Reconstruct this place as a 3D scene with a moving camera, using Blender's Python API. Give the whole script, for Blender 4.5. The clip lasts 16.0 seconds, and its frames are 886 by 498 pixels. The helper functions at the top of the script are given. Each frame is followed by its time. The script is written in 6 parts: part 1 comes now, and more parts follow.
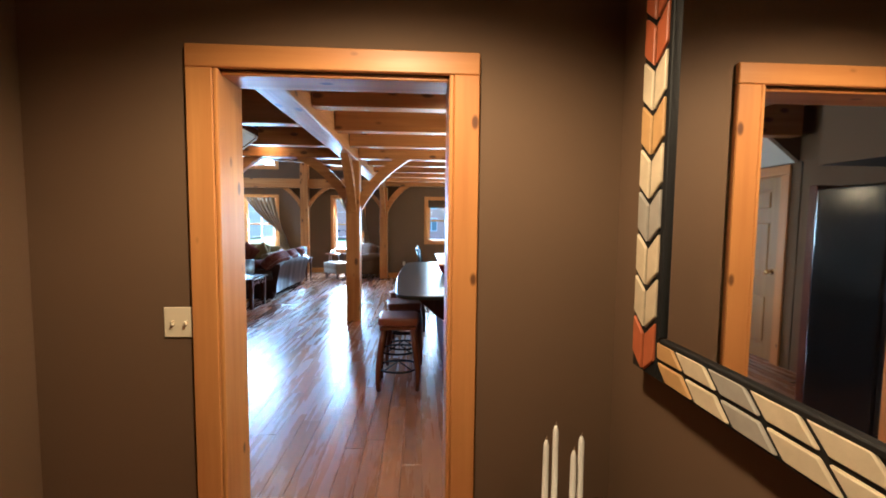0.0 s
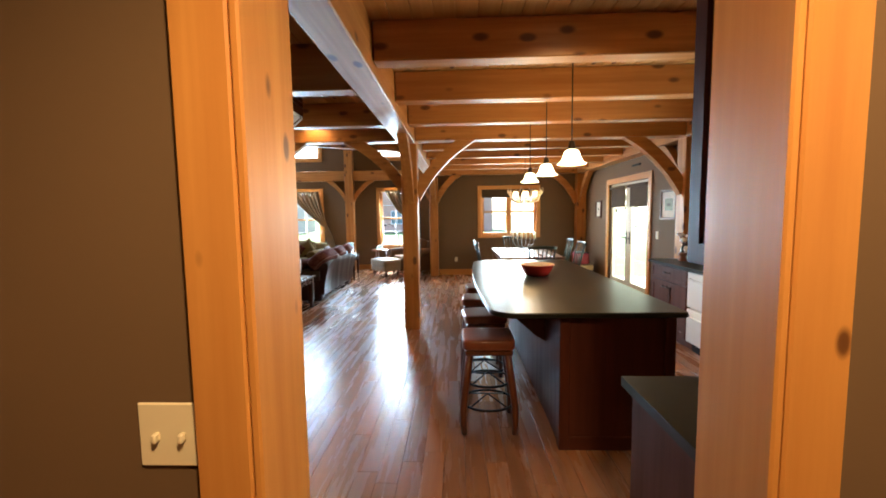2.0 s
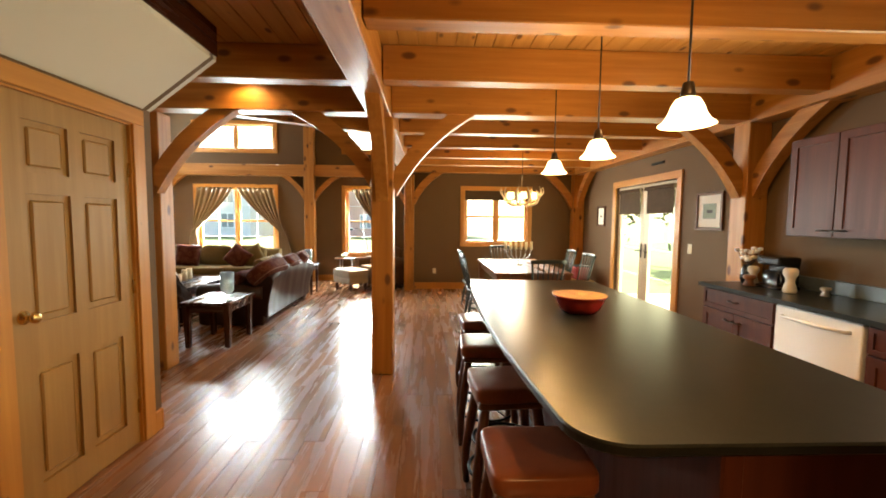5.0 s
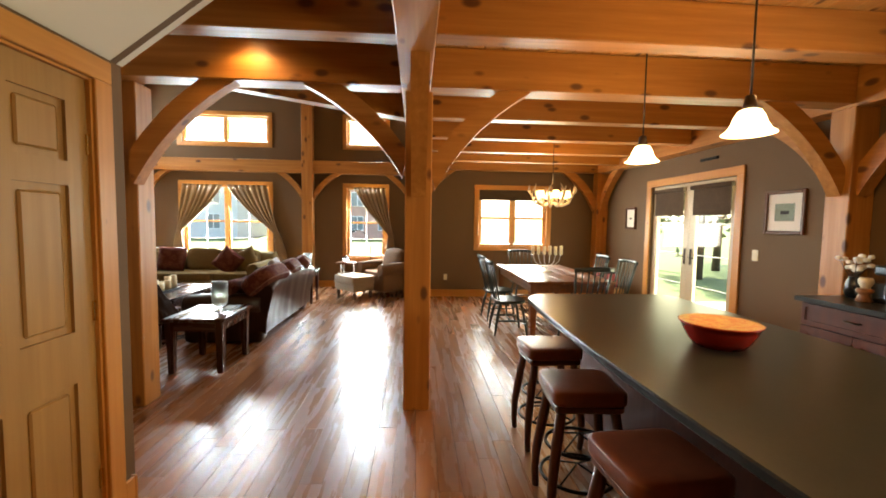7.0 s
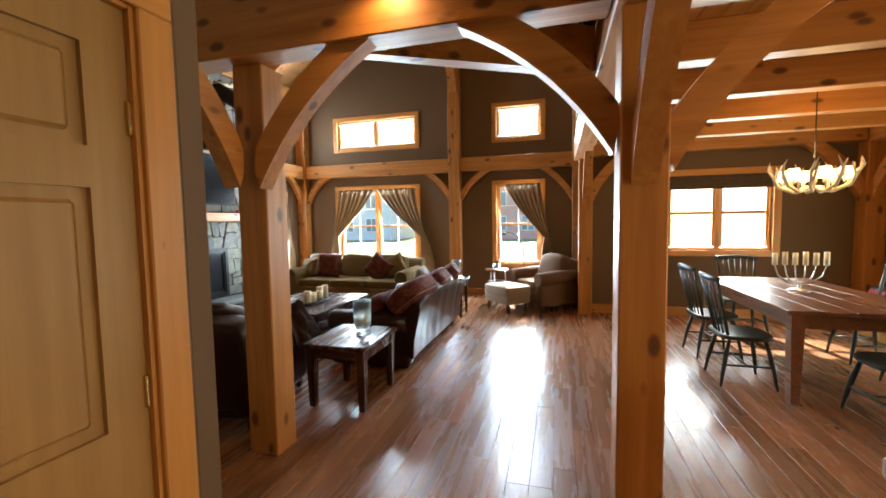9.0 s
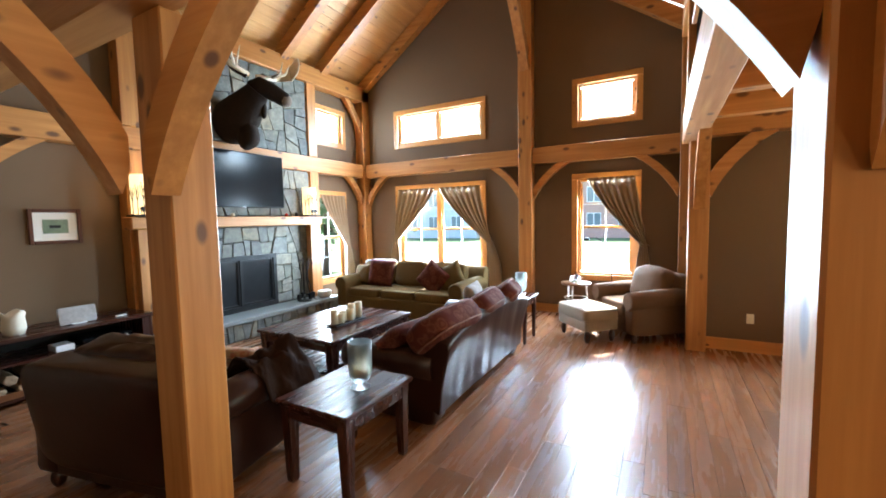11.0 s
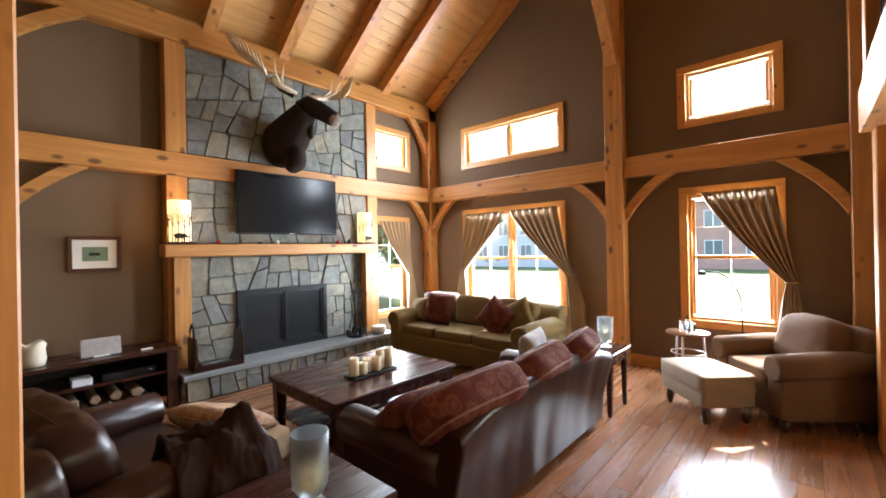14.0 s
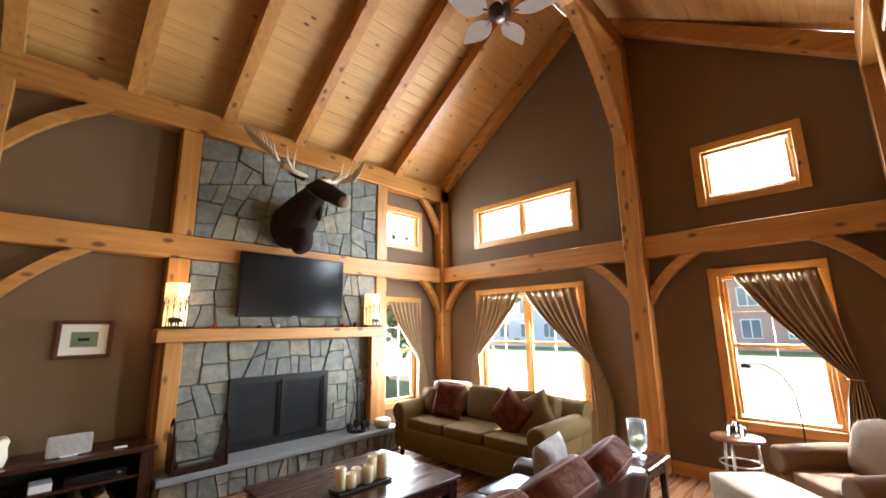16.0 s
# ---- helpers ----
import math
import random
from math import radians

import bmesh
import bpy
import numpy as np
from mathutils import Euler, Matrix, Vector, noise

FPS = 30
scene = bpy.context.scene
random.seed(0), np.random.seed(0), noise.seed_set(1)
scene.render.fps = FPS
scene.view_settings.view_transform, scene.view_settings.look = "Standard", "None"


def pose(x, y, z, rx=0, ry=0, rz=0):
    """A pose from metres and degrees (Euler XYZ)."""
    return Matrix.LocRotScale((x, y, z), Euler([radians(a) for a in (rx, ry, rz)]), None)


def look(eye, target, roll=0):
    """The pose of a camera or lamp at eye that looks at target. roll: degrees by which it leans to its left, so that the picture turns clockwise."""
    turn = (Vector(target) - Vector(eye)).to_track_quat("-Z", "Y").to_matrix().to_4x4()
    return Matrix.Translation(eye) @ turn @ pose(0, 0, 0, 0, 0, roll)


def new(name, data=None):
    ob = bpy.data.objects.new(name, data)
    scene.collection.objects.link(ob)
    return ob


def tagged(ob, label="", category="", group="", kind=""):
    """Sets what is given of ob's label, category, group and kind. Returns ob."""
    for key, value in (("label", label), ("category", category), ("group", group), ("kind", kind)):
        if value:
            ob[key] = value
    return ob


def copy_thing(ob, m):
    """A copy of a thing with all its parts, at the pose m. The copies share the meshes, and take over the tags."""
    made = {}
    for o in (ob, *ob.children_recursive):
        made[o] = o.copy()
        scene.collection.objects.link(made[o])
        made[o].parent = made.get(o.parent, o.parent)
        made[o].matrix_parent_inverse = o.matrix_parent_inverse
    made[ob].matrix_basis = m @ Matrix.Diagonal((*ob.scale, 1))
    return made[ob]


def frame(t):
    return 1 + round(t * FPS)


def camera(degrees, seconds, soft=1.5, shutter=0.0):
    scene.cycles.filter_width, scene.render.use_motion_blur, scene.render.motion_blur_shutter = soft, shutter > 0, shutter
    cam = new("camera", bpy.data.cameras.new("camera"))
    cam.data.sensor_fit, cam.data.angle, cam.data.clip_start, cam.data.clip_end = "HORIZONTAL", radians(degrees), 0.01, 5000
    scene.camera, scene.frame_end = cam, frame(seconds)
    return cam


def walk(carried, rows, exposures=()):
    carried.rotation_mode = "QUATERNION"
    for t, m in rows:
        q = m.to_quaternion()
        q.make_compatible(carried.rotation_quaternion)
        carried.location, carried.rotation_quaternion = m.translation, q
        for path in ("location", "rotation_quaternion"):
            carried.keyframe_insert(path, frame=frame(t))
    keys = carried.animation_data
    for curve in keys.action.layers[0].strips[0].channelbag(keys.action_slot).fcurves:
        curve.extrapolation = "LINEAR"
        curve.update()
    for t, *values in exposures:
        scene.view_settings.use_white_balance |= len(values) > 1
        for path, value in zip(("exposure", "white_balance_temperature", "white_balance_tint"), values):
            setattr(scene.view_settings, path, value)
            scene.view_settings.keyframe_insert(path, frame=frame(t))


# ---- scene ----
cam = camera(95.2, 16.0, soft=1.8)
PATH = [
    (0, (0.002, -0.088, 1.518), (0.115, 1.904, 1.384), 0.6),
    (0.5, (-0.097, 0.139, 1.52), (-0.204, 2.132, 1.391), -0.8),
    (1, (-0.18, 0.318, 1.504), (-0.371, 2.302, 1.346), -0.4),
    (1.5, (-0.314, 0.569, 1.499), (-0.475, 2.556, 1.338), -0.4),
    (2, (-0.394, 0.802, 1.508), (-0.466, 2.793, 1.336), -0.8),
    (2.5, (-0.4, 1.065, 1.491), (-0.39, 3.056, 1.3), -0.1),
    (3, (-0.385, 1.323, 1.493), (-0.363, 3.315, 1.312), 0.5),
    (3.5, (-0.418, 1.561, 1.485), (-0.382, 3.553, 1.314), 0.6),
    (4, (-0.468, 1.805, 1.487), (-0.438, 3.799, 1.329), 0.5),
    (6.5, (-0.873, 2.78, 1.445), (-0.708, 4.768, 1.307), 0.7),
    (7, (-1.015, 2.972, 1.448), (-0.88, 4.964, 1.316), 0.9),
    (7.5, (-1.135, 3.234, 1.455), (-1.188, 5.23, 1.332), 1.0),
    (8, (-1.226, 3.476, 1.449), (-1.456, 5.458, 1.307), 0.9),
    (8.5, (-1.322, 3.765, 1.458), (-1.705, 5.723, 1.311), 0.0),
    (9, (-1.362, 4.042, 1.48), (-1.91, 5.961, 1.344), -0.9),
    (11.3, (-1.28, 5.417, 1.585), (-2.325, 7.116, 1.448), -0.9),
    (11.5, (-1.244, 5.56, 1.591), (-2.357, 7.217, 1.464), -0.7),
    (12, (-1.225, 5.776, 1.568), (-2.451, 7.353, 1.466), -0.2),
    (12.5, (-1.306, 5.932, 1.515), (-2.587, 7.465, 1.436), -0.2),
    (13, (-1.412, 6.067, 1.532), (-2.713, 7.584, 1.469), -0.6),
    (13.5, (-1.446, 6.163, 1.537), (-2.766, 7.666, 1.501), -0.9),
    (14, (-1.447, 6.274, 1.555), (-2.783, 7.761, 1.559), -1.1),
    (14.5, (-1.424, 6.376, 1.589), (-2.782, 7.843, 1.646), -1.2),
    (15, (-1.454, 6.437, 1.597), (-2.825, 7.887, 1.713), -1.3),
    (15.5, (-1.459, 6.517, 1.622), (-2.853, 7.937, 1.819), -1.1),
    (16, (-1.513, 6.582, 1.648), (-2.896, 7.975, 2.028), -0.8),
]
EXPOSURE = 2.47
walk(cam, [(t, look(eye, target, roll)) for t, eye, target, roll in PATH],
     [(0, EXPOSURE + 0.1, 4500, -1), (1.5, EXPOSURE, 5800, 2), (2.5, EXPOSURE, 5700, -2), (3.5, EXPOSURE + 0.18, 7700, 0), (7, EXPOSURE + 0.05, 7400, 5), (8.5, EXPOSURE - 0.15, 6700, 4),
      (11.5, EXPOSURE + 0.3, 5600, 2), (12.5, EXPOSURE + 0.3, 5200, 0), (13.5, EXPOSURE + 0.2, 5300, 2), (14, EXPOSURE + 0.1, 6700, 12), (14.5, EXPOSURE + 0.05, 7300, 16), (16, EXPOSURE, 6900, 11)])

# ---- world, sun, lamps ----
world = bpy.data.worlds.new("world")
scene.world = world
world.use_nodes = True
wn = world.node_tree.nodes
sky = wn.new("ShaderNodeTexSky")
sky.sky_type, sky.sun_disc = "NISHITA", False
sky.sun_elevation, sky.sun_rotation = radians(45), radians(-11)
sky.air_density, sky.dust_density = 1.0, 1.5
world.node_tree.links.new(sky.outputs[0], wn["Background"].inputs[0])
wn["Background"].inputs[1].default_value = 0.15

sun_data = bpy.data.lights.new("sun", "SUN")
sun_data.energy, sun_data.angle, sun_data.color = 5.0, radians(0.5), (1.0, 0.94, 0.84)
sun = new("sun", sun_data)
sun.matrix_world = look((0, 0, 0), (0.19, -1.0, -1.02))

WARM = (1.0, 0.58, 0.25)


def area_lamp(name, eye, target, w, h, watts, color):
    d = bpy.data.lights.new(name, "AREA")
    d.shape, d.size, d.size_y, d.energy, d.color = "RECTANGLE", w, h, watts, color
    ob = new(name, d)
    ob.matrix_world = look(eye, target)
    return ob


def point_lamp(name, at, watts, radius=0.04, color=WARM):
    d = bpy.data.lights.new(name, "POINT")
    d.energy, d.shadow_soft_size, d.color = watts, radius, color
    ob = new(name, d)
    ob.location = at
    return ob


def spot_lamp(name, at, watts, color=WARM, degrees=130):
    d = bpy.data.lights.new(name, "SPOT")
    d.energy, d.shadow_soft_size, d.color, d.spot_size, d.spot_blend = watts, 0.06, color, radians(degrees), 0.6
    ob = new(name, d)
    ob.location = at
    return ob


DAY = (0.72, 0.86, 1.0)
# sky light in the window openings
for wx, ww, wz, wh, watts in ((-5.04, 1.6, 1.4, 1.5, 115), (-2.1, 0.8, 1.4, 1.5, 55), (-5.04, 1.7, 3.34, 0.55, 40), (-2.1, 0.8, 3.34, 0.55, 22)):
    area_lamp("window_light", (wx, 12.02, wz), (wx, 0, wz - 3.0), ww, wh, watts, DAY)
for wy, ww, wz, wh, watts in ((10.93, 0.6, 1.27, 1.5, 26), (10.93, 0.7, 3.34, 0.5, 14)):
    area_lamp("window_light", (-6.97, wy, wz), (6, wy - 2, wz - 2), ww, wh, watts, DAY)
area_lamp("window_light", (0.86, 10.93, 1.45), (0.86, 0, 0.0), 1.3, 0.9, 24, (0.90, 0.95, 0.92))
area_lamp("window_light", (2.80, 8.28, 1.05), (-6, 8.2, 0.0), 1.6, 1.9, 13, (0.98, 1.0, 0.70))
area_lamp("window_light", (2.80, 4.0, 1.65), (-6, 4.0, 0.3), 0.9, 0.8, 15, (1.0, 0.94, 0.76))
# lamps of the place
for y in (3.85, 4.70, 5.55):
    point_lamp("pendant_bulb", (0.45, y, 1.87), 2.4, 0.035)
point_lamp("chandelier_bulb", (0.9, 8.6, 1.95), 4, 0.2)
for y in (7.62, 10.10):
    point_lamp("sconce_bulb", (-6.47, y, 1.98), 0.9, 0.04)
for p, watts in (((0.30, 2.95, 2.70), 11), ((-2.18, 5.88, 2.70), 4), ((1.15, 4.75, 2.70), 8)):
    spot_lamp("downlight_lamp", p, watts, degrees=150)
spot_lamp("hall_lamp", (-0.10, 0.60, 2.55), 34, degrees=150)

# ---- materials ----


def material(name, rough=0.6, metal=0.0, color=(0.5, 0.5, 0.5)):
    m = bpy.data.materials.new(name)
    m.use_nodes = True
    b = m.node_tree.nodes["Principled BSDF"]
    b.inputs["Roughness"].default_value = rough
    b.inputs["Metallic"].default_value = metal
    b.inputs["Base Color"].default_value = (*color, 1)
    return m, m.node_tree.nodes, m.node_tree.links, b


def mapped(n, l, scale, rot=(0, 0, 0), coord="Object"):
    tc = n.new("ShaderNodeTexCoord")
    mp = n.new("ShaderNodeMapping")
    mp.inputs["Scale"].default_value = scale
    mp.inputs["Rotation"].default_value = rot
    l.new(tc.outputs[coord], mp.inputs[0])
    return mp.outputs[0]


def noise_tex(n, l, vec, scale, detail=4, rough=0.55):
    t = n.new("ShaderNodeTexNoise")
    t.inputs["Scale"].default_value, t.inputs["Detail"].default_value, t.inputs["Roughness"].default_value = scale, detail, rough
    if vec:
        l.new(vec, t.inputs["Vector"])
    return t.outputs["Fac"]


def ramp(n, l, fac, *stops):
    r = n.new("ShaderNodeValToRGB")
    while len(r.color_ramp.elements) < len(stops):
        r.color_ramp.elements.new(0.5)
    for e, (p, c) in zip(r.color_ramp.elements, stops):
        e.position, e.color = p, (*c, 1) if len(c) == 3 else c
    l.new(fac, r.inputs[0])
    return r.outputs[0]


def mix(n, l, fac, a, b, mode="MIX"):
    m = n.new("ShaderNodeMix")
    m.data_type, m.blend_type = "RGBA", mode
    for sock, v in ((m.inputs[0], fac), (m.inputs[6], a), (m.inputs[7], b)):
        if isinstance(v, (int, float)):
            sock.default_value = v
        elif isinstance(v, tuple):
            sock.default_value = (*v, 1)
        else:
            l.new(v, sock)
    return m.outputs[2]


def bump(n, l, b, height, strength=0.3, dist=0.01):
    k = n.new("ShaderNodeBump")
    k.inputs["Strength"].default_value, k.inputs["Distance"].default_value = strength, dist
    l.new(height, k.inputs["Height"])
    l.new(k.outputs[0], b.inputs["Normal"])


def wood(name, light, dark, axis, rough=0.45, knots=0.0, knot_color=(0.10, 0.035, 0.012), per_object=0.0, stretch=14.0, fine=1.0):
    """Wood with the grain along one axis of the object, knots and a second, larger stain."""
    m, n, l, b = material(name, rough)
    sc = [stretch] * 3
    sc["xyz".index(axis)] = 0.7
    vec = mapped(n, l, sc)
    if per_object:
        info = n.new("ShaderNodeObjectInfo")
        add = n.new("ShaderNodeVectorMath")
        add.operation = "MULTIPLY_ADD"
        l.new(info.outputs["Random"], add.inputs[0])
        add.inputs[1].default_value = (37, 61, 23)
        l.new(vec, add.inputs[2])
        vec = add.outputs[0]
    g = noise_tex(n, l, vec, 1.3 * fine, 6, 0.6)
    col = ramp(n, l, g, (0.3, dark), (0.55, tuple((a + c) / 2 for a, c in zip(light, dark))), (0.72, light))
    big = noise_tex(n, l, mapped(n, l, (1, 1, 1)), 1.1, 2)
    col = mix(n, l, ramp(n, l, big, (0.35, (0, 0, 0)), (0.75, (0.35, 0.35, 0.35))), col, dark)
    if per_object:
        col = mix(n, l, 1.0, col, ramp(n, l, info.outputs["Random"], (0.0, (1 - per_object,) * 3), (1.0, (1 + per_object * 0.6,) * 3)), "MULTIPLY")
    if knots:
        ks = [6.5] * 3
        ks["xyz".index(axis)] = 3.2
        v = n.new("ShaderNodeTexVoronoi")
        v.inputs["Scale"].default_value = 1.0
        l.new(mapped(n, l, ks), v.inputs["Vector"])
        col = mix(n, l, ramp(n, l, v.outputs["Distance"], (0.0, (1, 1, 1)), (0.10 * knots, (0.9, 0.9, 0.9)), (0.17 * knots, (0, 0, 0))), col, knot_color)
    l.new(col, b.inputs["Base Color"])
    l.new(ramp(n, l, g, (0.2, (rough + 0.12,) * 3), (0.8, (rough - 0.06,) * 3)), b.inputs["Roughness"])
    bump(n, l, b, g, 0.12, 0.004)
    return m


PINE_L, PINE_D = (0.54, 0.255, 0.068), (0.34, 0.130, 0.027)
pine = {a: wood("pine_timber_" + a, PINE_L, PINE_D, a, 0.42, knots=1.25) for a in "xyz"}
pine_trim = {a: wood("pine_trim_" + a, (0.62, 0.30, 0.075), (0.46, 0.19, 0.04), a, 0.38, knots=0.6) for a in "xyz"}
pine_board = wood("pine_ceiling_boards", (0.62, 0.35, 0.125), (0.46, 0.235, 0.07), "y", 0.5, knots=0.9)
pine_door = wood("pale_pine_door", (0.42, 0.24, 0.078), (0.31, 0.165, 0.050), "z", 0.42, knots=0.0)
floor_wood = wood("hickory_floor", (0.36, 0.175, 0.085), (0.20, 0.085, 0.040), "y", 0.24, knots=0.55, knot_color=(0.02, 0.008, 0.005), per_object=0.30, stretch=9)
cherry = {a: wood("dark_cherry_cabinet_" + a, (0.105, 0.030, 0.016), (0.062, 0.017, 0.010), a, 0.38) for a in "xyz"}
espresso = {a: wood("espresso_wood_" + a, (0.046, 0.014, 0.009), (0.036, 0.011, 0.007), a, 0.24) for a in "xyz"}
rustic = wood("rustic_table_wood", (0.26, 0.11, 0.045), (0.12, 0.045, 0.018), "y", 0.28, knots=0.5)
stool_wood = wood("stool_wood", (0.17, 0.052, 0.020), (0.08, 0.025, 0.01), "z", 0.35)
log_wood = wood("split_log", (0.42, 0.30, 0.18), (0.20, 0.13, 0.08), "x", 0.8)


def plain(name, color, rough=0.5, metal=0.0, vary=0.12, scale=12.0, bumps=0.1):
    m, n, l, b = material(name, rough, metal, color)
    v = mapped(n, l, (1, 1, 1))
    f = noise_tex(n, l, v, scale, 5)
    g = noise_tex(n, l, v, scale * 0.12, 2)
    col = mix(n, l, f, tuple(c * (1 - vary) for c in color), tuple(min(1, c * (1 + vary)) for c in color))
    col = mix(n, l, ramp(n, l, g, (0.3, (0, 0, 0)), (0.7, (0.4, 0.4, 0.4))), col, tuple(c * (1 - vary) for c in color))
    l.new(col, b.inputs["Base Color"])
    if bumps:
        bump(n, l, b, noise_tex(n, l, v, scale * 6, 3), bumps, 0.002)
    return m


wall_paint = plain("brown_taupe_wall_paint", (0.146, 0.092, 0.052), 0.7, vary=0.06, scale=3, bumps=0.06)
white_paint = plain("white_ceiling_paint", (0.70, 0.70, 0.66), 0.8, vary=0.03, scale=4)
granite = plain("black_honed_granite", (0.017, 0.018, 0.015), 0.28, vary=0.5, scale=160, bumps=0.0)
backsplash_stone = plain("dark_green_granite", (0.06, 0.075, 0.075), 0.3, vary=0.3, scale=120, bumps=0)
for gm in (granite,):
    gm.node_tree.nodes["Principled BSDF"].inputs["Specular IOR Level"].default_value = 0.2
leather_tan = plain("brown_leather_seat", (0.20, 0.058, 0.026), 0.30, vary=0.25, scale=20, bumps=0.15)
leather_dark = plain("dark_brown_leather", (0.027, 0.0098, 0.0066), 0.29, vary=0.35, scale=9, bumps=0.25)
iron = plain("black_wrought_iron", (0.012, 0.012, 0.013), 0.45, 0.6, vary=0.3)
black_gloss = plain("black_glossy_enamel", (0.008, 0.008, 0.009), 0.16, vary=0.2, bumps=0)
black_matt = plain("black_matt", (0.012, 0.012, 0.012), 0.6)
white_enamel = plain("white_enamel", (0.75, 0.76, 0.78), 0.25, vary=0.02, bumps=0)
steel = plain("brushed_steel", (0.55, 0.55, 0.56), 0.28, 1.0, vary=0.1)
brass = plain("brass", (0.72, 0.50, 0.20), 0.25, 1.0, vary=0.1)
bronze = plain("dark_bronze", (0.06, 0.045, 0.035), 0.4, 0.8)
ivory = plain("ivory_plastic", (0.72, 0.64, 0.46), 0.4, vary=0.02, bumps=0)
candle_white = plain("white_candle_wax", (0.80, 0.77, 0.70), 0.4, vary=0.03, bumps=0)
wax = plain("cream_wax", (0.80, 0.72, 0.50), 0.45, vary=0.05)
chenille = plain("olive_chenille", (0.15, 0.098, 0.036), 0.85, vary=0.25, scale=30, bumps=0.5)
beige_cloth = plain("beige_upholstery", (0.25, 0.175, 0.11), 0.8, vary=0.12, scale=40, bumps=0.3)
throw_cloth = plain("dark_brown_throw", (0.024, 0.012, 0.008), 0.95, vary=0.3, scale=60, bumps=0.8)
curtain_cloth = plain("bronze_satin_curtain", (0.25, 0.155, 0.070), 0.40, vary=0.12, scale=30, bumps=0.1)
blind_cloth = plain("woven_brown_blind", (0.09, 0.062, 0.042), 0.8, vary=0.3, scale=40, bumps=0.4)
# darker beige: the backlit armchair's shade is put into the cloth colour
shaded_chair_cloth = plain("shaded_beige_upholstery", (0.130, 0.074, 0.044), 0.85, vary=0.15, scale=40, bumps=0.3)
moose_fur = plain("dark_moose_fur", (0.022, 0.014, 0.010), 0.9, vary=0.5, scale=60, bumps=1.0)
muzzle_fur = plain("grey_brown_muzzle", (0.16, 0.12, 0.09), 0.85, vary=0.3, scale=40, bumps=0.6)
antler_bone = plain("antler_bone", (0.60, 0.50, 0.36), 0.55, vary=0.25, scale=14, bumps=0.3)
green_paint = plain("dark_green_chair_paint", (0.016, 0.026, 0.022), 0.32, vary=0.3)
red_glaze = plain("red_glazed_ceramic", (0.33, 0.018, 0.012), 0.2, vary=0.15, bumps=0)
red_cloth = plain("red_fabric", (0.22, 0.015, 0.02), 0.7)
mat_paper = plain("white_mat_board", (0.75, 0.73, 0.68), 0.8, vary=0.02, bumps=0)
frame_wood = plain("dark_picture_frame", (0.085, 0.026, 0.012), 0.4, vary=0.3)
print_green = plain("muted_green_print", (0.14, 0.19, 0.12), 0.5, vary=0.6, scale=14, bumps=0)
mortar = plain("grey_mortar", (0.095, 0.092, 0.082), 0.9, vary=0.2, scale=30, bumps=0.5)
hearth_slab_stone = plain("bluestone_slab", (0.20, 0.215, 0.22), 0.5, vary=0.2, scale=14, bumps=0.3)
screen_glass = plain("television_screen", (0.006, 0.006, 0.007), 0.17, vary=0.1, bumps=0)
soot_glass = plain("sooty_fire_door_glass", (0.02, 0.021, 0.023), 0.18, vary=0.4, scale=6, bumps=0)
grass_mat = plain("lawn_grass", (0.10, 0.15, 0.045), 0.9, vary=0.35, scale=3, bumps=0.4)
brick_mat = plain("red_brick", (0.50, 0.30, 0.25), 0.85, vary=0.3, scale=6)
bark = plain("bark", (0.08, 0.055, 0.035), 0.9, vary=0.4, scale=10, bumps=0.8)
leaf_mat = plain("leaves", (0.055, 0.105, 0.028), 0.6, vary=0.5, scale=3)
roof_mat = plain("grey_shingles", (0.30, 0.32, 0.34), 0.9, vary=0.3)
basket_mat = plain("white_stoneware", (0.62, 0.55, 0.44), 0.5, vary=0.1)
rug_mat = plain("cream_woven_blanket", (0.42, 0.30, 0.18), 0.9, vary=0.4, scale=16, bumps=0.5)
grey_pattern = plain("grey_patterned_cloth", (0.34, 0.31, 0.30), 0.85, vary=0.5, scale=22, bumps=0.3)


def damask(name, a, b2, size=24):
    """Woven cloth with a scrolling two-tone figure."""
    m, n, l, b = material(name, 0.9)
    vec = mapped(n, l, (1, 1, 1))
    v = n.new("ShaderNodeTexVoronoi")
    v.feature = "F1"
    v.inputs["Scale"].default_value = size * 0.42
    warp = n.new("ShaderNodeVectorMath")
    warp.operation = "MULTIPLY_ADD"
    nz = n.new("ShaderNodeTexNoise")
    nz.inputs["Scale"].default_value = size * 0.6
    l.new(vec, nz.inputs["Vector"])
    l.new(nz.outputs["Color"], warp.inputs[0])
    warp.inputs[1].default_value = (0.07, 0.07, 0.07)
    l.new(vec, warp.inputs[2])
    l.new(warp.outputs[0], v.inputs["Vector"])
    col = mix(n, l, ramp(n, l, v.outputs["Distance"], (0.18, (1, 1, 1)), (0.30, (0.1, 0.1, 0.1)), (0.42, (0.85, 0.85, 0.85)), (0.58, (0, 0, 0))), a, b2)
    col = mix(n, l, ramp(n, l, noise_tex(n, l, vec, 60, 3), (0.35, (0, 0, 0)), (0.7, (0.5, 0.5, 0.5))), col, a)
    l.new(col, b.inputs["Base Color"])
    bump(n, l, b, noise_tex(n, l, vec, 120, 3), 0.3, 0.002)
    return m


damask_red = damask("burgundy_damask", (0.082, 0.020, 0.015), (0.155, 0.060, 0.036))
damask_trim = plain("burgundy_piping", (0.17, 0.070, 0.045), 0.8, vary=0.2, scale=60)
kilim = damask("tan_and_red_kilim", (0.36, 0.25, 0.15), (0.24, 0.05, 0.03))


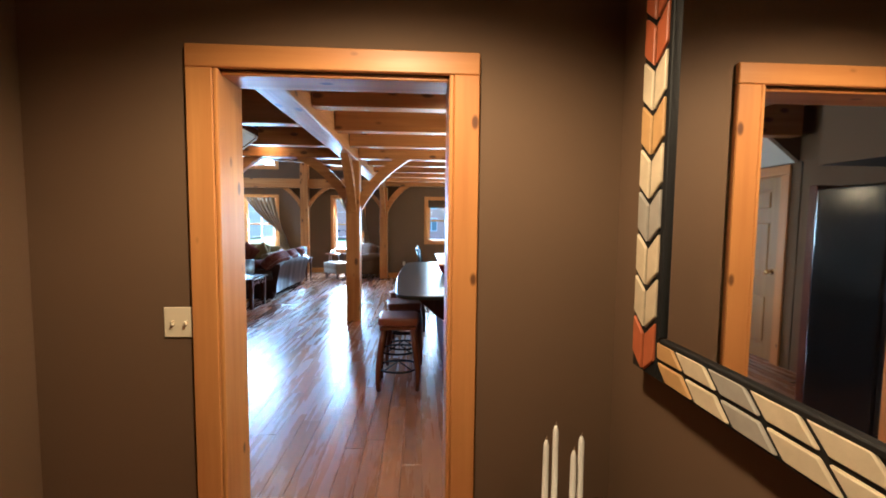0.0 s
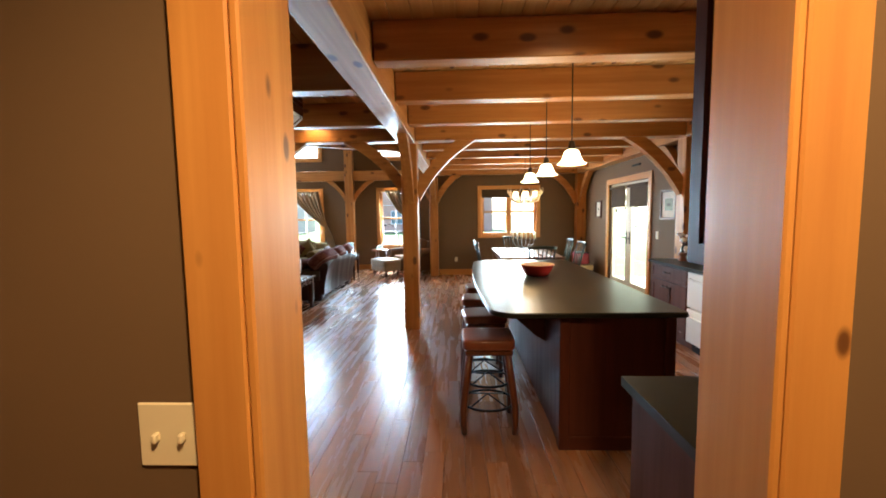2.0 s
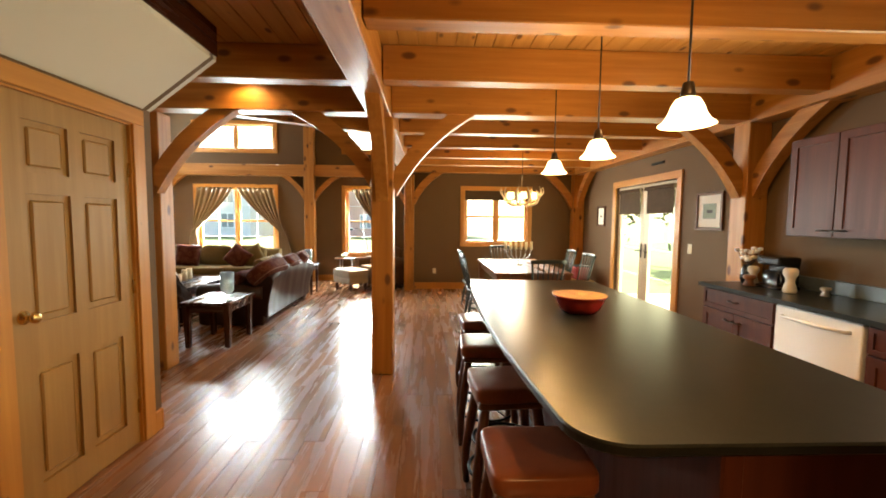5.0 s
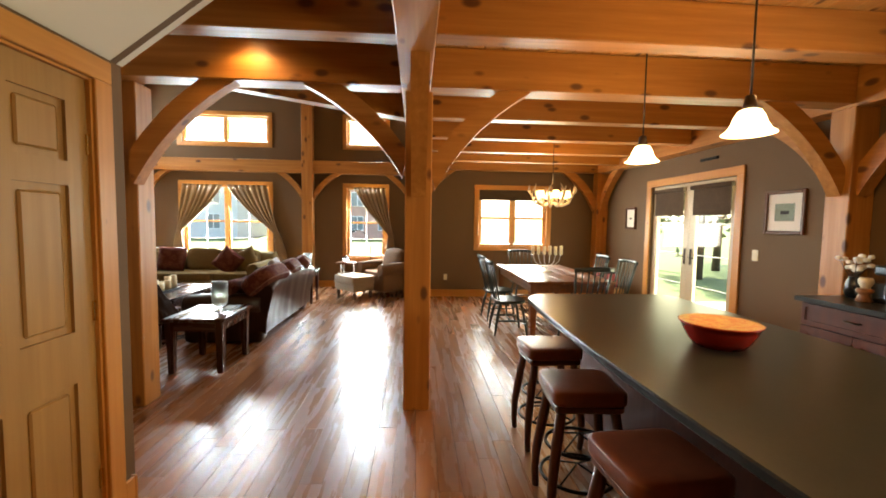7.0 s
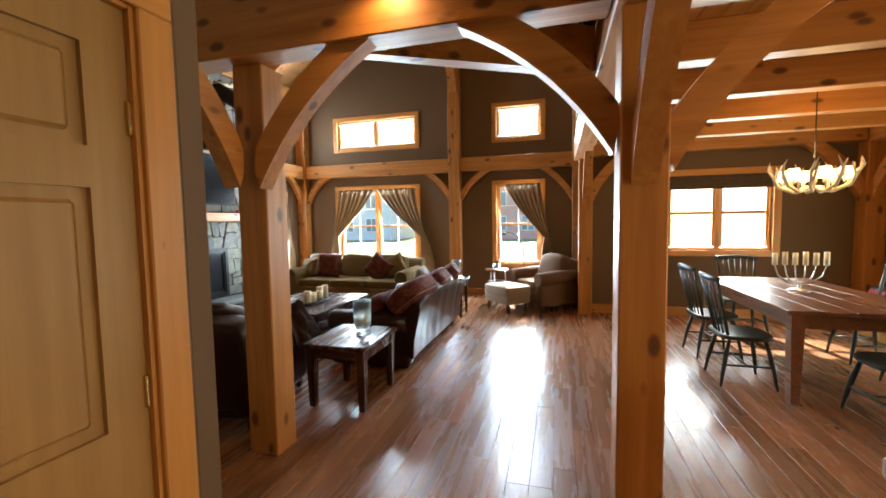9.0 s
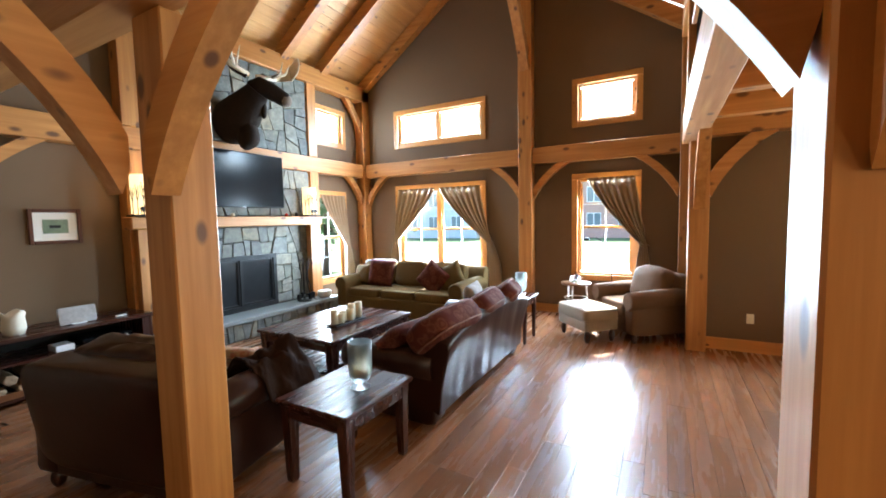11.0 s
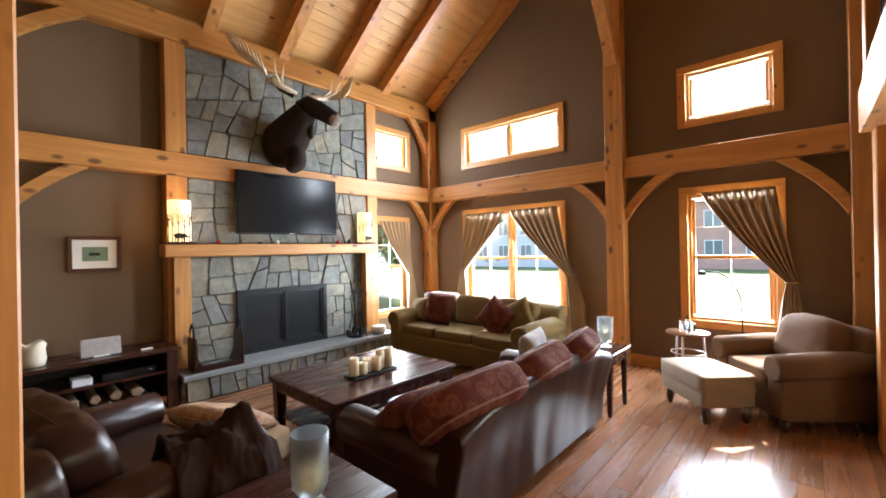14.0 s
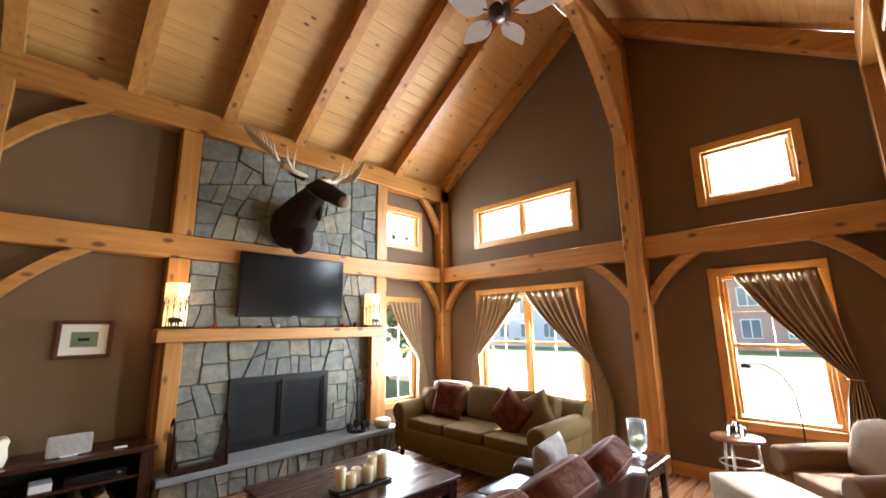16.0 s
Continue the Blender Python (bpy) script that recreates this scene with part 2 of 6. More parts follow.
def stone_material():
    m, n, l, b = material("fieldstone", 0.72)
    info = n.new("ShaderNodeObjectInfo")
    vec = mapped(n, l, (1, 1, 1))
    tone = ramp(n, l, info.outputs["Random"], (0.0, (0.105, 0.108, 0.102)), (0.3, (0.14, 0.142, 0.13)), (0.55, (0.13, 0.13, 0.105)), (0.8, (0.18, 0.174, 0.148)), (1.0, (0.20, 0.172, 0.12)))
    f = noise_tex(n, l, vec, 11, 9, 0.68)
    col = mix(n, l, 0.85, tone, ramp(n, l, f, (0.28, (0.45, 0.46, 0.48)), (0.5, (0.95, 0.95, 0.93)), (0.72, (1.6, 1.58, 1.5))), "MULTIPLY")
    l.new(col, b.inputs["Base Color"])
    bump(n, l, b, f, 0.6, 0.02)
    return m


fieldstone = stone_material()
# sheen of the dark and the woven surfaces
for sm, level in ((leather_dark, 0.28), (cherry["x"], 0.22), (cherry["y"], 0.22), (cherry["z"], 0.22), (soot_glass, 0.3), (floor_wood, 0.8), (throw_cloth, 0.08), (chenille, 0.15), (damask_red, 0.12), (moose_fur, 0.12), (shaded_chair_cloth, 0.12),
                  (blind_cloth, 0.15), (frame_wood, 0.25), (screen_glass, 0.25), (wall_paint, 0.2), (black_matt, 0.2)):
    sm.node_tree.nodes["Principled BSDF"].inputs["Specular IOR Level"].default_value = level


def glass_material(name, tint=(1, 1, 1), rough=0.0):
    m, n, l, b = material(name, rough)
    b.inputs["Base Color"].default_value = (*tint, 1)
    b.inputs["Transmission Weight"].default_value = 1.0
    b.inputs["IOR"].default_value = 1.45
    return m


def pane_material():
    m, n, l, b = material("window_glass", 0.02)
    out = n["Material Output"]
    t = n.new("ShaderNodeBsdfTransparent")
    gl = n.new("ShaderNodeBsdfGlossy")
    gl.inputs["Roughness"].default_value = 0.02
    fr = n.new("ShaderNodeFresnel")
    fr.inputs[0].default_value = 1.45
    ms = n.new("ShaderNodeMixShader")
    l.new(fr.outputs[0], ms.inputs[0])
    l.new(t.outputs[0], ms.inputs[1])
    l.new(gl.outputs[0], ms.inputs[2])
    l.new(ms.outputs[0], out.inputs[0])
    return m


pane_glass = pane_material()
frosted = glass_material("frosted_glass", (0.86, 0.92, 0.93), 0.35)
clear_glass = glass_material("clear_glass", (0.97, 0.98, 0.98), 0.02)
mirror_mat, _, _, _ = material("mirror_silver", 0.02, 1.0, (0.85, 0.85, 0.85))


def glow(name, color, strength, base=(0.8, 0.75, 0.65)):
    m, n, l, b = material(name, 0.5, 0, base)
    b.inputs["Emission Color"].default_value = (*color, 1)
    b.inputs["Emission Strength"].default_value = strength
    return m


shade_glow = glow("lit_opal_glass", (1.0, 0.78, 0.42), 1.3)
chandelier_glow = glow("lit_parchment_shade", (1.0, 0.66, 0.28), 1.0)
mica_glow = glow("lit_mica_shade", (1.0, 0.62, 0.26), 0.36)
downlight_glow = glow("lit_downlight", (1.0, 0.80, 0.50), 3.0)

# ---- mesh helpers ----


def box(bm, x0, x1, y0, y1, z0, z1, bev=0.0, seg=1):
    r = bmesh.ops.create_cube(bm, size=1)
    vs = r["verts"]
    for v in vs:
        v.co = Vector(((x0 + x1) / 2 + v.co.x * (x1 - x0), (y0 + y1) / 2 + v.co.y * (y1 - y0), (z0 + z1) / 2 + v.co.z * (z1 - z0)))
    if bev:
        es = list({e for v in vs for e in v.link_edges})
        bmesh.ops.bevel(bm, geom=es, offset=bev, segments=seg, affect="EDGES", profile=0.5)
    return bm


def cbox(x0, x1, y0, y1, z0, z1, bev=0.0, seg=1):
    return box(bmesh.new(), x0, x1, y0, y1, z0, z1, bev, seg)


def soft(bm, c, s, e=0.35, rot=None, lumps=0.02, nu=28, nv=16, seed=0):
    """A padded block: a super-ellipsoid of half sizes s with small lumps."""
    def sp(a, p):
        return math.copysign(abs(a) ** p, a)
    rows = []
    for j in range(nv + 1):
        ph = -math.pi / 2 + math.pi * j / nv
        row = []
        for i in range(nu):
            th = 2 * math.pi * i / nu
            p = Vector((sp(math.cos(ph), e) * sp(math.cos(th), e), sp(math.cos(ph), e) * sp(math.sin(th), e), sp(math.sin(ph), e)))
            p = Vector((p.x * s[0], p.y * s[1], p.z * s[2]))
            if lumps:
                p *= 1 + lumps * noise.noise(p * 5 + Vector((seed * 7.3, seed, 0)))
            if rot:
                p = rot @ p
            row.append(bm.verts.new(p + Vector(c)))
        rows.append(row)
    for j in range(nv):
        for i in range(nu):
            f = bm.faces.new((rows[j][i], rows[j][(i + 1) % nu], rows[j + 1][(i + 1) % nu], rows[j + 1][i]))
            f.smooth = True
    bmesh.ops.remove_doubles(bm, verts=rows[0] + rows[-1], dist=1e-4)
    return bm


def csoft(*a, **k):
    return soft(bmesh.new(), *a, **k)


def pillow(bm, c, w, h, d, rot=None, seed=0):
    """A scatter cushion: square outline, thin edge, full middle."""
    n = 14
    grid = {}
    for side in (1, -1):
        for i in range(n + 1):
            for j in range(n + 1):
                u, v = 2 * i / n - 1, 2 * j / n - 1
                edge = max(0, (1 - u ** 4) * (1 - v ** 4)) ** 0.5
                k = 1 - 0.06 * (1 - abs(u)) * abs(v) - 0.06 * (1 - abs(v)) * abs(u)
                p = Vector((u * w / 2 * k, side * d / 2 * edge, v * h / 2 * k))
                p.y *= 1 + 0.18 * noise.noise(Vector((u * 2 + seed * 3.1, v * 2, seed)))
                if rot:
                    p = rot @ p
                grid[side, i, j] = bm.verts.new(p + Vector(c))
    for side in (1, -1):
        for i in range(n):
            for j in range(n):
                q = [grid[side, i, j], grid[side, i + 1, j], grid[side, i + 1, j + 1], grid[side, i, j + 1]]
                f = bm.faces.new(q if side < 0 else q[::-1])
                f.smooth = True
    bmesh.ops.remove_doubles(bm, verts=list(grid.values()), dist=1e-5)
    return bm


def lathe(bm, profile, c=(0, 0, 0), seg=20, smooth=True):
    """Turned shape from (radius, height) pairs."""
    rows = [[bm.verts.new((c[0] + r * math.cos(2 * math.pi * i / seg), c[1] + r * math.sin(2 * math.pi * i / seg), c[2] + z)) for i in range(seg)] for r, z in profile]
    for a, b in zip(rows, rows[1:]):
        for i in range(seg):
            f = bm.faces.new((a[i], a[(i + 1) % seg], b[(i + 1) % seg], b[i]))
            f.smooth = smooth
    if profile[0][0] > 1e-4:
        bm.faces.new(rows[0][::-1])
    if profile[-1][0] > 1e-4:
        bm.faces.new(rows[-1])
    bmesh.ops.remove_doubles(bm, verts=[v for r in (rows[0], rows[-1]) for v in r], dist=1e-5)
    return bm


def clathe(profile, c=(0, 0, 0), seg=20, smooth=True):
    return lathe(bmesh.new(), profile, c, seg, smooth)


def tube(bm, pts, radius, seg=8, flat=1.0):
    """A rod along points; radius a number or one per point."""
    pts = [Vector(p) for p in pts]
    rad = radius if isinstance(radius, (list, tuple)) else [radius] * len(pts)
    rows = []
    for i, p in enumerate(pts):
        d = (pts[min(i + 1, len(pts) - 1)] - pts[max(i - 1, 0)]).normalized()
        up = Vector((0, 0, 1)) if abs(d.z) < 0.95 else Vector((1, 0, 0))
        a = d.cross(up).normalized()
        b = a.cross(d).normalized()
        rows.append([bm.verts.new(p + (a * math.cos(2 * math.pi * k / seg) * flat + b * math.sin(2 * math.pi * k / seg)) * rad[i]) for k in range(seg)])
    for r, q in zip(rows, rows[1:]):
        for k in range(seg):
            f = bm.faces.new((r[k], r[(k + 1) % seg], q[(k + 1) % seg], q[k]))
            f.smooth = True
    bm.faces.new(rows[0][::-1])
    bm.faces.new(rows[-1])
    return bm


def ctube(pts, radius, seg=8, flat=1.0):
    return tube(bmesh.new(), pts, radius, seg, flat)


def prism(bm, outline, axis, lo, hi):
    """Extrudes a 2D outline (in the two other axes, in order) along an axis."""
    def at(p, w):
        return {"x": (w, p[0], p[1]), "y": (p[0], w, p[1]), "z": (p[0], p[1], w)}[axis]
    a = [bm.verts.new(at(p, lo)) for p in outline]
    b = [bm.verts.new(at(p, hi)) for p in outline]
    bm.faces.new(a)
    bm.faces.new(b[::-1])
    for i in range(len(a)):
        j = (i + 1) % len(a)
        bm.faces.new((a[j], a[i], b[i], b[j]))
    bmesh.ops.recalc_face_normals(bm, faces=bm.faces)
    return bm


def cprism(outline, axis, lo, hi, bev=0.0):
    bm = prism(bmesh.new(), outline, axis, lo, hi)
    if bev:
        bmesh.ops.bevel(bm, geom=list(bm.edges), offset=bev, segments=1, affect="EDGES")
    return bm


def link(name, bm, mat):
    me = bpy.data.meshes.new(name)
    bm.to_mesh(me)
    bm.free()
    me.materials.append(mat)
    return new(name, me)


def part(name, bm, mat, parent, label=""):
    ob = link(name, bm, mat)
    ob.parent = parent
    return tagged(ob, label)


def thing(name, at, label, category, group="", rz=0.0):
    ob = new(name)
    ob.empty_display_size = 0.1
    ob.matrix_basis = pose(at[0], at[1], at[2], 0, 0, rz)
    return tagged(ob, label, category, group)


def structure(name, bm, mat, label, category="wall"):
    return tagged(link(name, bm, mat), label, category, kind="structure")


def holed(axis, at0, at1, u0, u1, v0, v1, holes):
    """A slab from at0 to at1 along axis; u is the other horizontal axis, v is z; holes are (u0, u1, v0, v1)."""
    us = sorted({u0, u1, *(h[0] for h in holes), *(h[1] for h in holes)})
    vs = sorted({v0, v1, *(h[2] for h in holes), *(h[3] for h in holes)})
    bm = bmesh.new()

    def solid(i, j):
        if not (0 <= i < len(us) - 1 and 0 <= j < len(vs) - 1):
            return False
        cu, cv = (us[i] + us[i + 1]) / 2, (vs[j] + vs[j + 1]) / 2
        return not any(h[0] < cu < h[1] and h[2] < cv < h[3] for h in holes)

    def P(w, u, v):
        return bm.verts.new((w, u, v) if axis == "x" else (u, w, v))
    for i in range(len(us) - 1):
        for j in range(len(vs) - 1):
            if not solid(i, j):
                continue
            a, b, c, d = us[i], us[i + 1], vs[j], vs[j + 1]
            for w in (at0, at1):
                bm.faces.new((P(w, a, c), P(w, b, c), P(w, b, d), P(w, a, d)))
            for di, dj, p, q in ((-1, 0, (a, c), (a, d)), (1, 0, (b, c), (b, d)), (0, -1, (a, c), (b, c)), (0, 1, (a, d), (b, d))):
                if not solid(i + di, j + dj):
                    bm.faces.new((P(at0, *p), P(at0, *q), P(at1, *q), P(at1, *p)))
    bmesh.ops.remove_doubles(bm, verts=bm.verts, dist=1e-5)
    bmesh.ops.recalc_face_normals(bm, faces=bm.faces)
    return bm


# ---- plan ----
PX = -2.44  # pantry wall
XL, XR, XM = -6.84, 2.68, -1.02     # fireplace wall, kitchen wall, middle row of posts
YE, YK, YD, YG = 1.463, 1.62, 10.80, 11.91  # hall wall, its kitchen face, dining wall, gable wall
ZC = 2.73                            # underside of the loft boards

W1, W2 = (-5.92, -4.16, 0.64, 2.16), (-2.51, -1.69, 0.66, 2.16)
H1, H2 = (-5.92, -4.16, 3.06, 3.61), (-2.51, -1.69, 3.06, 3.62)
L1, L2 = (10.60, 11.27, 0.50, 2.06), (10.56, 11.31, 3.06, 3.61)
D1 = (0.20, 1.54, 1.00, 2.09)
F1 = (7.43, 9.14, 0.0, 2.04)
K1 = (3.45, 4.49, 1.21, 2.03)
DOOR = (-0.745, 0.125, 0.0, 2.06)

structure("wall_hall", holed("y", YE, YK, -1.42, 0.78, 0, 2.6, [DOOR]), wall_paint, "brown painted wall with a cased doorway")
structure("wall_hall_mirror", cbox(0.78, 0.90, -1.6, YK, 0, 2.6), wall_paint, "brown painted hall wall")
structure("wall_hall_side", cbox(-1.54, -1.42, -1.6, YK, 0, 2.6), wall_paint, "brown painted hall wall")
structure("wall_hall_back", cbox(-1.42, 0.78, -1.72, -1.6, 0, 2.6), wall_paint, "brown painted hall wall")
structure("ceiling_hall", cbox(-1.54, 0.9, -1.72, YE, 2.6, 2.7), white_paint, "white painted hall ceiling", "ceiling")
structure("wall_kitchen_south", cbox(0.90, XR + 0.14, YE, YK, 0, ZC), wall_paint, "brown painted kitchen wall")
structure("wall_fridge_side", cbox(-2.44, -1.54, YE, YK, 0, ZC), wall_paint, "brown painted kitchen wall")
structure("wall_hall_head", cbox(-1.54, 0.90, YE + 0.02, YK, 2.6, ZC), wall_paint, "brown painted wall above the doorway")
structure("wall_east", holed("x", XR, XR + 0.14, YE, YD + 0.14, 0, 5.0, [F1, K1]), wall_paint, "taupe painted wall with glazed doors and a window")
structure("wall_dining", holed("y", YD, YD + 0.14, -0.94, XR, 0, 5.0, [D1]), wall_paint, "dark taupe painted dining wall with a window")
structure("wall_jog", cbox(-0.94, -0.80, YD + 0.14, YG + 0.14, 0, 5.0), wall_paint, "taupe painted wall return")
structure("wall_gable", holed("y", YG, YG + 0.14, XL - 0.14, -0.94, 0, 4.1, [W1, W2, H1, H2]), wall_paint, "brown painted gable wall with four windows")
RIDGE, RZ, EZ = -3.95, 6.35, 4.30
structure("wall_gable_peak", cprism([(XL - 0.14, 4.1), (-0.94, 4.1), (-0.94, EZ), (RIDGE, RZ), (XL - 0.14, EZ - 0.1)], "y", YG, YG + 0.14), wall_paint, "brown painted gable peak")
structure("wall_west", holed("x", XL - 0.14, XL, 5.08, YG, 0, 4.1, [L1, L2]), wall_paint, "brown painted fireplace wall with two windows")
structure("wall_south_living", cbox(XL - 0.14, PX - 0.02, 5.042, 5.10, 0, 6.4), wall_paint, "brown painted wall behind the stair")
structure("wall_loft_south", cbox(-2.44, XR, 5.10, 5.22, ZC + 0.12, 6.4), wall_paint, "brown painted loft wall")
structure("wall_loft_dining", cbox(-0.80, XR, YD + 0.14, YD + 0.2, 4.9, 5.0), wall_paint, "brown painted loft wall")

# pantry under the stair, with the sloped white soffit
PX = -2.44
structure("wall_pantry", holed("x", PX - 0.1, PX, 3.87, 5.0, 0, 2.17, [(4.075, 4.875, 0, 2.05)]), wall_paint, "brown painted pantry wall")
structure("wall_pantry_end", cprism([(PX - 0.1, 0), (PX, 0), (PX, 2.17), (-2.0, 2.51), (-2.0, ZC), (PX - 0.1, ZC)], "y", 5.002, 5.04), wall_paint, "brown painted end of the stair enclosure")
structure("stair_soffit", cprism([(PX, 2.172), (-2.0, 2.51), (-2.0, 2.54), (PX, 2.21)], "y", 3.95, 5.08), white_paint, "white painted sloping underside of the stair", "ceiling")
structure("stair_end", cprism([(PX, 2.17), (-1.992, 2.515), (-1.992, ZC), (PX, ZC)], "y", 3.90, 3.948), wall_paint, "brown painted face of the stair enclosure")
structure("stair_side", cbox(-2.02, -1.99, 3.95, 5.08, 2.54, ZC), espresso["y"], "dark stained stair stringer", "trim")
structure("wall_alcove", cbox(-2.56, -2.445, YE, 5.075, 2.18, ZC), wall_paint, "brown painted wall above the pantry")
structure("wall_alcove_back", cbox(-2.56, -2.445, 2.70, 3.86, 0, 2.178), wall_paint, "brown painted wall beside the pantry")
# invented slab outside the gable, stops sunlight through the clerestory windows
structure("roof_overhang", cbox(XL - 0.6, -0.3, YG + 0.142, YG + 1.6, 4.32, 4.42), pine_board, "added unseen slab that keeps sun off the high gable windows", "roof")
structure("wall_fridge_back", cbox(-2.44, -2.32, YK, 2.70, 0, ZC), wall_paint, "brown painted wall behind the refrigerator")


def boards_ceiling(name, x0, x1, y0, y1, z, label):
    bm = bmesh.new()
    k = x0
    while k < x1 - 1e-3:
        e = min(k + 0.135, x1)
        box(bm, k + 0.002, e - 0.002, y0, y1, z, z + 0.02, 0.004)
        k = e
    box(bm, x0, x1, y0, y1, z + 0.022, z + 0.10)
    return structure(name, bm, pine_board, label, "ceiling")


boards_ceiling("ceiling", -0.93, XR, YK, YD, ZC, "knotty pine board ceiling under the loft")
boards_ceiling("ceiling_left", -2.44, -1.14, YK, 6.2, ZC, "knotty pine board ceiling beside the stair")
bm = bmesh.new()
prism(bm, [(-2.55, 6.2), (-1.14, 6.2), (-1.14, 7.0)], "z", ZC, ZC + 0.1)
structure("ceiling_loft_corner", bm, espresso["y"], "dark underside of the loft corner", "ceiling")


def slope_boards(name, p0, p1, y0, y1, label):
    """Roof boards laid along y between two eave/ridge points (x, z)."""
    a, b = Vector(p0), Vector(p1)
    n = int((b - a).length / 0.15)
    d = (b - a) / n
    up = Vector((-d.y, d.x)).normalized() * (0.02 if d.x > 0 else -0.02)
    if up.y < 0:
        up = -up
    bm = bmesh.new()
    for i in range(n):
        s, e = a + d * (i + 0.012), a + d * (i + 0.988)
        prism(bm, [tuple(s), tuple(e), tuple(e + up), tuple(s + up)], "y", y0, y1)
    prism(bm, [tuple(a + up * 1.1), tuple(b + up * 1.1), tuple(b + up * 6), tuple(a + up * 6)], "y", y0, y1)
    return structure(name, bm, pine_board, label, "ceiling")


slope_boards("ceiling_slope_west", (XL - 0.1, 4.24), (RIDGE, 6.27), 5.16, YG, "knotty pine roof boards over the living room")
slope_boards("ceiling_slope_east", (-0.80, 4.24), (RIDGE, 6.27), 5.16, YG, "knotty pine roof boards over the living room")
structure("ceiling_loft", cbox(-0.94, XR, 5.16, YD + 0.14, 4.4, 4.5), white_paint, "white loft ceiling", "ceiling")
structure("wall_loft_head", cbox(-0.94, -0.80, 5.16, YG, 4.12, 4.45), wall_paint, "brown painted wall above the loft opening")


# ---- timber frame ----
def timber(name, x0, x1, y0, y1, z0, z1, label="knotty pine timber with a clear finish"):
    dims = (x1 - x0, y1 - y0, z1 - z0)
    ax = "xyz"[dims.index(max(dims))]
    return structure(name, cbox(x0, x1, y0, y1, z0, z1, 0.007), pine[ax], label, "beam" if ax != "z" else "post")


def brace(foot, head, width, axis, sag=0.06, depth=0.14):
    """A curved knee brace in a vertical plane, from a post to a beam. axis: the way it leans (x or y)."""
    f, h = Vector(foot), Vector(head)
    d = Vector((abs(h.x - f.x) + abs(h.y - f.y), h.z - f.z))
    sgn = math.copysign(1, (h.x - f.x) if axis == "x" else (h.y - f.y))
    n = 14
    nrm = Vector((d.y, -d.x)).normalized()
    lo, hi = [], []
    for i in range(n + 1):
        t = -0.05 + 1.12 * i / n
        c = d * t - nrm * (sag * 4 * t * (1 - t))
        for side, k in ((lo, 1), (hi, -1)):
            p = c + nrm * (k * depth / 2)
            side.append(Vector((max(0.0, p.x), min(d.y, p.y))))
    outline = lo + hi[::-1]
    bm = bmesh.new()
    base = f.x if axis == "x" else f.y
    pts = [(base + sgn * p.x, f.z + p.y) for p in outline]
    mid = f.y if axis == "x" else f.x
    sides = []
    for w in (mid - width / 2, mid + width / 2):
        sides.append([bm.verts.new((p[0], w, p[1]) if axis == "x" else (w, p[0], p[1])) for p in pts])
    m = len(pts)
    for s in sides:
        for i in range(n):
            bm.faces.new((s[i], s[i + 1], s[m - 2 - i], s[m - 1 - i]))
    for i in range(m):
        j = (i + 1) % m
        bm.faces.new((sides[0][i], sides[0][j], sides[1][j], sides[1][i]))
    bmesh.ops.recalc_face_normals(bm, faces=bm.faces)
    return structure("brace", bm, pine[axis], "curved knotty pine knee brace", "brace")


BL = "long knotty pine beam with dark knots"
timber("beam_middle", -1.13, -0.92, YK, 10.80, 2.40, 2.728, BL)
timber("post", -1.10, -0.90, 6.00, 6.20, 0, 2.40, "square knotty pine post on the wood floor")
timber("post", -3.28, -3.07, 6.13, 6.325, 0, 2.44, "square knotty pine post with a large dark knot")
timber("post", -1.06, -0.86, 10.60, 10.797, 0, 2.40, "square knotty pine post by the dining wall")
timber("post", XR - 0.22, XR - 0.003, 6.02, 6.22, 0, 2.42, "square knotty pine post at the end of the counter")
timber("post", XR - 0.22, XR - 0.003, 10.58, 10.797, 0, 2.42, "square knotty pine corner post")
timber("beam_east", XR - 0.22, XR - 0.003, YK, 10.797, 2.42, 2.728, BL)
for y in (3.44, 4.36, 5.26, 7.04, 7.96, 8.88, 9.78):
    timber("joist", -0.915, XR - 0.225, y, y + 0.14, 2.48, 2.728, "knotty pine ceiling joist")
timber("joist", -0.915, XR - 0.225, 2.5, 2.64, 2.48, 2.728, "knotty pine ceiling joist")
for x, y, z in ((-2.31, 3.75, 2.40), (-3.3, 5.29, 2.48)):
    timber("joist", x, -1.135, y, y + 0.14, z, 2.728, "knotty pine ceiling joist")
timber("beam_tie", -0.915, XR - 0.225, 6.02, 6.22, 2.44, 2.728, BL)
timber("beam_tie", -0.915, XR - 0.225, 10.60, 10.797, 2.44, 2.728, BL)
timber("beam_tie", XL + 0.003, -1.135, 6.01, 6.20, 2.44, 2.80, BL)
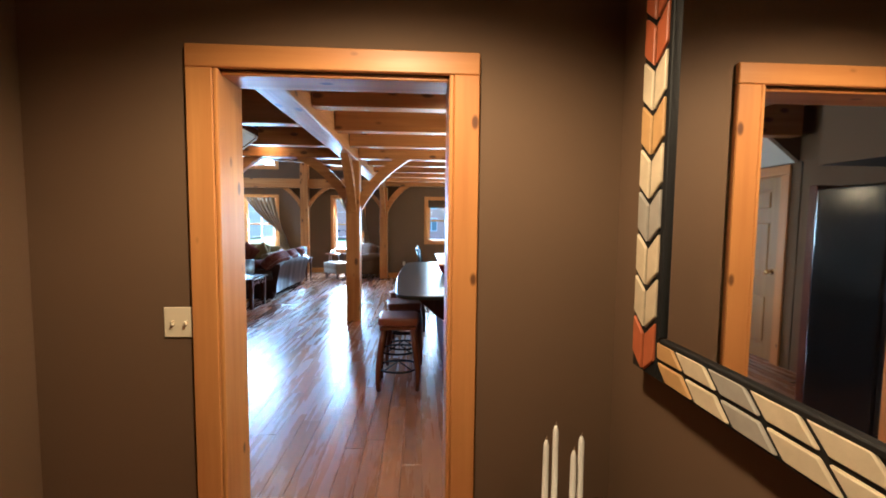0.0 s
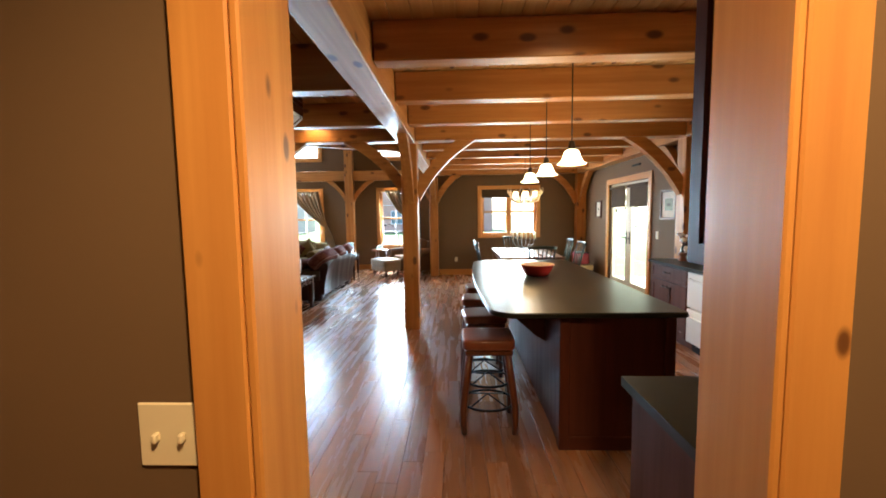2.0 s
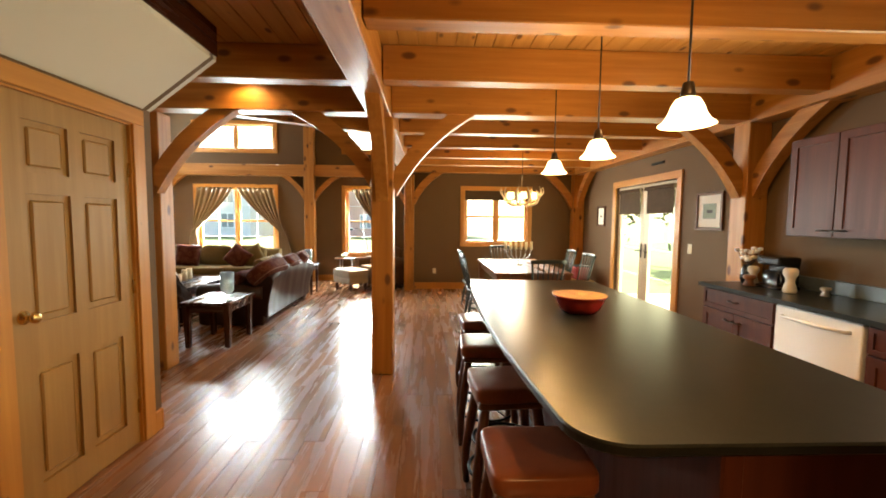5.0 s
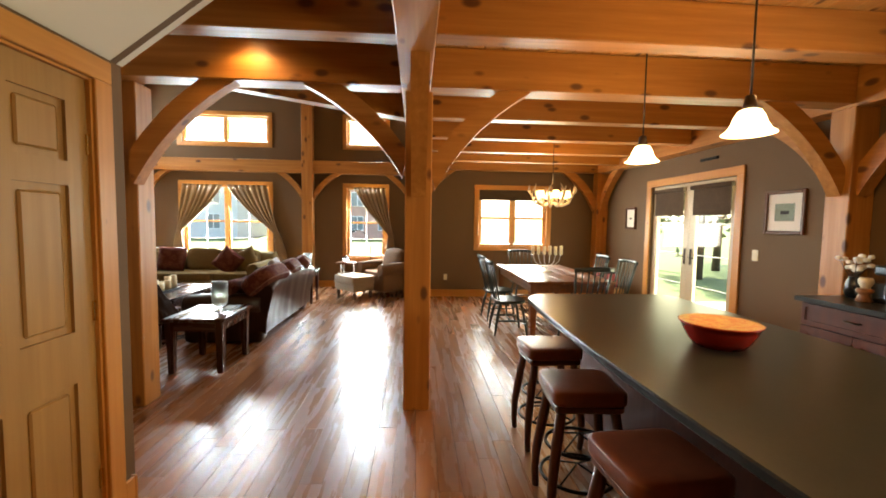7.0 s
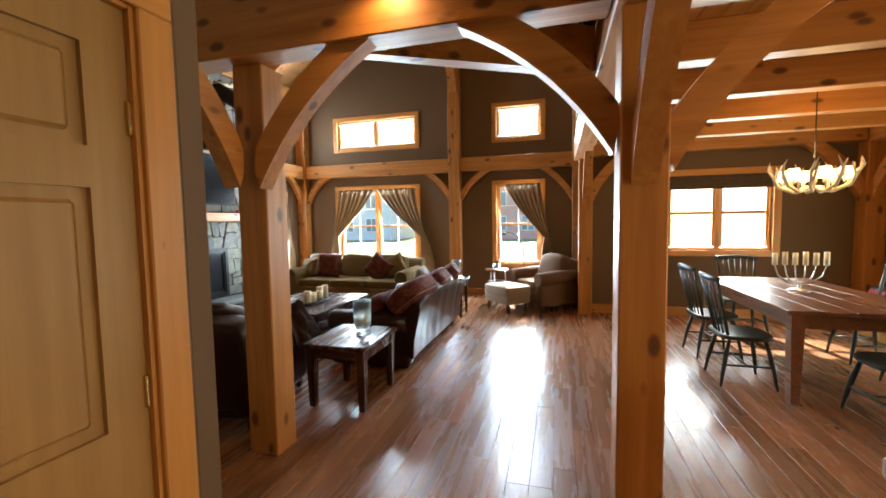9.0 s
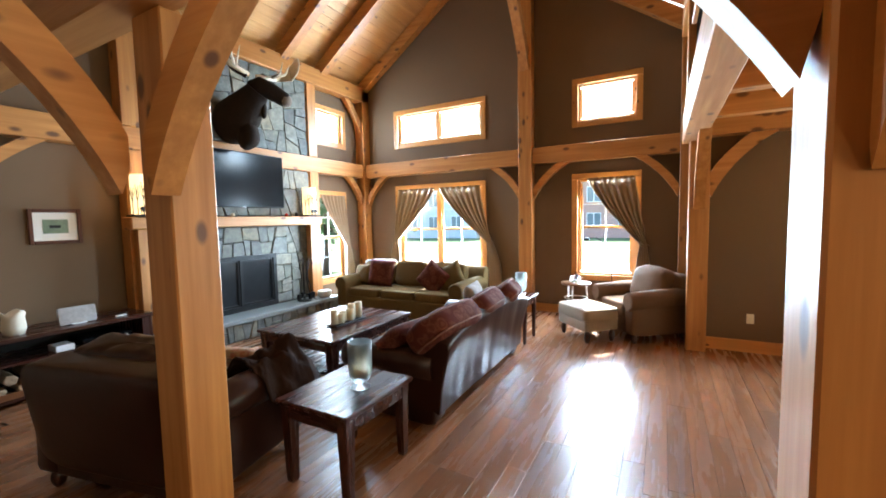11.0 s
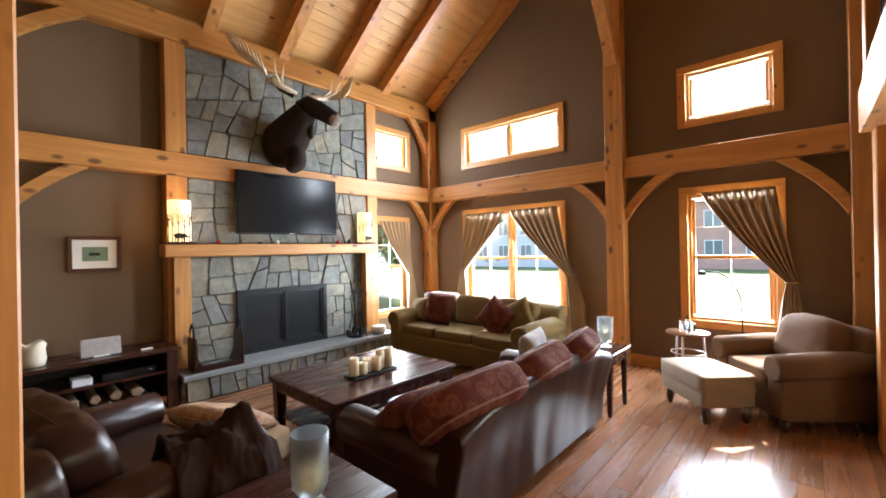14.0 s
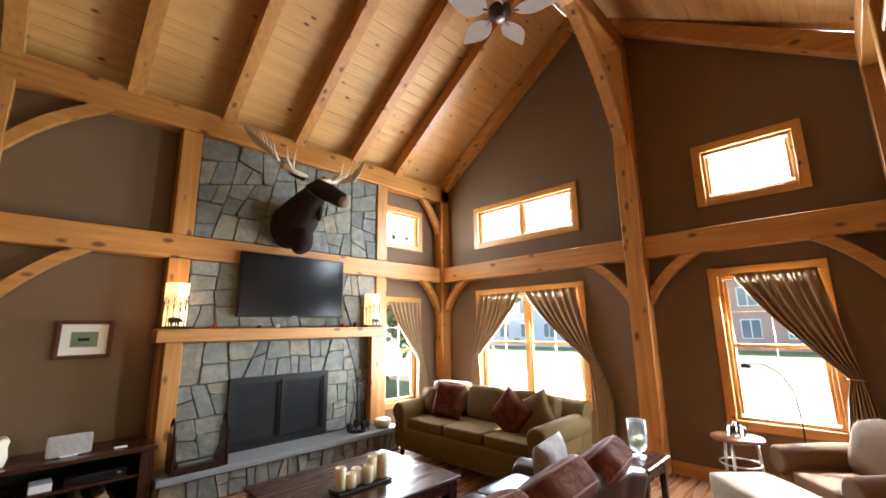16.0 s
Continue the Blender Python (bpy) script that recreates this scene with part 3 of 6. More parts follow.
# braces of the bent
for f, h, ax in (((-1.10, 6.1, 1.87), (-1.74, 6.1, 2.46), "x"), ((-0.90, 6.1, 1.78), (-0.25, 6.1, 2.46), "x"),
                 ((-3.07, 6.1, 1.78), (-2.42, 6.1, 2.46), "x"), ((-1.0, 6.02, 1.72), (-1.0, 5.40, 2.42), "y"),
                 ((XR - 0.22, 6.12, 1.80), (XR - 0.86, 6.12, 2.46), "x"), ((XR - 0.11, 6.04, 1.80), (XR - 0.11, 5.42, 2.44), "y"),
                 ((XR - 0.11, 6.20, 1.80), (XR - 0.11, 6.84, 2.44), "y"), ((XR - 0.22, 10.7, 1.80), (XR - 0.80, 10.7, 2.46), "x"),
                 ((XR - 0.11, 10.60, 1.80), (XR - 0.11, 10.0, 2.44), "y"), ((-0.88, 10.7, 1.85), (-0.35, 10.7, 2.46), "x"),
                 ((-0.96, 10.62, 1.72), (-0.96, 10.0, 2.42), "y"), ((-3.18, 6.02, 1.78), (-3.18, 5.45, 2.46), "y")):
    brace(f, h, 0.11, ax)
# gable wall frame
timber("post", XL + 0.003, XL + 0.21, YG - 0.20, YG - 0.003, 0, 4.24, "knotty pine corner post")
timber("post", -3.42, -3.20, YG - 0.20, YG - 0.003, 0, 5.72, "tall knotty pine post in the gable wall")
timber("post", -1.12, -0.943, YG - 0.18, YG - 0.003, 0, 4.3, "tall knotty pine post at the wall return")
timber("girt", XL + 0.212, -3.422, YG - 0.16, YG - 0.003, 2.44, 2.70, BL)
timber("girt", -3.198, -1.122, YG - 0.16, YG - 0.003, 2.44, 2.70, BL)
for f, h in (((XL + 0.21, YG - 0.08, 1.95), (XL + 0.68, YG - 0.08, 2.47)), ((-3.42, YG - 0.08, 1.95), (-3.92, YG - 0.08, 2.47)),
             ((-3.20, YG - 0.08, 1.95), (-2.66, YG - 0.08, 2.47)), ((-1.12, YG - 0.08, 1.90), (-1.66, YG - 0.08, 2.47))):
    brace(f, h, 0.10, "x", 0.05, 0.10)
# fireplace wall frame
timber("post", XL + 0.003, XL + 0.2, 6.0, 6.2, 0, 4.24, "knotty pine post against the wall")
timber("girt", XL + 0.003, XL + 0.18, 6.202, YG - 0.202, 2.44, 2.70, BL)
timber("plate", XL + 0.003, XL + 0.21, 5.22, YG - 0.003, 3.94, 4.22, BL)
for f, h in (((XL + 0.1, 6.2, 1.82), (XL + 0.1, 6.88, 2.47)), ((XL + 0.1, 6.2, 3.36), (XL + 0.1, 6.88, 3.97)),
             ((XL + 0.1, YG - 0.2, 1.95), (XL + 0.1, YG - 0.62, 2.47)), ((XL + 0.1, YG - 0.2, 3.40), (XL + 0.1, YG - 0.62, 3.97))):
    brace(f, h, 0.10, "y", 0.05, 0.10)
# rafters
def rafter(y, side):
    ex = XL + 0.02 if side < 0 else -1.0
    s = 0.70 * -side
    ez = 4.27
    rx = RIDGE
    rz = ez + abs(rx - ex) * (6.27 - 4.27) / abs(RIDGE - XL)
    bm = cprism([(ex, ez - 0.24), (rx, rz - 0.24), (rx, rz - 0.01), (ex, ez - 0.01)], "y", y, y + 0.14)
    structure("rafter", bm, pine["x"], "knotty pine rafter", "beam")


for y in (6.08, 7.00, 7.93, 8.85, 9.76, 10.60, YG - 0.16):
    rafter(y, -1)
    rafter(y, 1)
timber("purlin", -3.42, -3.20, 5.22, YG - 0.21, 5.30, 5.56, BL)
brace((-3.31, YG - 0.2, 4.05), (-3.31, YG - 1.35, 5.36), 0.14, "y", 0.10, 0.16)
timber("plate", -1.13, -0.92, 6.2, YG - 0.2, 3.95, 4.22, BL)
timber("post", -1.10, -0.92, 10.62, 10.79, 2.73, 3.95, "knotty pine loft post")
# diagonal loft edge
bm = bmesh.new()
prism(bm, [(-2.60, 6.205), (-2.42, 6.205), (-1.135, 6.93), (-1.135, 7.08)], "z", 2.44, 2.728)
structure("beam_loft_edge", bm, pine["x"], "knotty pine beam across the loft corner", "beam")
# skirting and casings


def trim(name, x0, x1, y0, y1, z0, z1, label="honey pine trim board"):
    dims = (x1 - x0, y1 - y0, z1 - z0)
    ax = "xyz"[dims.index(max(dims))]
    return structure(name, cbox(x0, x1, y0, y1, z0, z1, 0.004), pine_trim[ax], label, "trim")


def casing(axis, face, out, u0, u1, v0, v1, w=0.09, proud=0.025, sill=True, head=0.0):
    """Flat boards round an opening on one wall face; out is +1 or -1, away from the wall."""
    a, b = sorted((face + out * 0.002, face + out * proud))
    def put(p, q, r, s):
        if axis == "x":
            trim("trim", a, b, p, q, r, s)
        else:
            trim("trim", p, q, a, b, r, s)
    lo = v0 - w if sill else v0
    put(u0 - w, u0, lo, v1)
    put(u1, u1 + w, lo, v1)
    put(u0 - w, u1 + w, v1 + 0.001, v1 + (head or w))
    if sill:
        put(u0 + 0.001, u1 - 0.001, v0 - w, v0)


casing("y", YE, -1, *DOOR, w=0.095, sill=False, head=0.082)
trim("trim", -1.418, -1.395, 1.13, 1.235, 0, 2.15)
casing("y", YK, 1, *DOOR, w=0.105, sill=False)
trim("jamb", DOOR[0] + 0.001, DOOR[0] + 0.018, YE - 0.023, YK + 0.023, 0, DOOR[3], "pale pine door lining")
trim("jamb", DOOR[1] - 0.018, DOOR[1] - 0.001, YE - 0.023, YK + 0.023, 0, DOOR[3], "pale pine door lining")
trim("jamb", DOOR[0] + 0.02, DOOR[1] - 0.02, YE, YK, DOOR[3] - 0.018, DOOR[3] - 0.001, "pale pine door lining")
for h in (W1, W2, H1, H2):
    casing("y", YG, -1, *h)
for h in (L1, L2):
    casing("x", XL, 1, *h)
casing("y", YD, -1, *D1)
casing("x", XR, -1, *F1, w=0.105, sill=False)
casing("x", XR, -1, *K1)
casing("x", PX, 1, 4.075, 4.875, 0, 2.05, w=0.100, sill=False)
trim("baseboard", -0.85, XR - 0.23, YD - 0.02, YD - 0.002, 0, 0.14)
trim("baseboard", XL + 0.24, -3.43, YG - 0.02, YG - 0.002, 0, 0.14)
trim("baseboard", -3.19, -1.13, YG - 0.02, YG - 0.002, 0, 0.14)
trim("baseboard", XR - 0.02, XR - 0.002, 9.26, 10.57, 0, 0.14)
trim("baseboard", XR - 0.02, XR - 0.002, 6.24, 7.31, 0, 0.14)
trim("baseboard", XL + 0.002, XL + 0.02, 10.5, YG - 0.21, 0, 0.14)
trim("baseboard", PX + 0.002, PX + 0.02, 4.978, 5.041, 0, 0.14)
trim("baseboard", PX - 0.018, PX + 0.02, 5.043, 5.06, 0, 0.14)

# ---- windows and doors ----


def sheet(axis, at, facing, u0, u1, v0, v1):
    """A glass sheet whose normal looks along facing."""
    bm = bmesh.new()
    q = [(u0, v0), (u1, v0), (u1, v1), (u0, v1)]
    f = bm.faces.new([bm.verts.new((at, u, v) if axis == "x" else (u, at, v)) for u, v in q])
    f.normal_update()
    if (f.normal.x if axis == "x" else f.normal.y) * facing < 0:
        f.normal_flip()
    return bm


def window(name, axis, wall, out, hole, cols, rows, label, frame_mat=None, bars=0):
    """A sash window set in the wall's thickness: jamb frame, mullions, rails and panes. wall: inner face; out: +1/-1 towards outdoors."""
    u0, u1, v0, v1 = hole
    root = tagged(thing(name, (0, 0, 0), label, "window"), kind="structure")
    fm = frame_mat or pine_trim["z"]
    a, b = sorted((wall + out * 0.03, wall + out * 0.10))
    s0, s1 = sorted((wall + out * 0.05, wall + out * 0.085))

    def bx(p, q, r, s, lo, hi):
        return cbox(lo, hi, p, q, r, s, 0.003) if axis == "x" else cbox(p, q, lo, hi, r, s, 0.003)
    f = 0.035
    part("window_frame", bx(u0, u0 + f, v0, v1, a, b), fm, root)
    part("window_frame", bx(u1 - f, u1, v0, v1, a, b), fm, root)
    part("window_frame", bx(u0 + f, u1 - f, v1 - f, v1, a, b), fm, root)
    part("window_sill", bx(u0 + f, u1 - f, v0, v0 + f, a, b), fm, root)
    w, h = (u1 - u0 - 2 * f) / cols, (v1 - v0 - 2 * f) / rows
    for i in range(cols):
        if i:
            x = u0 + f + i * w
            part("mullion", bx(x - 0.035, x + 0.035, v0 + f, v1 - f, a, b), fm, root)
        for j in range(rows):
            p, q = u0 + f + i * w + (0.035 if i else 0), u0 + f + (i + 1) * w - (0.035 if i < cols - 1 else 0)
            r, s = v0 + f + j * h, v0 + f + (j + 1) * h
            if j:
                part("meeting_rail", bx(p, q, r - 0.022, r + 0.022, s0 - 0.002, s1 + 0.002), fm, root)
            sash = bmesh.new()
            for c in ((p, p + 0.03, r + 0.022, s - 0.022), (q - 0.03, q, r + 0.022, s - 0.022)):
                if axis == "x":
                    box(sash, s0, s1, *c)
                else:
                    box(sash, c[0], c[1], s0, s1, c[2], c[3])
            part("sash", sash, fm, root)
            mid = (s0 + s1) / 2
            pane = part("pane", sheet(axis, mid, -out, p + 0.03, q - 0.03, r + 0.02, s - 0.02), pane_glass, root)
            pane.visible_shadow = False
            for k in range(bars):
                z = r + (s - r) * (k + 1) / (bars + 1)
                part("glazing_bar", bx(p + 0.03, q - 0.03, z - 0.004, z + 0.004, mid - 0.008, mid + 0.008), white_enamel, root)
            if bars:
                c = (p + q) / 2
                part("glazing_bar", bx(c - 0.004, c + 0.004, r + 0.02, s - 0.02, mid - 0.008, mid + 0.008), white_enamel, root)
    return root


window("window_1", "y", YG, 1, W1, 2, 2, "pine double-hung window pair with tied curtains", bars=1)
window("window_2", "y", YG, 1, W2, 1, 2, "pine double-hung window by the armchair", bars=1)
window("window_3", "y", YG, 1, H1, 2, 1, "wide pine clerestory window high in the gable")
window("window_4", "y", YG, 1, H2, 1, 1, "small pine clerestory window high in the gable")
window("window_5", "x", XL, -1, L1, 1, 2, "pine double-hung window beside the fireplace", bars=1)
window("window_6", "x", XL, -1, L2, 1, 1, "small pine clerestory window beside the chimney", bars=1)
window("window_7", "y", YD, 1, D1, 2, 2, "pine double-hung window pair in the dining wall")
window("window_8", "x", XR, 1, K1, 2, 2, "pine kitchen window above the sink")


def blind(name, b, label):
    root = thing(name, (0, 0, 0), label, "blind")
    part("fabric", b, blind_cloth, root)
    return root


bm = bmesh.new()
for i in range(4):
    box(bm, D1[0] + 0.01, D1[1] - 0.01, YD + 0.004, YD + 0.03 - 0.004 * i, D1[3] - 0.05 * (i + 1), D1[3] - 0.05 * i, 0.006)
blind("roman_blind", bm, "dark woven blind folded up at the window head")
bm = bmesh.new()
for i in range(4):
    box(bm, XR + 0.004, XR + 0.03, K1[0] + 0.01, K1[1] - 0.01, K1[3] - 0.055 * (i + 1), K1[3] - 0.055 * i, 0.006)
blind("roman_blind", bm, "dark woven blind folded up above the sink")

# glazed double doors
doors = tagged(thing("door_1", (0, 0, 0), "pair of closed white-framed glazed doors to the garden", "door"), kind="structure")
mid = (F1[0] + F1[1]) / 2
door_white = plain("cream_door_paint", (0.55, 0.47, 0.33), 0.45, vary=0.05)
for y0, y1 in ((F1[0] + 0.005, mid - 0.003), (mid + 0.003, F1[1] - 0.005)):
    leaf = part("leaf", holed("x", XR + 0.04, XR + 0.085, y0, y1, 0.01, F1[3] - 0.005, [(y0 + 0.12, y1 - 0.12, 0.22, F1[3] - 0.13)]), door_white, doors)
    pn = part("pane", sheet("x", XR + 0.063, -1, y0 + 0.12, y1 - 0.12, 0.22, F1[3] - 0.13), pane_glass, leaf)
    pn.visible_shadow = False
    for k in range(1, 4):
        part("glazing_bar", cbox(XR + 0.056, XR + 0.07, y0 + 0.12, y1 - 0.12, 0.22 + k * 0.42 - 0.005, 0.22 + k * 0.42 + 0.005), white_enamel, leaf)
    hy = y1 - 0.06 if y1 < mid + 0.1 else y0 + 0.06
    sg = -1 if y1 < mid + 0.1 else 1
    h = bmesh.new()
    box(h, XR + 0.028, XR + 0.039, hy - 0.02, hy + 0.02, 0.92, 1.14, 0.004)
    tube(h, [(XR + 0.035, hy, 1.03), (XR, hy, 1.03), (XR - 0.008, hy + sg * 0.03, 1.03), (XR - 0.008, hy + sg * 0.12, 1.02)], 0.009)
    part("door_handle", h, bronze, leaf, "dark bronze lever handle")
for y0, y1 in ((F1[0] + 0.10, mid - 0.10), (mid + 0.10, F1[1] - 0.10)):
    rbl = blind("roller_blind", cbox(XR + 0.006, XR + 0.016, y0, y1, 1.60, 1.93, 0.003), "brown woven shade half lowered over a glazed door")
    part("head_rail", cbox(XR - 0.03, XR + 0.03, y0 - 0.03, y1 + 0.03, 1.93, 1.985, 0.008), blind_cloth, rbl)
    part("bottom_bar", ctube([(XR + 0.011, y0, 1.60), (XR + 0.011, y1, 1.60)], 0.009, 8), blind_cloth, rbl)

# six-panel pantry door
pd = tagged(thing("door_2", (0.013, 0, 0), "closed pale pine six-panel pantry door", "door"), kind="structure")
y0, y1, zt = 4.09, 4.86, 2.035
panels = [(y0 + 0.11 + k * 0.315, y0 + 0.11 + k * 0.315 + 0.24, a, b) for k in (0, 1) for a, b in ((0.17, 0.74), (0.96, 1.575), (1.675, 1.92))]
part("door_leaf", holed("x", PX - 0.06, PX - 0.02, y0, y1, 0.012, zt, panels), pine_door, pd)
for a, b, c, d in panels:
    bm = cbox(PX - 0.052, PX - 0.034, a, b, c, d)
    box(bm, PX - 0.04, PX - 0.026, a + 0.03, b - 0.03, c + 0.03, d - 0.03, 0.010)
    part("door_panel", bm, pine_door, pd)
kn = bmesh.new()
lathe(kn, [(0.032, 0), (0.032, 0.006), (0.012, 0.012), (0.012, 0.035), (0.026, 0.048), (0.027, 0.06), (0.015, 0.068), (0, 0.07)])
bmesh.ops.transform(kn, matrix=pose(PX - 0.02, y0 + 0.065, 1.0, 0, 90, 0), verts=kn.verts)
part("door_knob", kn, brass, pd, "polished brass door knob")
for z in (0.25, 1.03, 1.76):
    part("hinge", cbox(PX - 0.022, PX - 0.010, y1 - 0.012, y1 + 0.012, z - 0.045, z + 0.045, 0.003), brass, pd, "small brass hinge")
for u0, u1 in ((4.076, 4.088), (4.862, 4.874)):
    part("door_lining", cbox(PX - 0.098, PX - 0.003, u0, u1, 0, 2.048), pine_trim["z"], pd)
part("door_lining", cbox(PX - 0.098, PX - 0.003, 4.09, 4.86, 2.037, 2.048), pine_trim["y"], pd)

# ---- hall ----
sw = thing("light_switch", (-0.894, YE, 1.075), "ivory double light switch plate on the brown wall", "light switch")
part("plate", cbox(-0.058, 0.058, -0.007, -0.001, 0, 0.115, 0.003), ivory, sw)
for x in (-0.023, 0.023):
    part("toggle", cbox(x - 0.004, x + 0.004, -0.02, -0.006, 0.048, 0.064, 0.002), ivory, sw)

MX = 0.778
mir = thing("mirror", (MX, 0.70, 1.05), "large wall mirror framed in bark and stone mosaic", "mirror")
part("glass", cbox(-0.058, -0.054, -0.40, 0.345, 0.13, 1.20), mirror_mat, mir)
part("backing", cbox(-0.053, -0.001, -0.50, 0.49, 0.01, 1.32), black_matt, mir)
random.seed(11)
mosaic = [plain("mosaic_" + k, c, 0.5, vary=0.25, scale=25) for k, c in (("cream", (0.60, 0.50, 0.33)), ("rust", (0.45, 0.12, 0.03)), ("grey", (0.36, 0.33, 0.28)), ("ochre", (0.50, 0.30, 0.10)))]
for a0, a1, b0, b1 in ((-0.54, -0.40, 0, 1.34), (0.36, 0.50, 0, 1.34), (-0.40, 0.36, 0, 0.13), (-0.40, 0.36, 1.20, 1.34)):
    part("frame", cbox(-0.066, -0.003, a0, a1, b0, b1, 0.006), black_matt, mir)
    horiz = (a1 - a0) > (b1 - b0)
    n = int(max(a1 - a0, b1 - b0) / 0.125)
    for i in range(n):
        tone = mosaic[(1, 0, 0, 2, 0, 3, 0, 1)[i % 8]]
        for side in (0, 1):
            t0, t1 = (i + 0.07) / n, (i + 0.93) / n
            skew = 0.045
            if horiz:
                p = [a0 + (a1 - a0) * t0, a0 + (a1 - a0) * t1]
                m0, m1 = (b0 + 0.012, (b0 + b1) / 2 - 0.006) if side == 0 else ((b0 + b1) / 2 + 0.006, b1 - 0.012)
                k = skew if side == 0 else -skew
                out = [(p[0] - k, m0 if side == 0 else m1), (p[1] - k, m0 if side == 0 else m1), (p[1], m1 if side == 0 else m0), (p[0], m1 if side == 0 else m0)]
                out = [(max(a0 + 0.006, min(a1 - 0.006, u)), v) for u, v in out]
            else:
                p = [b0 + (b1 - b0) * t0, b0 + (b1 - b0) * t1]
                m0, m1 = (a0 + 0.012, (a0 + a1) / 2 - 0.006) if side == 0 else ((a0 + a1) / 2 + 0.006, a1 - 0.012)
                e0, e1 = (m0, m1) if side == 0 else (m1, m0)
                out = [(e0, p[0] + skew), (e1, p[0]), (e1, p[1]), (e0, p[1] + skew)]
                out = [(u, max(b0 + 0.006, min(b1 - 0.006, v))) for u, v in out]
            part("stone", cprism(out, "x", -0.074, -0.060, 0.003), tone, mir)
part("inner_rim", cbox(-0.072, -0.053, 0.345, 0.36, 0.13, 1.2, 0.003), black_matt, mir)
part("inner_rim", cbox(-0.072, -0.053, -0.40, 0.344, 0.115, 0.13, 0.003), black_matt, mir)

con = thing("console_table", (0.50, 1.22, 0), "dark narrow console table under the hall mirror", "table")
part("top", cbox(-0.16, 0.24, -0.9, 0.2, 0.40, 0.43, 0.006), espresso["y"], con)
for x in (-0.13, 0.21):
    for y in (-0.86, 0.16):
        part("leg", cbox(x - 0.02, x + 0.02, y - 0.02, y + 0.02, 0, 0.40, 0.004), espresso["z"], con)
for dx, dy, h in ((-0.06, 0.03, 0.335), (-0.02, 0.05, 0.375), (0.035, 0.02, 0.30), (0.065, 0.03, 0.345)):
    cd = thing("taper_candle", (0.505 + dx, 1.22 + dy, 0.43), "white taper candle on the console table", "candle", "taper candles")
    part("wax_stick", clathe([(0.02, 0), (0.02, 0.015), (0.0115, 0.02), (0.010, h - 0.02), (0.004, h)], seg=14), candle_white, cd)
    part("wick", ctube([(0, 0, h - 0.002), (0.002, 0, h + 0.012)], 0.0015, 6), rug_mat, cd)

# ---- kitchen ----
CH = cherry


def panel_door(parent, axis, face, out, u0, u1, v0, v1, handle=None, name="door"):
    """A shaker door or drawer front on a cabinet face."""
    a, b = sorted((face + out * 0.001, face + out * 0.020))
    c, d = sorted((face + out * 0.0005, face + out * 0.010))
    m = 0.055 if (v1 - v0) > 0.25 else 0.03
    hole = [(u0 + m, u1 - m, v0 + m, v1 - m)]
    dr = part(name, holed(axis, a, b, u0, u1, v0, v1, hole), CH["z"], parent)
    pb = cbox(c, d, u0 + m, u1 - m, v0 + m, v1 - m) if axis == "x" else cbox(u0 + m, u1 - m, c, d, v0 + m, v1 - m)
    part("panel", pb, CH["z"], dr)
    if handle:
        hu, hv, horiz = handle
        o, o2 = face + out * 0.019, face + out * 0.05
        k = 0.045
        pts = [(-k, o), (-k, o2), (k, o2), (k, o)]
        if horiz:
            path = [(w, hu + q, hv) if axis == "x" else (hu + q, w, hv) for q, w in pts]
        else:
            path = [(w, hu, hv + q) if axis == "x" else (hu, w, hv + q) for q, w in pts]
        part("handle", ctube(path, 0.006, 8), bronze, dr, "dark bronze pull")
    return dr


isl = thing("kitchen_island", (0, 0, 0), "dark cherry kitchen island with panelled end", "kitchen island")
part("body", cbox(0.25, 0.93, 3.29, 5.92, 0.005, 0.872, 0.004), CH["z"], isl)
for p in ((0.235, 0.30), (0.88, 0.945)):
    part("corner_post", cbox(p[0], p[1], 3.275, 3.34, 0, 0.872, 0.006), CH["z"], isl)
part("plinth", cbox(0.238, 0.942, 3.280, 3.289, 0, 0.09, 0.003), CH["x"], isl)
for yy in (3.75, 4.75, 5.70):
    bm = cprism([(0.249, 0.871), (-0.08, 0.871), (-0.08, 0.83), (0.18, 0.60), (0.249, 0.56)], "y", yy, yy + 0.05, 0.004)
    part("corbel", bm, CH["z"], isl)
for i in range(4):
    panel_door(isl, "x", 0.93, 1, 3.36 + i * 0.64, 3.36 + i * 0.64 + 0.62, 0.10, 0.86, (3.36 + i * 0.64 + 0.56, 0.75, False))

top = thing("island_worktop", (0, 0, 0.874), "black honed granite island top with rounded corners", "worktop")


def rounded_rect(x0, x1, y0, y1, r, n=8, bow=0.0):
    pts = []
    for (cx, cy, a0, rr) in ((x1 - r[0], y0 + r[0], -90, r[0]), (x1 - r[1], y1 - r[1], 0, r[1]), (x0 + r[2], y1 - r[2], 90, r[2]), (x0 + r[3], y0 + r[3], 180, r[3])):
        for i in range(n + 1):
            a = radians(a0 + 90 * i / n)
            pts.append((cx + rr * math.cos(a), cy + rr * math.sin(a)))
    if bow:
        k = 2 * (n + 1) + n + 1
        ins = [(x0 - bow * 4 * t * (1 - t), (y1 - r[2]) + ((y0 + r[3]) - (y1 - r[2])) * t) for t in [j / 12 for j in range(1, 12)]]
        pts = pts[:k] + ins + pts[k:]
    return pts


bm = cprism(rounded_rect(-0.20, 0.98, 3.20, 6.02, (0.03, 0.12, 0.22, 0.16), bow=0.05), "z", 0.0, 0.034, 0.006)
part("slab", bm, granite, top)

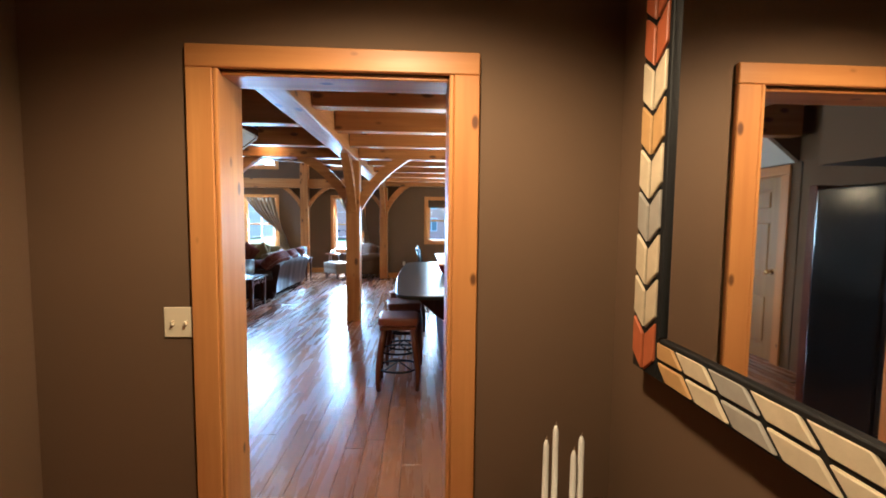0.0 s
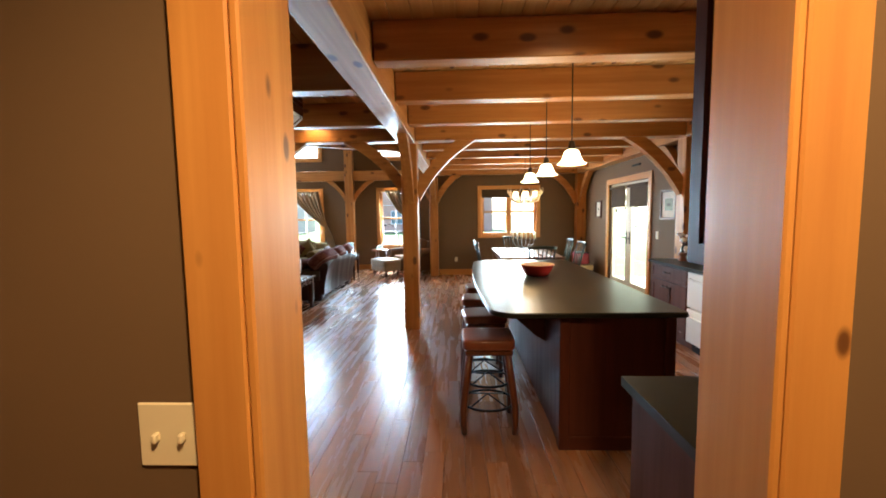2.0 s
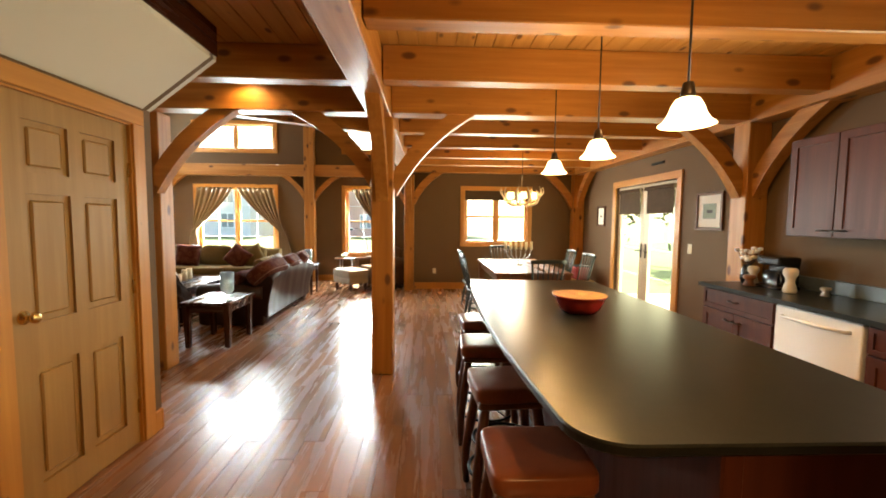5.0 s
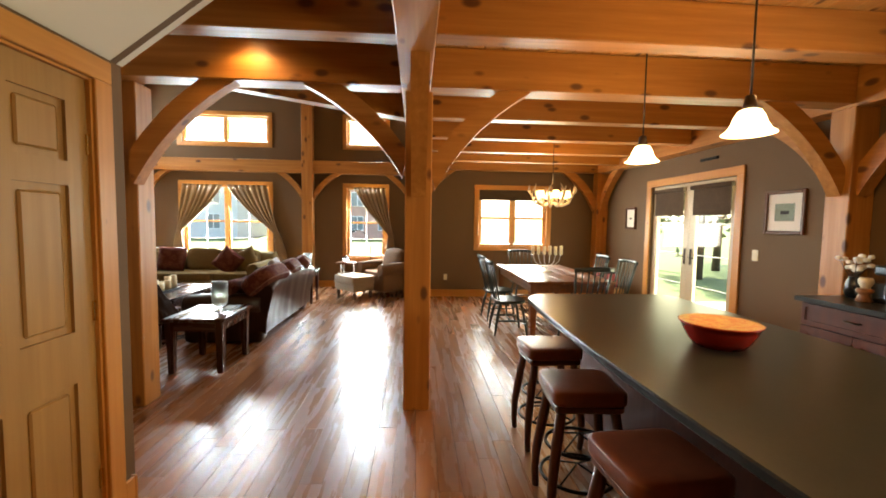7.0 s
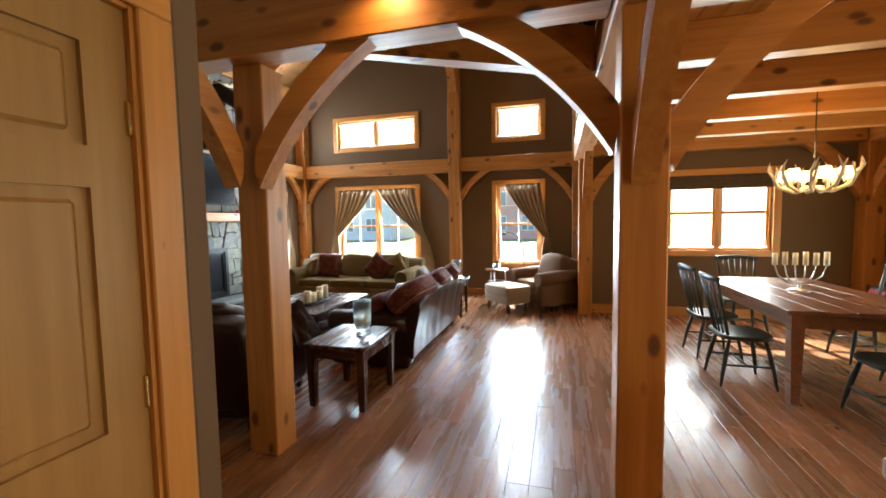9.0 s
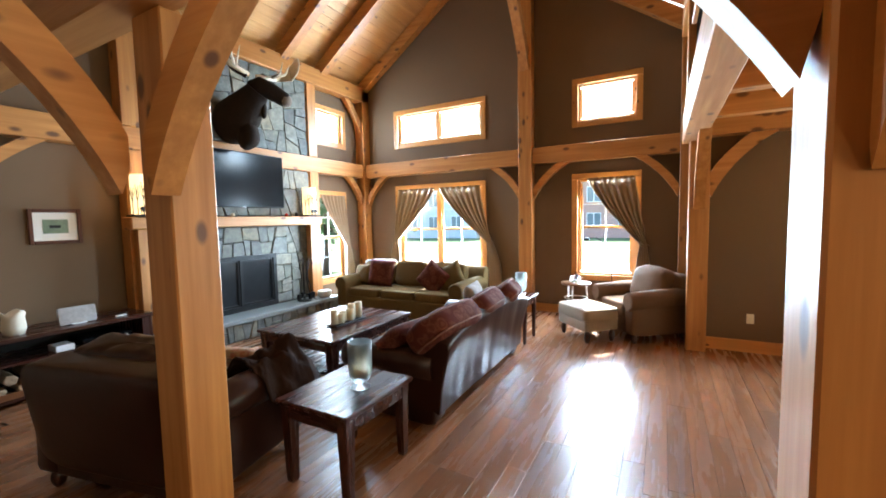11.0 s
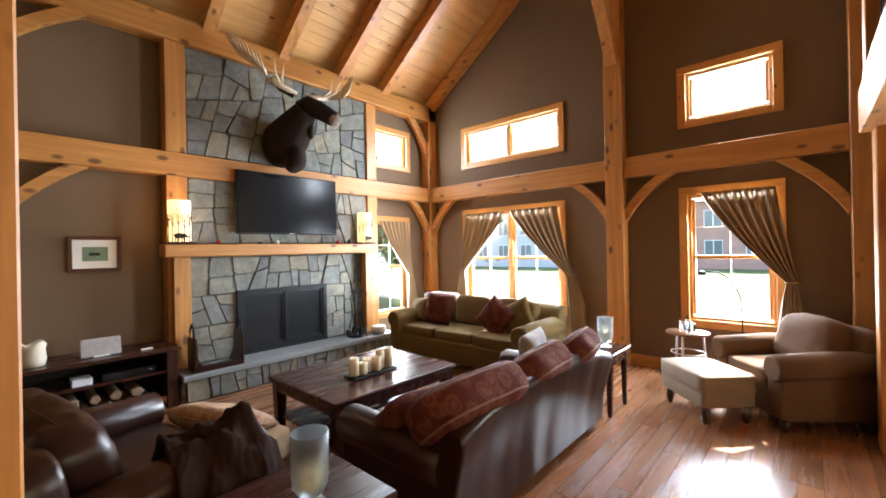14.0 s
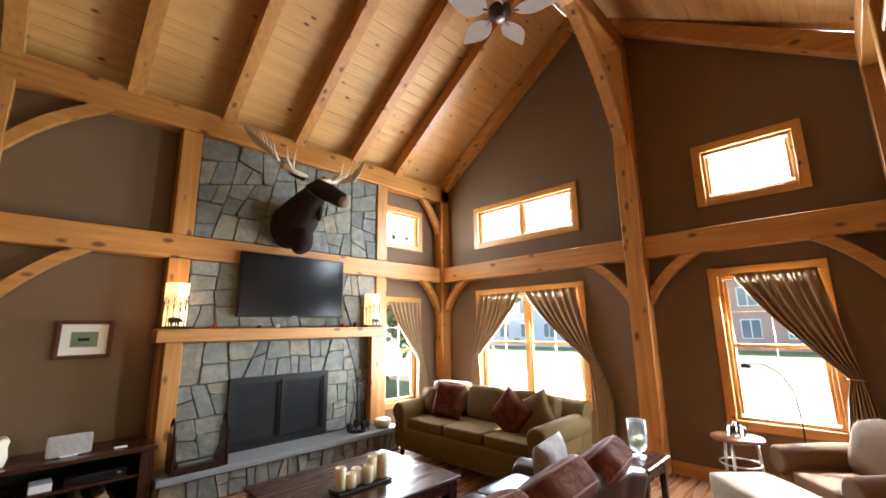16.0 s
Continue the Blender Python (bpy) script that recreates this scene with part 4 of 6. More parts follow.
bowl = thing("bowl", (0.37, 4.70, 0.908), "red glazed bowl with a painted cream and yellow inside", "bowl")
part("body", clathe([(0.0, 0.012), (0.08, 0.012), (0.085, 0.0), (0.10, 0.0), (0.125, 0.03), (0.148, 0.075), (0.160, 0.108), (0.166, 0.108), (0.155, 0.094)], seg=32), red_glaze, bowl)
bowl_in = damask("painted_bowl_inside", (0.33, 0.21, 0.07), (0.26, 0.03, 0.015), 70)
part("inside", clathe([(0.163, 0.109), (0.150, 0.09), (0.12, 0.045), (0.07, 0.026), (0.0, 0.02)], seg=32), bowl_in, bowl)


def bar_stool():
    st = thing("bar_stool", (-0.19, 3.62, 0), "wooden bar stool with padded brown leather seat and iron rings", "bar stool", "stools at the island")
    s = bmesh.new()
    soft(s, (0, 0, 0.622), (0.182, 0.170, 0.038), 0.25, lumps=0.03)
    part("seat", s, leather_tan, st, "padded brown leather seat")
    part("seat_rail", cbox(-0.165, 0.165, -0.145, 0.145, 0.545, 0.585, 0.01), stool_wood, st)
    for sx in (-1, 1):
        for sy in (-1, 1):
            pts = [(sx * 0.13, sy * 0.115, 0.55), (sx * 0.15, sy * 0.13, 0.40), (sx * 0.175, sy * 0.155, 0.20), (sx * 0.178, sy * 0.158, 0.08), (sx * 0.172, sy * 0.152, 0.0)]
            part("leg", ctube(pts, [0.026, 0.027, 0.024, 0.021, 0.018], 8), stool_wood, st)
    for z, r in ((0.17, 0.185), (0.33, 0.165)):
        ring = [(r * math.cos(2 * math.pi * i / 28), r * 0.9 * math.sin(2 * math.pi * i / 28), z) for i in range(29)]
        part("iron_ring", ctube(ring, 0.009, 8), iron, st, "black iron foot ring")
        for sx in (-1, 1):
            part("cross_bar", ctube([(-r * 0.68, -sx * r * 0.62, z), (0, 0, z + 0.05), (r * 0.68, sx * r * 0.62, z)], 0.005, 6), iron, st, "thin black iron cross bar")
    return st


st = bar_stool()
for y, rz in ((4.28, 4), (4.93, -3), (5.58, 2)):
    copy_thing(st, pose(-0.17 if y < 5 else -0.12, y, 0, 0, 0, rz))

# base cabinets along the kitchen wall
FX = 2.07
units = [(1.64, 2.3), (2.302, 2.95), (2.952, 3.60), (3.602, 4.52), (5.17, 5.96)]
for y0, y1 in units:
    cb = thing("base_cabinet", (0, 0, 0), "dark cherry base cabinet with drawer above two doors", "cabinet", "base cabinets")
    part("body", cbox(FX, XR - 0.003, y0, y1, 0.10, 0.872), CH["z"], cb)
    part("plinth", cbox(FX + 0.06, XR - 0.01, y0 + 0.002, y1 - 0.002, 0, 0.099), CH["y"], cb)
    panel_door(cb, "x", FX, -1, y0 + 0.01, y1 - 0.01, 0.70, 0.86, ((y0 + y1) / 2, 0.79, True), "drawer")
    m = (y0 + y1) / 2
    panel_door(cb, "x", FX, -1, y0 + 0.01, m - 0.003, 0.12, 0.685, (m - 0.04, 0.62, True))
    panel_door(cb, "x", FX, -1, m + 0.003, y1 - 0.01, 0.12, 0.685, (m + 0.04, 0.62, True))
dw = thing("dishwasher", (FX, 4.845, 0), "white two-drawer dishwasher between cherry cabinets", "dishwasher")
part("body", cbox(0.02, 0.55, -0.31, 0.31, 0.10, 0.87), white_enamel, dw)
for z0, z1 in ((0.11, 0.47), (0.485, 0.865)):
    d = part("drawer", cbox(-0.022, 0.018, -0.31, 0.31, z0, z1, 0.012, 2), white_enamel, dw)
    part("handle", ctube([(-0.02, -0.24, z1 - 0.07), (-0.055, -0.22, z1 - 0.07), (-0.06, 0, z1 - 0.075), (-0.055, 0.22, z1 - 0.07), (-0.02, 0.24, z1 - 0.07)], 0.011, 8), white_enamel, d)
part("kick_plate", cbox(0.05, 0.5, -0.30, 0.30, 0.0, 0.099), black_matt, dw)

ct = thing("worktop", (0, 0, 0.874), "dark honed granite worktop with a sink under the window", "worktop")
SK = (3.70, 4.40)
for b in ((2.02, XR - 0.003, YK + 0.003, SK[0]), (2.02, XR - 0.003, SK[1], 5.99), (2.02, 2.14, SK[0], SK[1]), (2.52, XR - 0.003, SK[0], SK[1]), (0.20, 2.02, YK + 0.003, 2.26)):
    part("slab", cbox(*b, 0, 0.034), granite, ct)
part("backsplash", cbox(XR - 0.024, XR - 0.003, YK + 0.003, 5.99, 0.035, 0.145, 0.003), backsplash_stone, ct)
sk = thing("sink", (2.33, 4.05, 0.70), "steel undermount sink in the granite worktop", "sink")
bm = bmesh.new()
for b in ((-0.19, 0.19, -0.35, 0.35, 0, 0.004), (-0.194, -0.19, -0.35, 0.35, 0, 0.173), (0.19, 0.194, -0.35, 0.35, 0, 0.173), (-0.19, 0.19, -0.354, -0.35, 0, 0.173), (-0.19, 0.19, 0.35, 0.354, 0, 0.173)):
    box(bm, *b)
part("basin", bm, steel, sk)
fc = thing("faucet", (2.58, 4.05, 0.908), "tall curved chrome faucet behind the sink", "faucet")
part("spout", ctube([(0, 0, 0), (0, 0, 0.10), (-0.02, 0.0, 0.14), (-0.08, 0.02, 0.17), (-0.16, 0.05, 0.165), (-0.20, 0.07, 0.14)], [0.02, 0.014, 0.012, 0.012, 0.012, 0.014], 10), steel, fc)
part("lever", ctube([(0, 0, 0.12), (0.02, -0.05, 0.17), (0.02, -0.08, 0.18)], 0.007, 8), steel, fc)

pen = thing("base_cabinet", (0, 0, 0), "dark cherry base cabinet end beside the doorway", "cabinet", "base cabinets")
part("body", cbox(0.225, 2.06, YK + 0.003, 2.22, 0.005, 0.872, 0.003), CH["z"], pen)
for i in range(3):
    panel_door(pen, "y", 2.22, 1, 0.24 + i * 0.6, 0.24 + i * 0.6 + 0.58, 0.12, 0.86, (0.24 + i * 0.6 + 0.29, 0.78, True))
uc = thing("wall_cabinet", (0, 0, 0), "tall dark cherry wall cabinet beside the doorway", "cabinet", "wall cabinets")
part("body", cbox(0.262, 1.6, YK + 0.003, 1.95, 1.37, 2.46, 0.003), CH["z"], uc)
part("end_panel", holed("x", 0.25, 0.261, YK + 0.003, 1.955, 1.365, 2.465, [(YK + 0.05, 1.905, 1.42, 2.41)]), CH["z"], uc)
for i in range(2):
    panel_door(uc, "y", 1.951, 1, 0.27 + i * 0.66, 0.27 + i * 0.66 + 0.65, 1.38, 2.45, (0.27 + i * 0.66 + (0.60 if i == 0 else 0.05), 1.45, False))
wc = thing("wall_cabinet", (0, 0, 0), "dark cherry two-door wall cabinet above the worktop", "cabinet", "wall cabinets")
part("body", cbox(2.36, XR - 0.003, 4.66, 5.44, 1.37, 2.13, 0.003), CH["z"], wc)
part("door_frame_rail", cbox(2.35, 2.40, 4.652, 4.659, 1.37, 2.13), CH["z"], wc)
panel_door(wc, "x", 2.36, -1, 4.67, 5.045, 1.38, 2.12, (5.00, 1.42, True))
panel_door(wc, "x", 2.36, -1, 5.055, 5.43, 1.38, 2.12, (5.10, 1.42, True))
bk = thing("plate_stack", (0.44, 1.86, 0.908), "stack of cream stoneware bowls on the worktop", "bowl")
for i in range(3):
    part("dish", clathe([(0.05, 0.045 * i), (0.10 - 0.01 * i, 0.02 + 0.045 * i), (0.12 - 0.012 * i, 0.042 + 0.045 * i), (0.11 - 0.012 * i, 0.043 + 0.045 * i), (0.0, 0.015 + 0.045 * i)], seg=24), basket_mat, bk)
for y, z, lab in ((4.73, 1.12, "ivory outlet plate above the worktop"), (7.13, 1.08, "ivory light switch plate beside the glazed doors")):
    o = thing("outlet" if z > 1.1 else "light_switch", (XR, y, z), lab, "outlet" if z > 1.1 else "light switch")
    part("plate", cbox(-0.008, -0.001, -0.04, 0.04, 0, 0.12, 0.003), ivory, o)
    part("socket", cbox(-0.010, -0.007, -0.015, 0.015, 0.02, 0.10, 0.001), ivory, o)
o = thing("outlet", (-0.43, YD, 0.33), "ivory outlet plate low on the dining wall", "outlet")
part("plate", cbox(-0.035, 0.035, -0.007, -0.001, 0, 0.11, 0.003), ivory, o)
part("socket", cbox(-0.015, 0.015, -0.009, -0.006, 0.02, 0.09, 0.001), ivory, o)
# small things at the end of the worktop
cm = thing("coffee_maker", (2.45, 5.60, 0.908), "black coffee maker on the granite worktop", "coffee maker")
part("base", cbox(-0.10, 0.10, -0.12, 0.12, 0, 0.03, 0.008), black_gloss, cm)
part("column", cbox(0.0, 0.10, -0.11, 0.11, 0.03, 0.26, 0.02, 2), black_gloss, cm)
part("head", cbox(-0.10, 0.10, -0.12, 0.12, 0.20, 0.28, 0.02, 2), black_gloss, cm)
part("jug", clathe([(0.05, 0.03), (0.065, 0.06), (0.06, 0.13), (0.045, 0.16)], (-0.05, 0, 0), 20), clear_glass, cm)
for x, y, h, r, m, lab in ((2.36, 5.38, 0.20, 0.05, basket_mat, "cream pepper mill on the worktop"), (2.40, 5.80, 0.17, 0.045, basket_mat, "cream ceramic jar on the worktop"), (2.30, 5.72, 0.10, 0.05, rustic, "small brown crock on the worktop"), (2.50, 5.22, 0.07, 0.035, steel, "small steel canister on the worktop")):
    j = thing("jar", (x, y, 0.908), lab, "jar")
    part("body", clathe([(r * 0.8, 0), (r, h * 0.1), (r * 0.6, h * 0.45), (r * 0.65, h * 0.6), (r, h * 0.75), (r, h * 0.92), (r * 0.8, h)], seg=18), m, j)
fl = thing("flower_vase", (2.42, 5.90, 0.908), "dark vase with pale dried flowers", "vase")
part("vase", clathe([(0.04, 0), (0.06, 0.05), (0.05, 0.12), (0.035, 0.16), (0.04, 0.17)], seg=18), black_gloss, fl)
random.seed(5)
for i in range(16):
    a, r, h = random.uniform(0, 6.28), random.uniform(0.02, 0.12), random.uniform(0.22, 0.33)
    f = part("flower", ctube([(0, 0, 0.14), (r * 0.5 * math.cos(a), r * 0.5 * math.sin(a), 0.2), (r * math.cos(a), r * math.sin(a), h)], 0.003, 5), bark, fl)
    part("bloom", csoft((r * math.cos(a), r * math.sin(a), h), (0.022, 0.022, 0.018), 0.8, lumps=0.4, nu=10, nv=6, seed=i), mat_paper, f)

fr = thing("refrigerator", (-1.30, 2.14, 0), "tall glossy black refrigerator with two doors", "refrigerator")
part("body", cbox(-0.80, -0.055, -0.45, 0.45, 0.03, 1.76, 0.01), black_gloss, fr)
for y0, y1, hy in ((-0.45, -0.003, -0.06), (0.003, 0.45, 0.06)):
    d = part("door", cbox(-0.05, 0.0, y0, y1, 0.06, 1.78, 0.018, 3), black_gloss, fr)
part("foot_grille", cbox(-0.05, -0.03, -0.44, 0.44, 0.0, 0.05), black_matt, fr)
ep = thing("refrigerator_surround", (0, 0, 0), "tall dark cherry panel beside the refrigerator", "cabinet panel")
part("board", cbox(-2.10, -1.32, 2.60, 2.66, 0, 1.80, 0.004), CH["z"], ep)
structure("fridge_bulkhead", cbox(-2.32, -1.42, YK, 2.70, 1.95, 2.48, 0.003), wall_paint, "brown painted bulkhead above the refrigerator", "wall")

# pendants over the island
for y in (3.85, 4.70, 5.55):
    pn = thing("pendant_lamp", (0.45, y, ZC), "lit bell-shaped opal glass pendant lamp on a thin bronze rod", "pendant lamp", "pendants over the island")
    part("canopy", clathe([(0.0, 0), (0.06, -0.002), (0.055, -0.02), (0.01, -0.035), (0.0, -0.035)], seg=18), bronze, pn)
    part("rod", ctube([(0, 0, -0.03), (0, 0, -0.74)], 0.005, 6), bronze, pn)
    part("socket", clathe([(0.0, -0.70), (0.02, -0.705), (0.028, -0.75), (0.03, -0.765), (0.0, -0.766)], seg=16), bronze, pn)
    sh = part("shade", clathe([(0.030, -0.765), (0.044, -0.771), (0.058, -0.795), (0.068, -0.825), (0.084, -0.852), (0.105, -0.870), (0.101, -0.872), (0.081, -0.855), (0.064, -0.828), (0.053, -0.797), (0.028, -0.77)], seg=32), shade_glow, pn, "glowing cream opal glass shade")
    sh.visible_shadow = False
for p in ((0.30, 2.95), (-2.18, 5.88), (1.15, 4.75)):
    dl = thing("downlight", (p[0], p[1], ZC), "round lit recessed ceiling light between the joists", "ceiling light", "recessed ceiling lights")
    part("ring", clathe([(0.075, -0.002), (0.095, -0.003), (0.095, -0.010), (0.075, -0.012)], seg=28), white_enamel, dl)
    g = part("lens", clathe([(0.0, -0.014), (0.05, -0.012), (0.074, -0.004)], seg=24), downlight_glow, dl)
    g.visible_shadow = False

# ---- dining ----
dt = thing("dining_table", (0.90, 8.74, 0), "long rustic wooden dining table with square legs", "table")
for i in range(5):
    part("top_plank", cbox(-0.55 + i * 0.22 + 0.002, -0.55 + (i + 1) * 0.22 - 0.002, -1.0, 1.0, 0.715, 0.75, 0.005), rustic, dt)
for x0, x1, y0, y1 in ((-0.46, 0.46, -0.93, -0.90), (-0.46, 0.46, 0.90, 0.93), (-0.49, -0.46, -0.93, 0.93), (0.46, 0.49, -0.93, 0.93)):
    part("apron", cbox(x0, x1, y0, y1, 0.60, 0.714, 0.003), rustic, dt)
for sx in (-1, 1):
    for sy in (-1, 1):
        bm = bmesh.new()
        prism(bm, [(sx * 0.445, 0.0), (sx * 0.505, 0.0), (sx * 0.52, 0.6), (sx * 0.52, 0.714), (sx * 0.43, 0.714), (sx * 0.43, 0.6)], "y", sy * 0.95 - 0.042, sy * 0.95 + 0.042)
        part("leg", bm, rustic, dt)


def windsor_chair():
    ch = thing("windsor_chair", (0.2, 8.3, 0), "dark green painted windsor chair with a spindle back", "chair", "chairs round the dining table")
    part("seat", cprism(rounded_rect(-0.22, 0.22, -0.21, 0.21, (0.10, 0.16, 0.16, 0.10)), "z", 0.42, 0.455, 0.008), green_paint, ch)
    for sx in (-1, 1):
        for sy in (-1, 1):
            part("leg", ctube([(sx * 0.14, sy * 0.13, 0.42), (sx * 0.165, sy * 0.165, 0.28), (sx * 0.185, sy * 0.19, 0.14), (sx * 0.20, sy * 0.21, 0)], [0.014, 0.021, 0.017, 0.010], 8), green_paint, ch)
        part("stretcher", ctube([(sx * 0.178, -0.18, 0.19), (sx * 0.17, 0, 0.19), (sx * 0.178, 0.18, 0.19)], [0.008, 0.013, 0.008], 8), green_paint, ch)
    part("stretcher", ctube([(-0.17, 0, 0.19), (0, 0, 0.19), (0.17, 0, 0.19)], [0.008, 0.013, 0.008], 8), green_paint, ch)
    n = 7
    for i in range(n):
        u = (i / (n - 1)) * 2 - 1
        b = (u * 0.165, -0.185 + 0.03 * u * u, 0.45)
        t = (u * 0.215, -0.30 + 0.035 * u * u, 0.95)
        part("spindle" if 0 < i < n - 1 else "back_post", ctube([b, ((b[0] + t[0]) / 2, (b[1] + t[1]) / 2, 0.70), t], 0.008 if 0 < i < n - 1 else 0.014, 8), green_paint, ch)
    bm = ctube([(u * 0.235, -0.305 + 0.04 * u * u, 0.955 - 0.012 * u * u) for u in (-1, -0.6, -0.2, 0.2, 0.6, 1)], 0.026, 8, 0.45)
    part("crest_rail", bm, green_paint, ch)
    return ch


wch = windsor_chair()
wch.matrix_basis = pose(0.22, 8.22, 0, 0, 0, -90)
for x, y, rz in ((0.24, 8.98, -86), (0.95, 7.58, 4), (1.62, 8.30, 92), (1.64, 9.10, 88), (0.88, 9.92, 180)):
    copy_thing(wch, pose(x, y, 0, 0, 0, rz))

cl = thing("candelabra", (0.90, 8.75, 0.751), "curved metal candelabra with white pillar candles on the table", "candelabra")
part("foot", clathe([(0.09, 0), (0.085, 0.012), (0.02, 0.02), (0.012, 0.05), (0.012, 0.09)], seg=20), steel, cl)
for i in range(6):
    u = (i - 2.5) / 2.5
    arm = part("arm", ctube([(0, 0, 0.06), (u * 0.10, 0.01, 0.08), (u * 0.18, 0, 0.15), (u * 0.21, 0, 0.25)], 0.006, 8), steel, cl)
    part("candle", clathe([(0.022, 0.252), (0.022, 0.37 + 0.01 * (i % 2)), (0.0, 0.372 + 0.01 * (i % 2))], (u * 0.21, 0, 0), 14), wax, arm, "white pillar candle")

cn = thing("antler_chandelier", (0.90, 8.60, ZC), "antler chandelier with small lit parchment shades", "chandelier")
cn.scale = (0.88, 0.88, 0.96)
part("chain", ctube([(0, 0, 0), (0, 0, -0.75)], 0.006, 6), bronze, cn)
random.seed(3)
for i in range(9):
    a = 2 * math.pi * i / 9
    ca, sa = math.cos(a), math.sin(a)
    pts = [(0.04 * ca, 0.04 * sa, -1.03), (0.16 * ca, 0.16 * sa, -1.07), (0.28 * ca, 0.28 * sa, -1.02), (0.34 * ca, 0.34 * sa, -0.90), (0.36 * ca - 0.03 * sa, 0.36 * sa + 0.03 * ca, -0.80)]
    an = part("antler", ctube(pts, [0.02, 0.019, 0.017, 0.013, 0.004], 8), antler_bone, cn)
    for k, l2 in ((1, 0.22), (2, 0.20), (3, 0.13)):
        p = pts[k]
        s = random.choice((-1, 1))
        q = (p[0] + s * 0.06 * sa + 0.02 * ca, p[1] - s * 0.06 * ca + 0.02 * sa, p[2] + l2)
        m2 = ((p[0] + q[0]) / 2 + 0.03 * ca, (p[1] + q[1]) / 2 + 0.03 * sa, (p[2] + q[2]) / 2 - 0.02)
        part("tine", ctube([p, m2, q], [0.013, 0.011, 0.003], 6), antler_bone, an)
for i in range(6):
    a = 2 * math.pi * (i + 0.4) / 6
    x, y = 0.24 * math.cos(a), 0.24 * math.sin(a)
    c = part("candle_tube", clathe([(0.016, -1.0), (0.016, -0.93), (0.0, -0.93)], (x, y, 0), 12), wax, cn)
    s = part("shade", clathe([(0.065, -0.955), (0.045, -0.855), (0.043, -0.855), (0.063, -0.955)], (x, y, 0), 20), chandelier_glow, cn, "small glowing parchment shade")
    s.visible_shadow = False


def picture(axis, wall, out, u0, u1, v0, v1, label, art):
    root = thing("picture", (0, 0, 0), label, "picture")

    def bx(p, q, r, s, a, b, bev=0.0):
        lo, hi = sorted((wall + out * a, wall + out * b))
        return cbox(lo, hi, p, q, r, s, bev) if axis == "x" else cbox(p, q, lo, hi, r, s, bev)
    f = 0.035
    for c in ((u0, u0 + f, v0, v1), (u1 - f, u1, v0, v1), (u0 + f, u1 - f, v0, v0 + f), (u0 + f, u1 - f, v1 - f, v1)):
        part("frame", bx(*c, 0.002, 0.028, 0.005), frame_wood, root)
    part("mat_board", bx(u0 + f, u1 - f, v0 + f, v1 - f, 0.003, 0.010), mat_paper, root)
    w, h = (u1 - u0) * 0.26, (v1 - v0) * 0.30
    pr = part("print", bx(u0 + w, u1 - w, v0 + h, v1 - h, 0.010, 0.013), art, root)
    cu, cv = (u0 + u1) / 2, (v0 + v1) / 2
    part("motif", bx(cu - w * 0.45, cu + w * 0.35, cv - h * 0.15, cv + h * 0.12, 0.013, 0.015), black_matt, root)
    return root


picture("x", XR, -1, 6.58, 7.03, 1.38, 1.82, "square print in a dark wooden frame with white mat", print_green)
picture("x", XR, -1, 9.55, 9.88, 1.38, 1.75, "small print in a dark wooden frame with white mat", mat_paper)
picture("x", XL, 1, 6.76, 7.18, 1.40, 1.76, "landscape print in a dark wooden frame with white mat", print_green)
vt = thing("wall_vent", (XR, 7.9, 2.28), "small dark wall bracket above the glazed doors", "vent")
part("bar", cbox(-0.03, -0.002, -0.15, 0.15, 0, 0.035, 0.006), black_matt, vt)
cr = thing("crate", (2.36, 9.85, 0), "pale wooden crate by the wall", "crate")
for z in (0.02, 0.14, 0.26):
    part("slat", cbox(-0.18, 0.18, -0.26, 0.26, z, z + 0.10, 0.004), pine_door, cr)
rb = thing("cooler_bag", (2.34, 9.86, 0.362), "red fabric bag with a dark rim on the crate", "bag")
part("body", csoft((0, 0, 0.13), (0.15, 0.19, 0.13), 0.3), red_cloth, rb)
part("rim", cbox(-0.13, 0.13, -0.17, 0.17, 0.235, 0.27, 0.015, 2), black_matt, rb)

# ---- living room: fireplace ----
CX = XL + 0.16   # chimney face
structure("chimney_backing", holed("x", XL + 0.003, CX - 0.035, 7.76, 10.28, 0.0, 3.93, [(8.30, 9.48, 0.30, 1.06)]), mortar, "grey mortar of the stone chimney", "chimney")
for y0, y1 in ((7.55, 7.755), (10.285, 10.48)):
    timber("post", XL + 0.003, XL + 0.19, y0, y1, 0, 2.438, "knotty pine post beside the chimney")
    timber("post", XL + 0.003, XL + 0.19, y0, y1, 2.702, 3.938, "knotty pine post beside the chimney")


def cut_poly(poly, p, d):
    """Splits a convex polygon by the line through p along d."""
    n = Vector((-d.y, d.x))
    a, b = [], []
    for i, q in enumerate(poly):
        r = poly[(i + 1) % len(poly)]
        s, t = (q - p).dot(n), (r - p).dot(n)
        (a if s >= 0 else b).append(q)
        if s * t < 0:
            x = q + (r - q) * (s / (s - t))
            a.append(x)
            b.append(x)
    return a, b


def area(poly):
    return abs(sum(poly[i].cross(poly[(i + 1) % len(poly)]) for i in range(len(poly)))) / 2


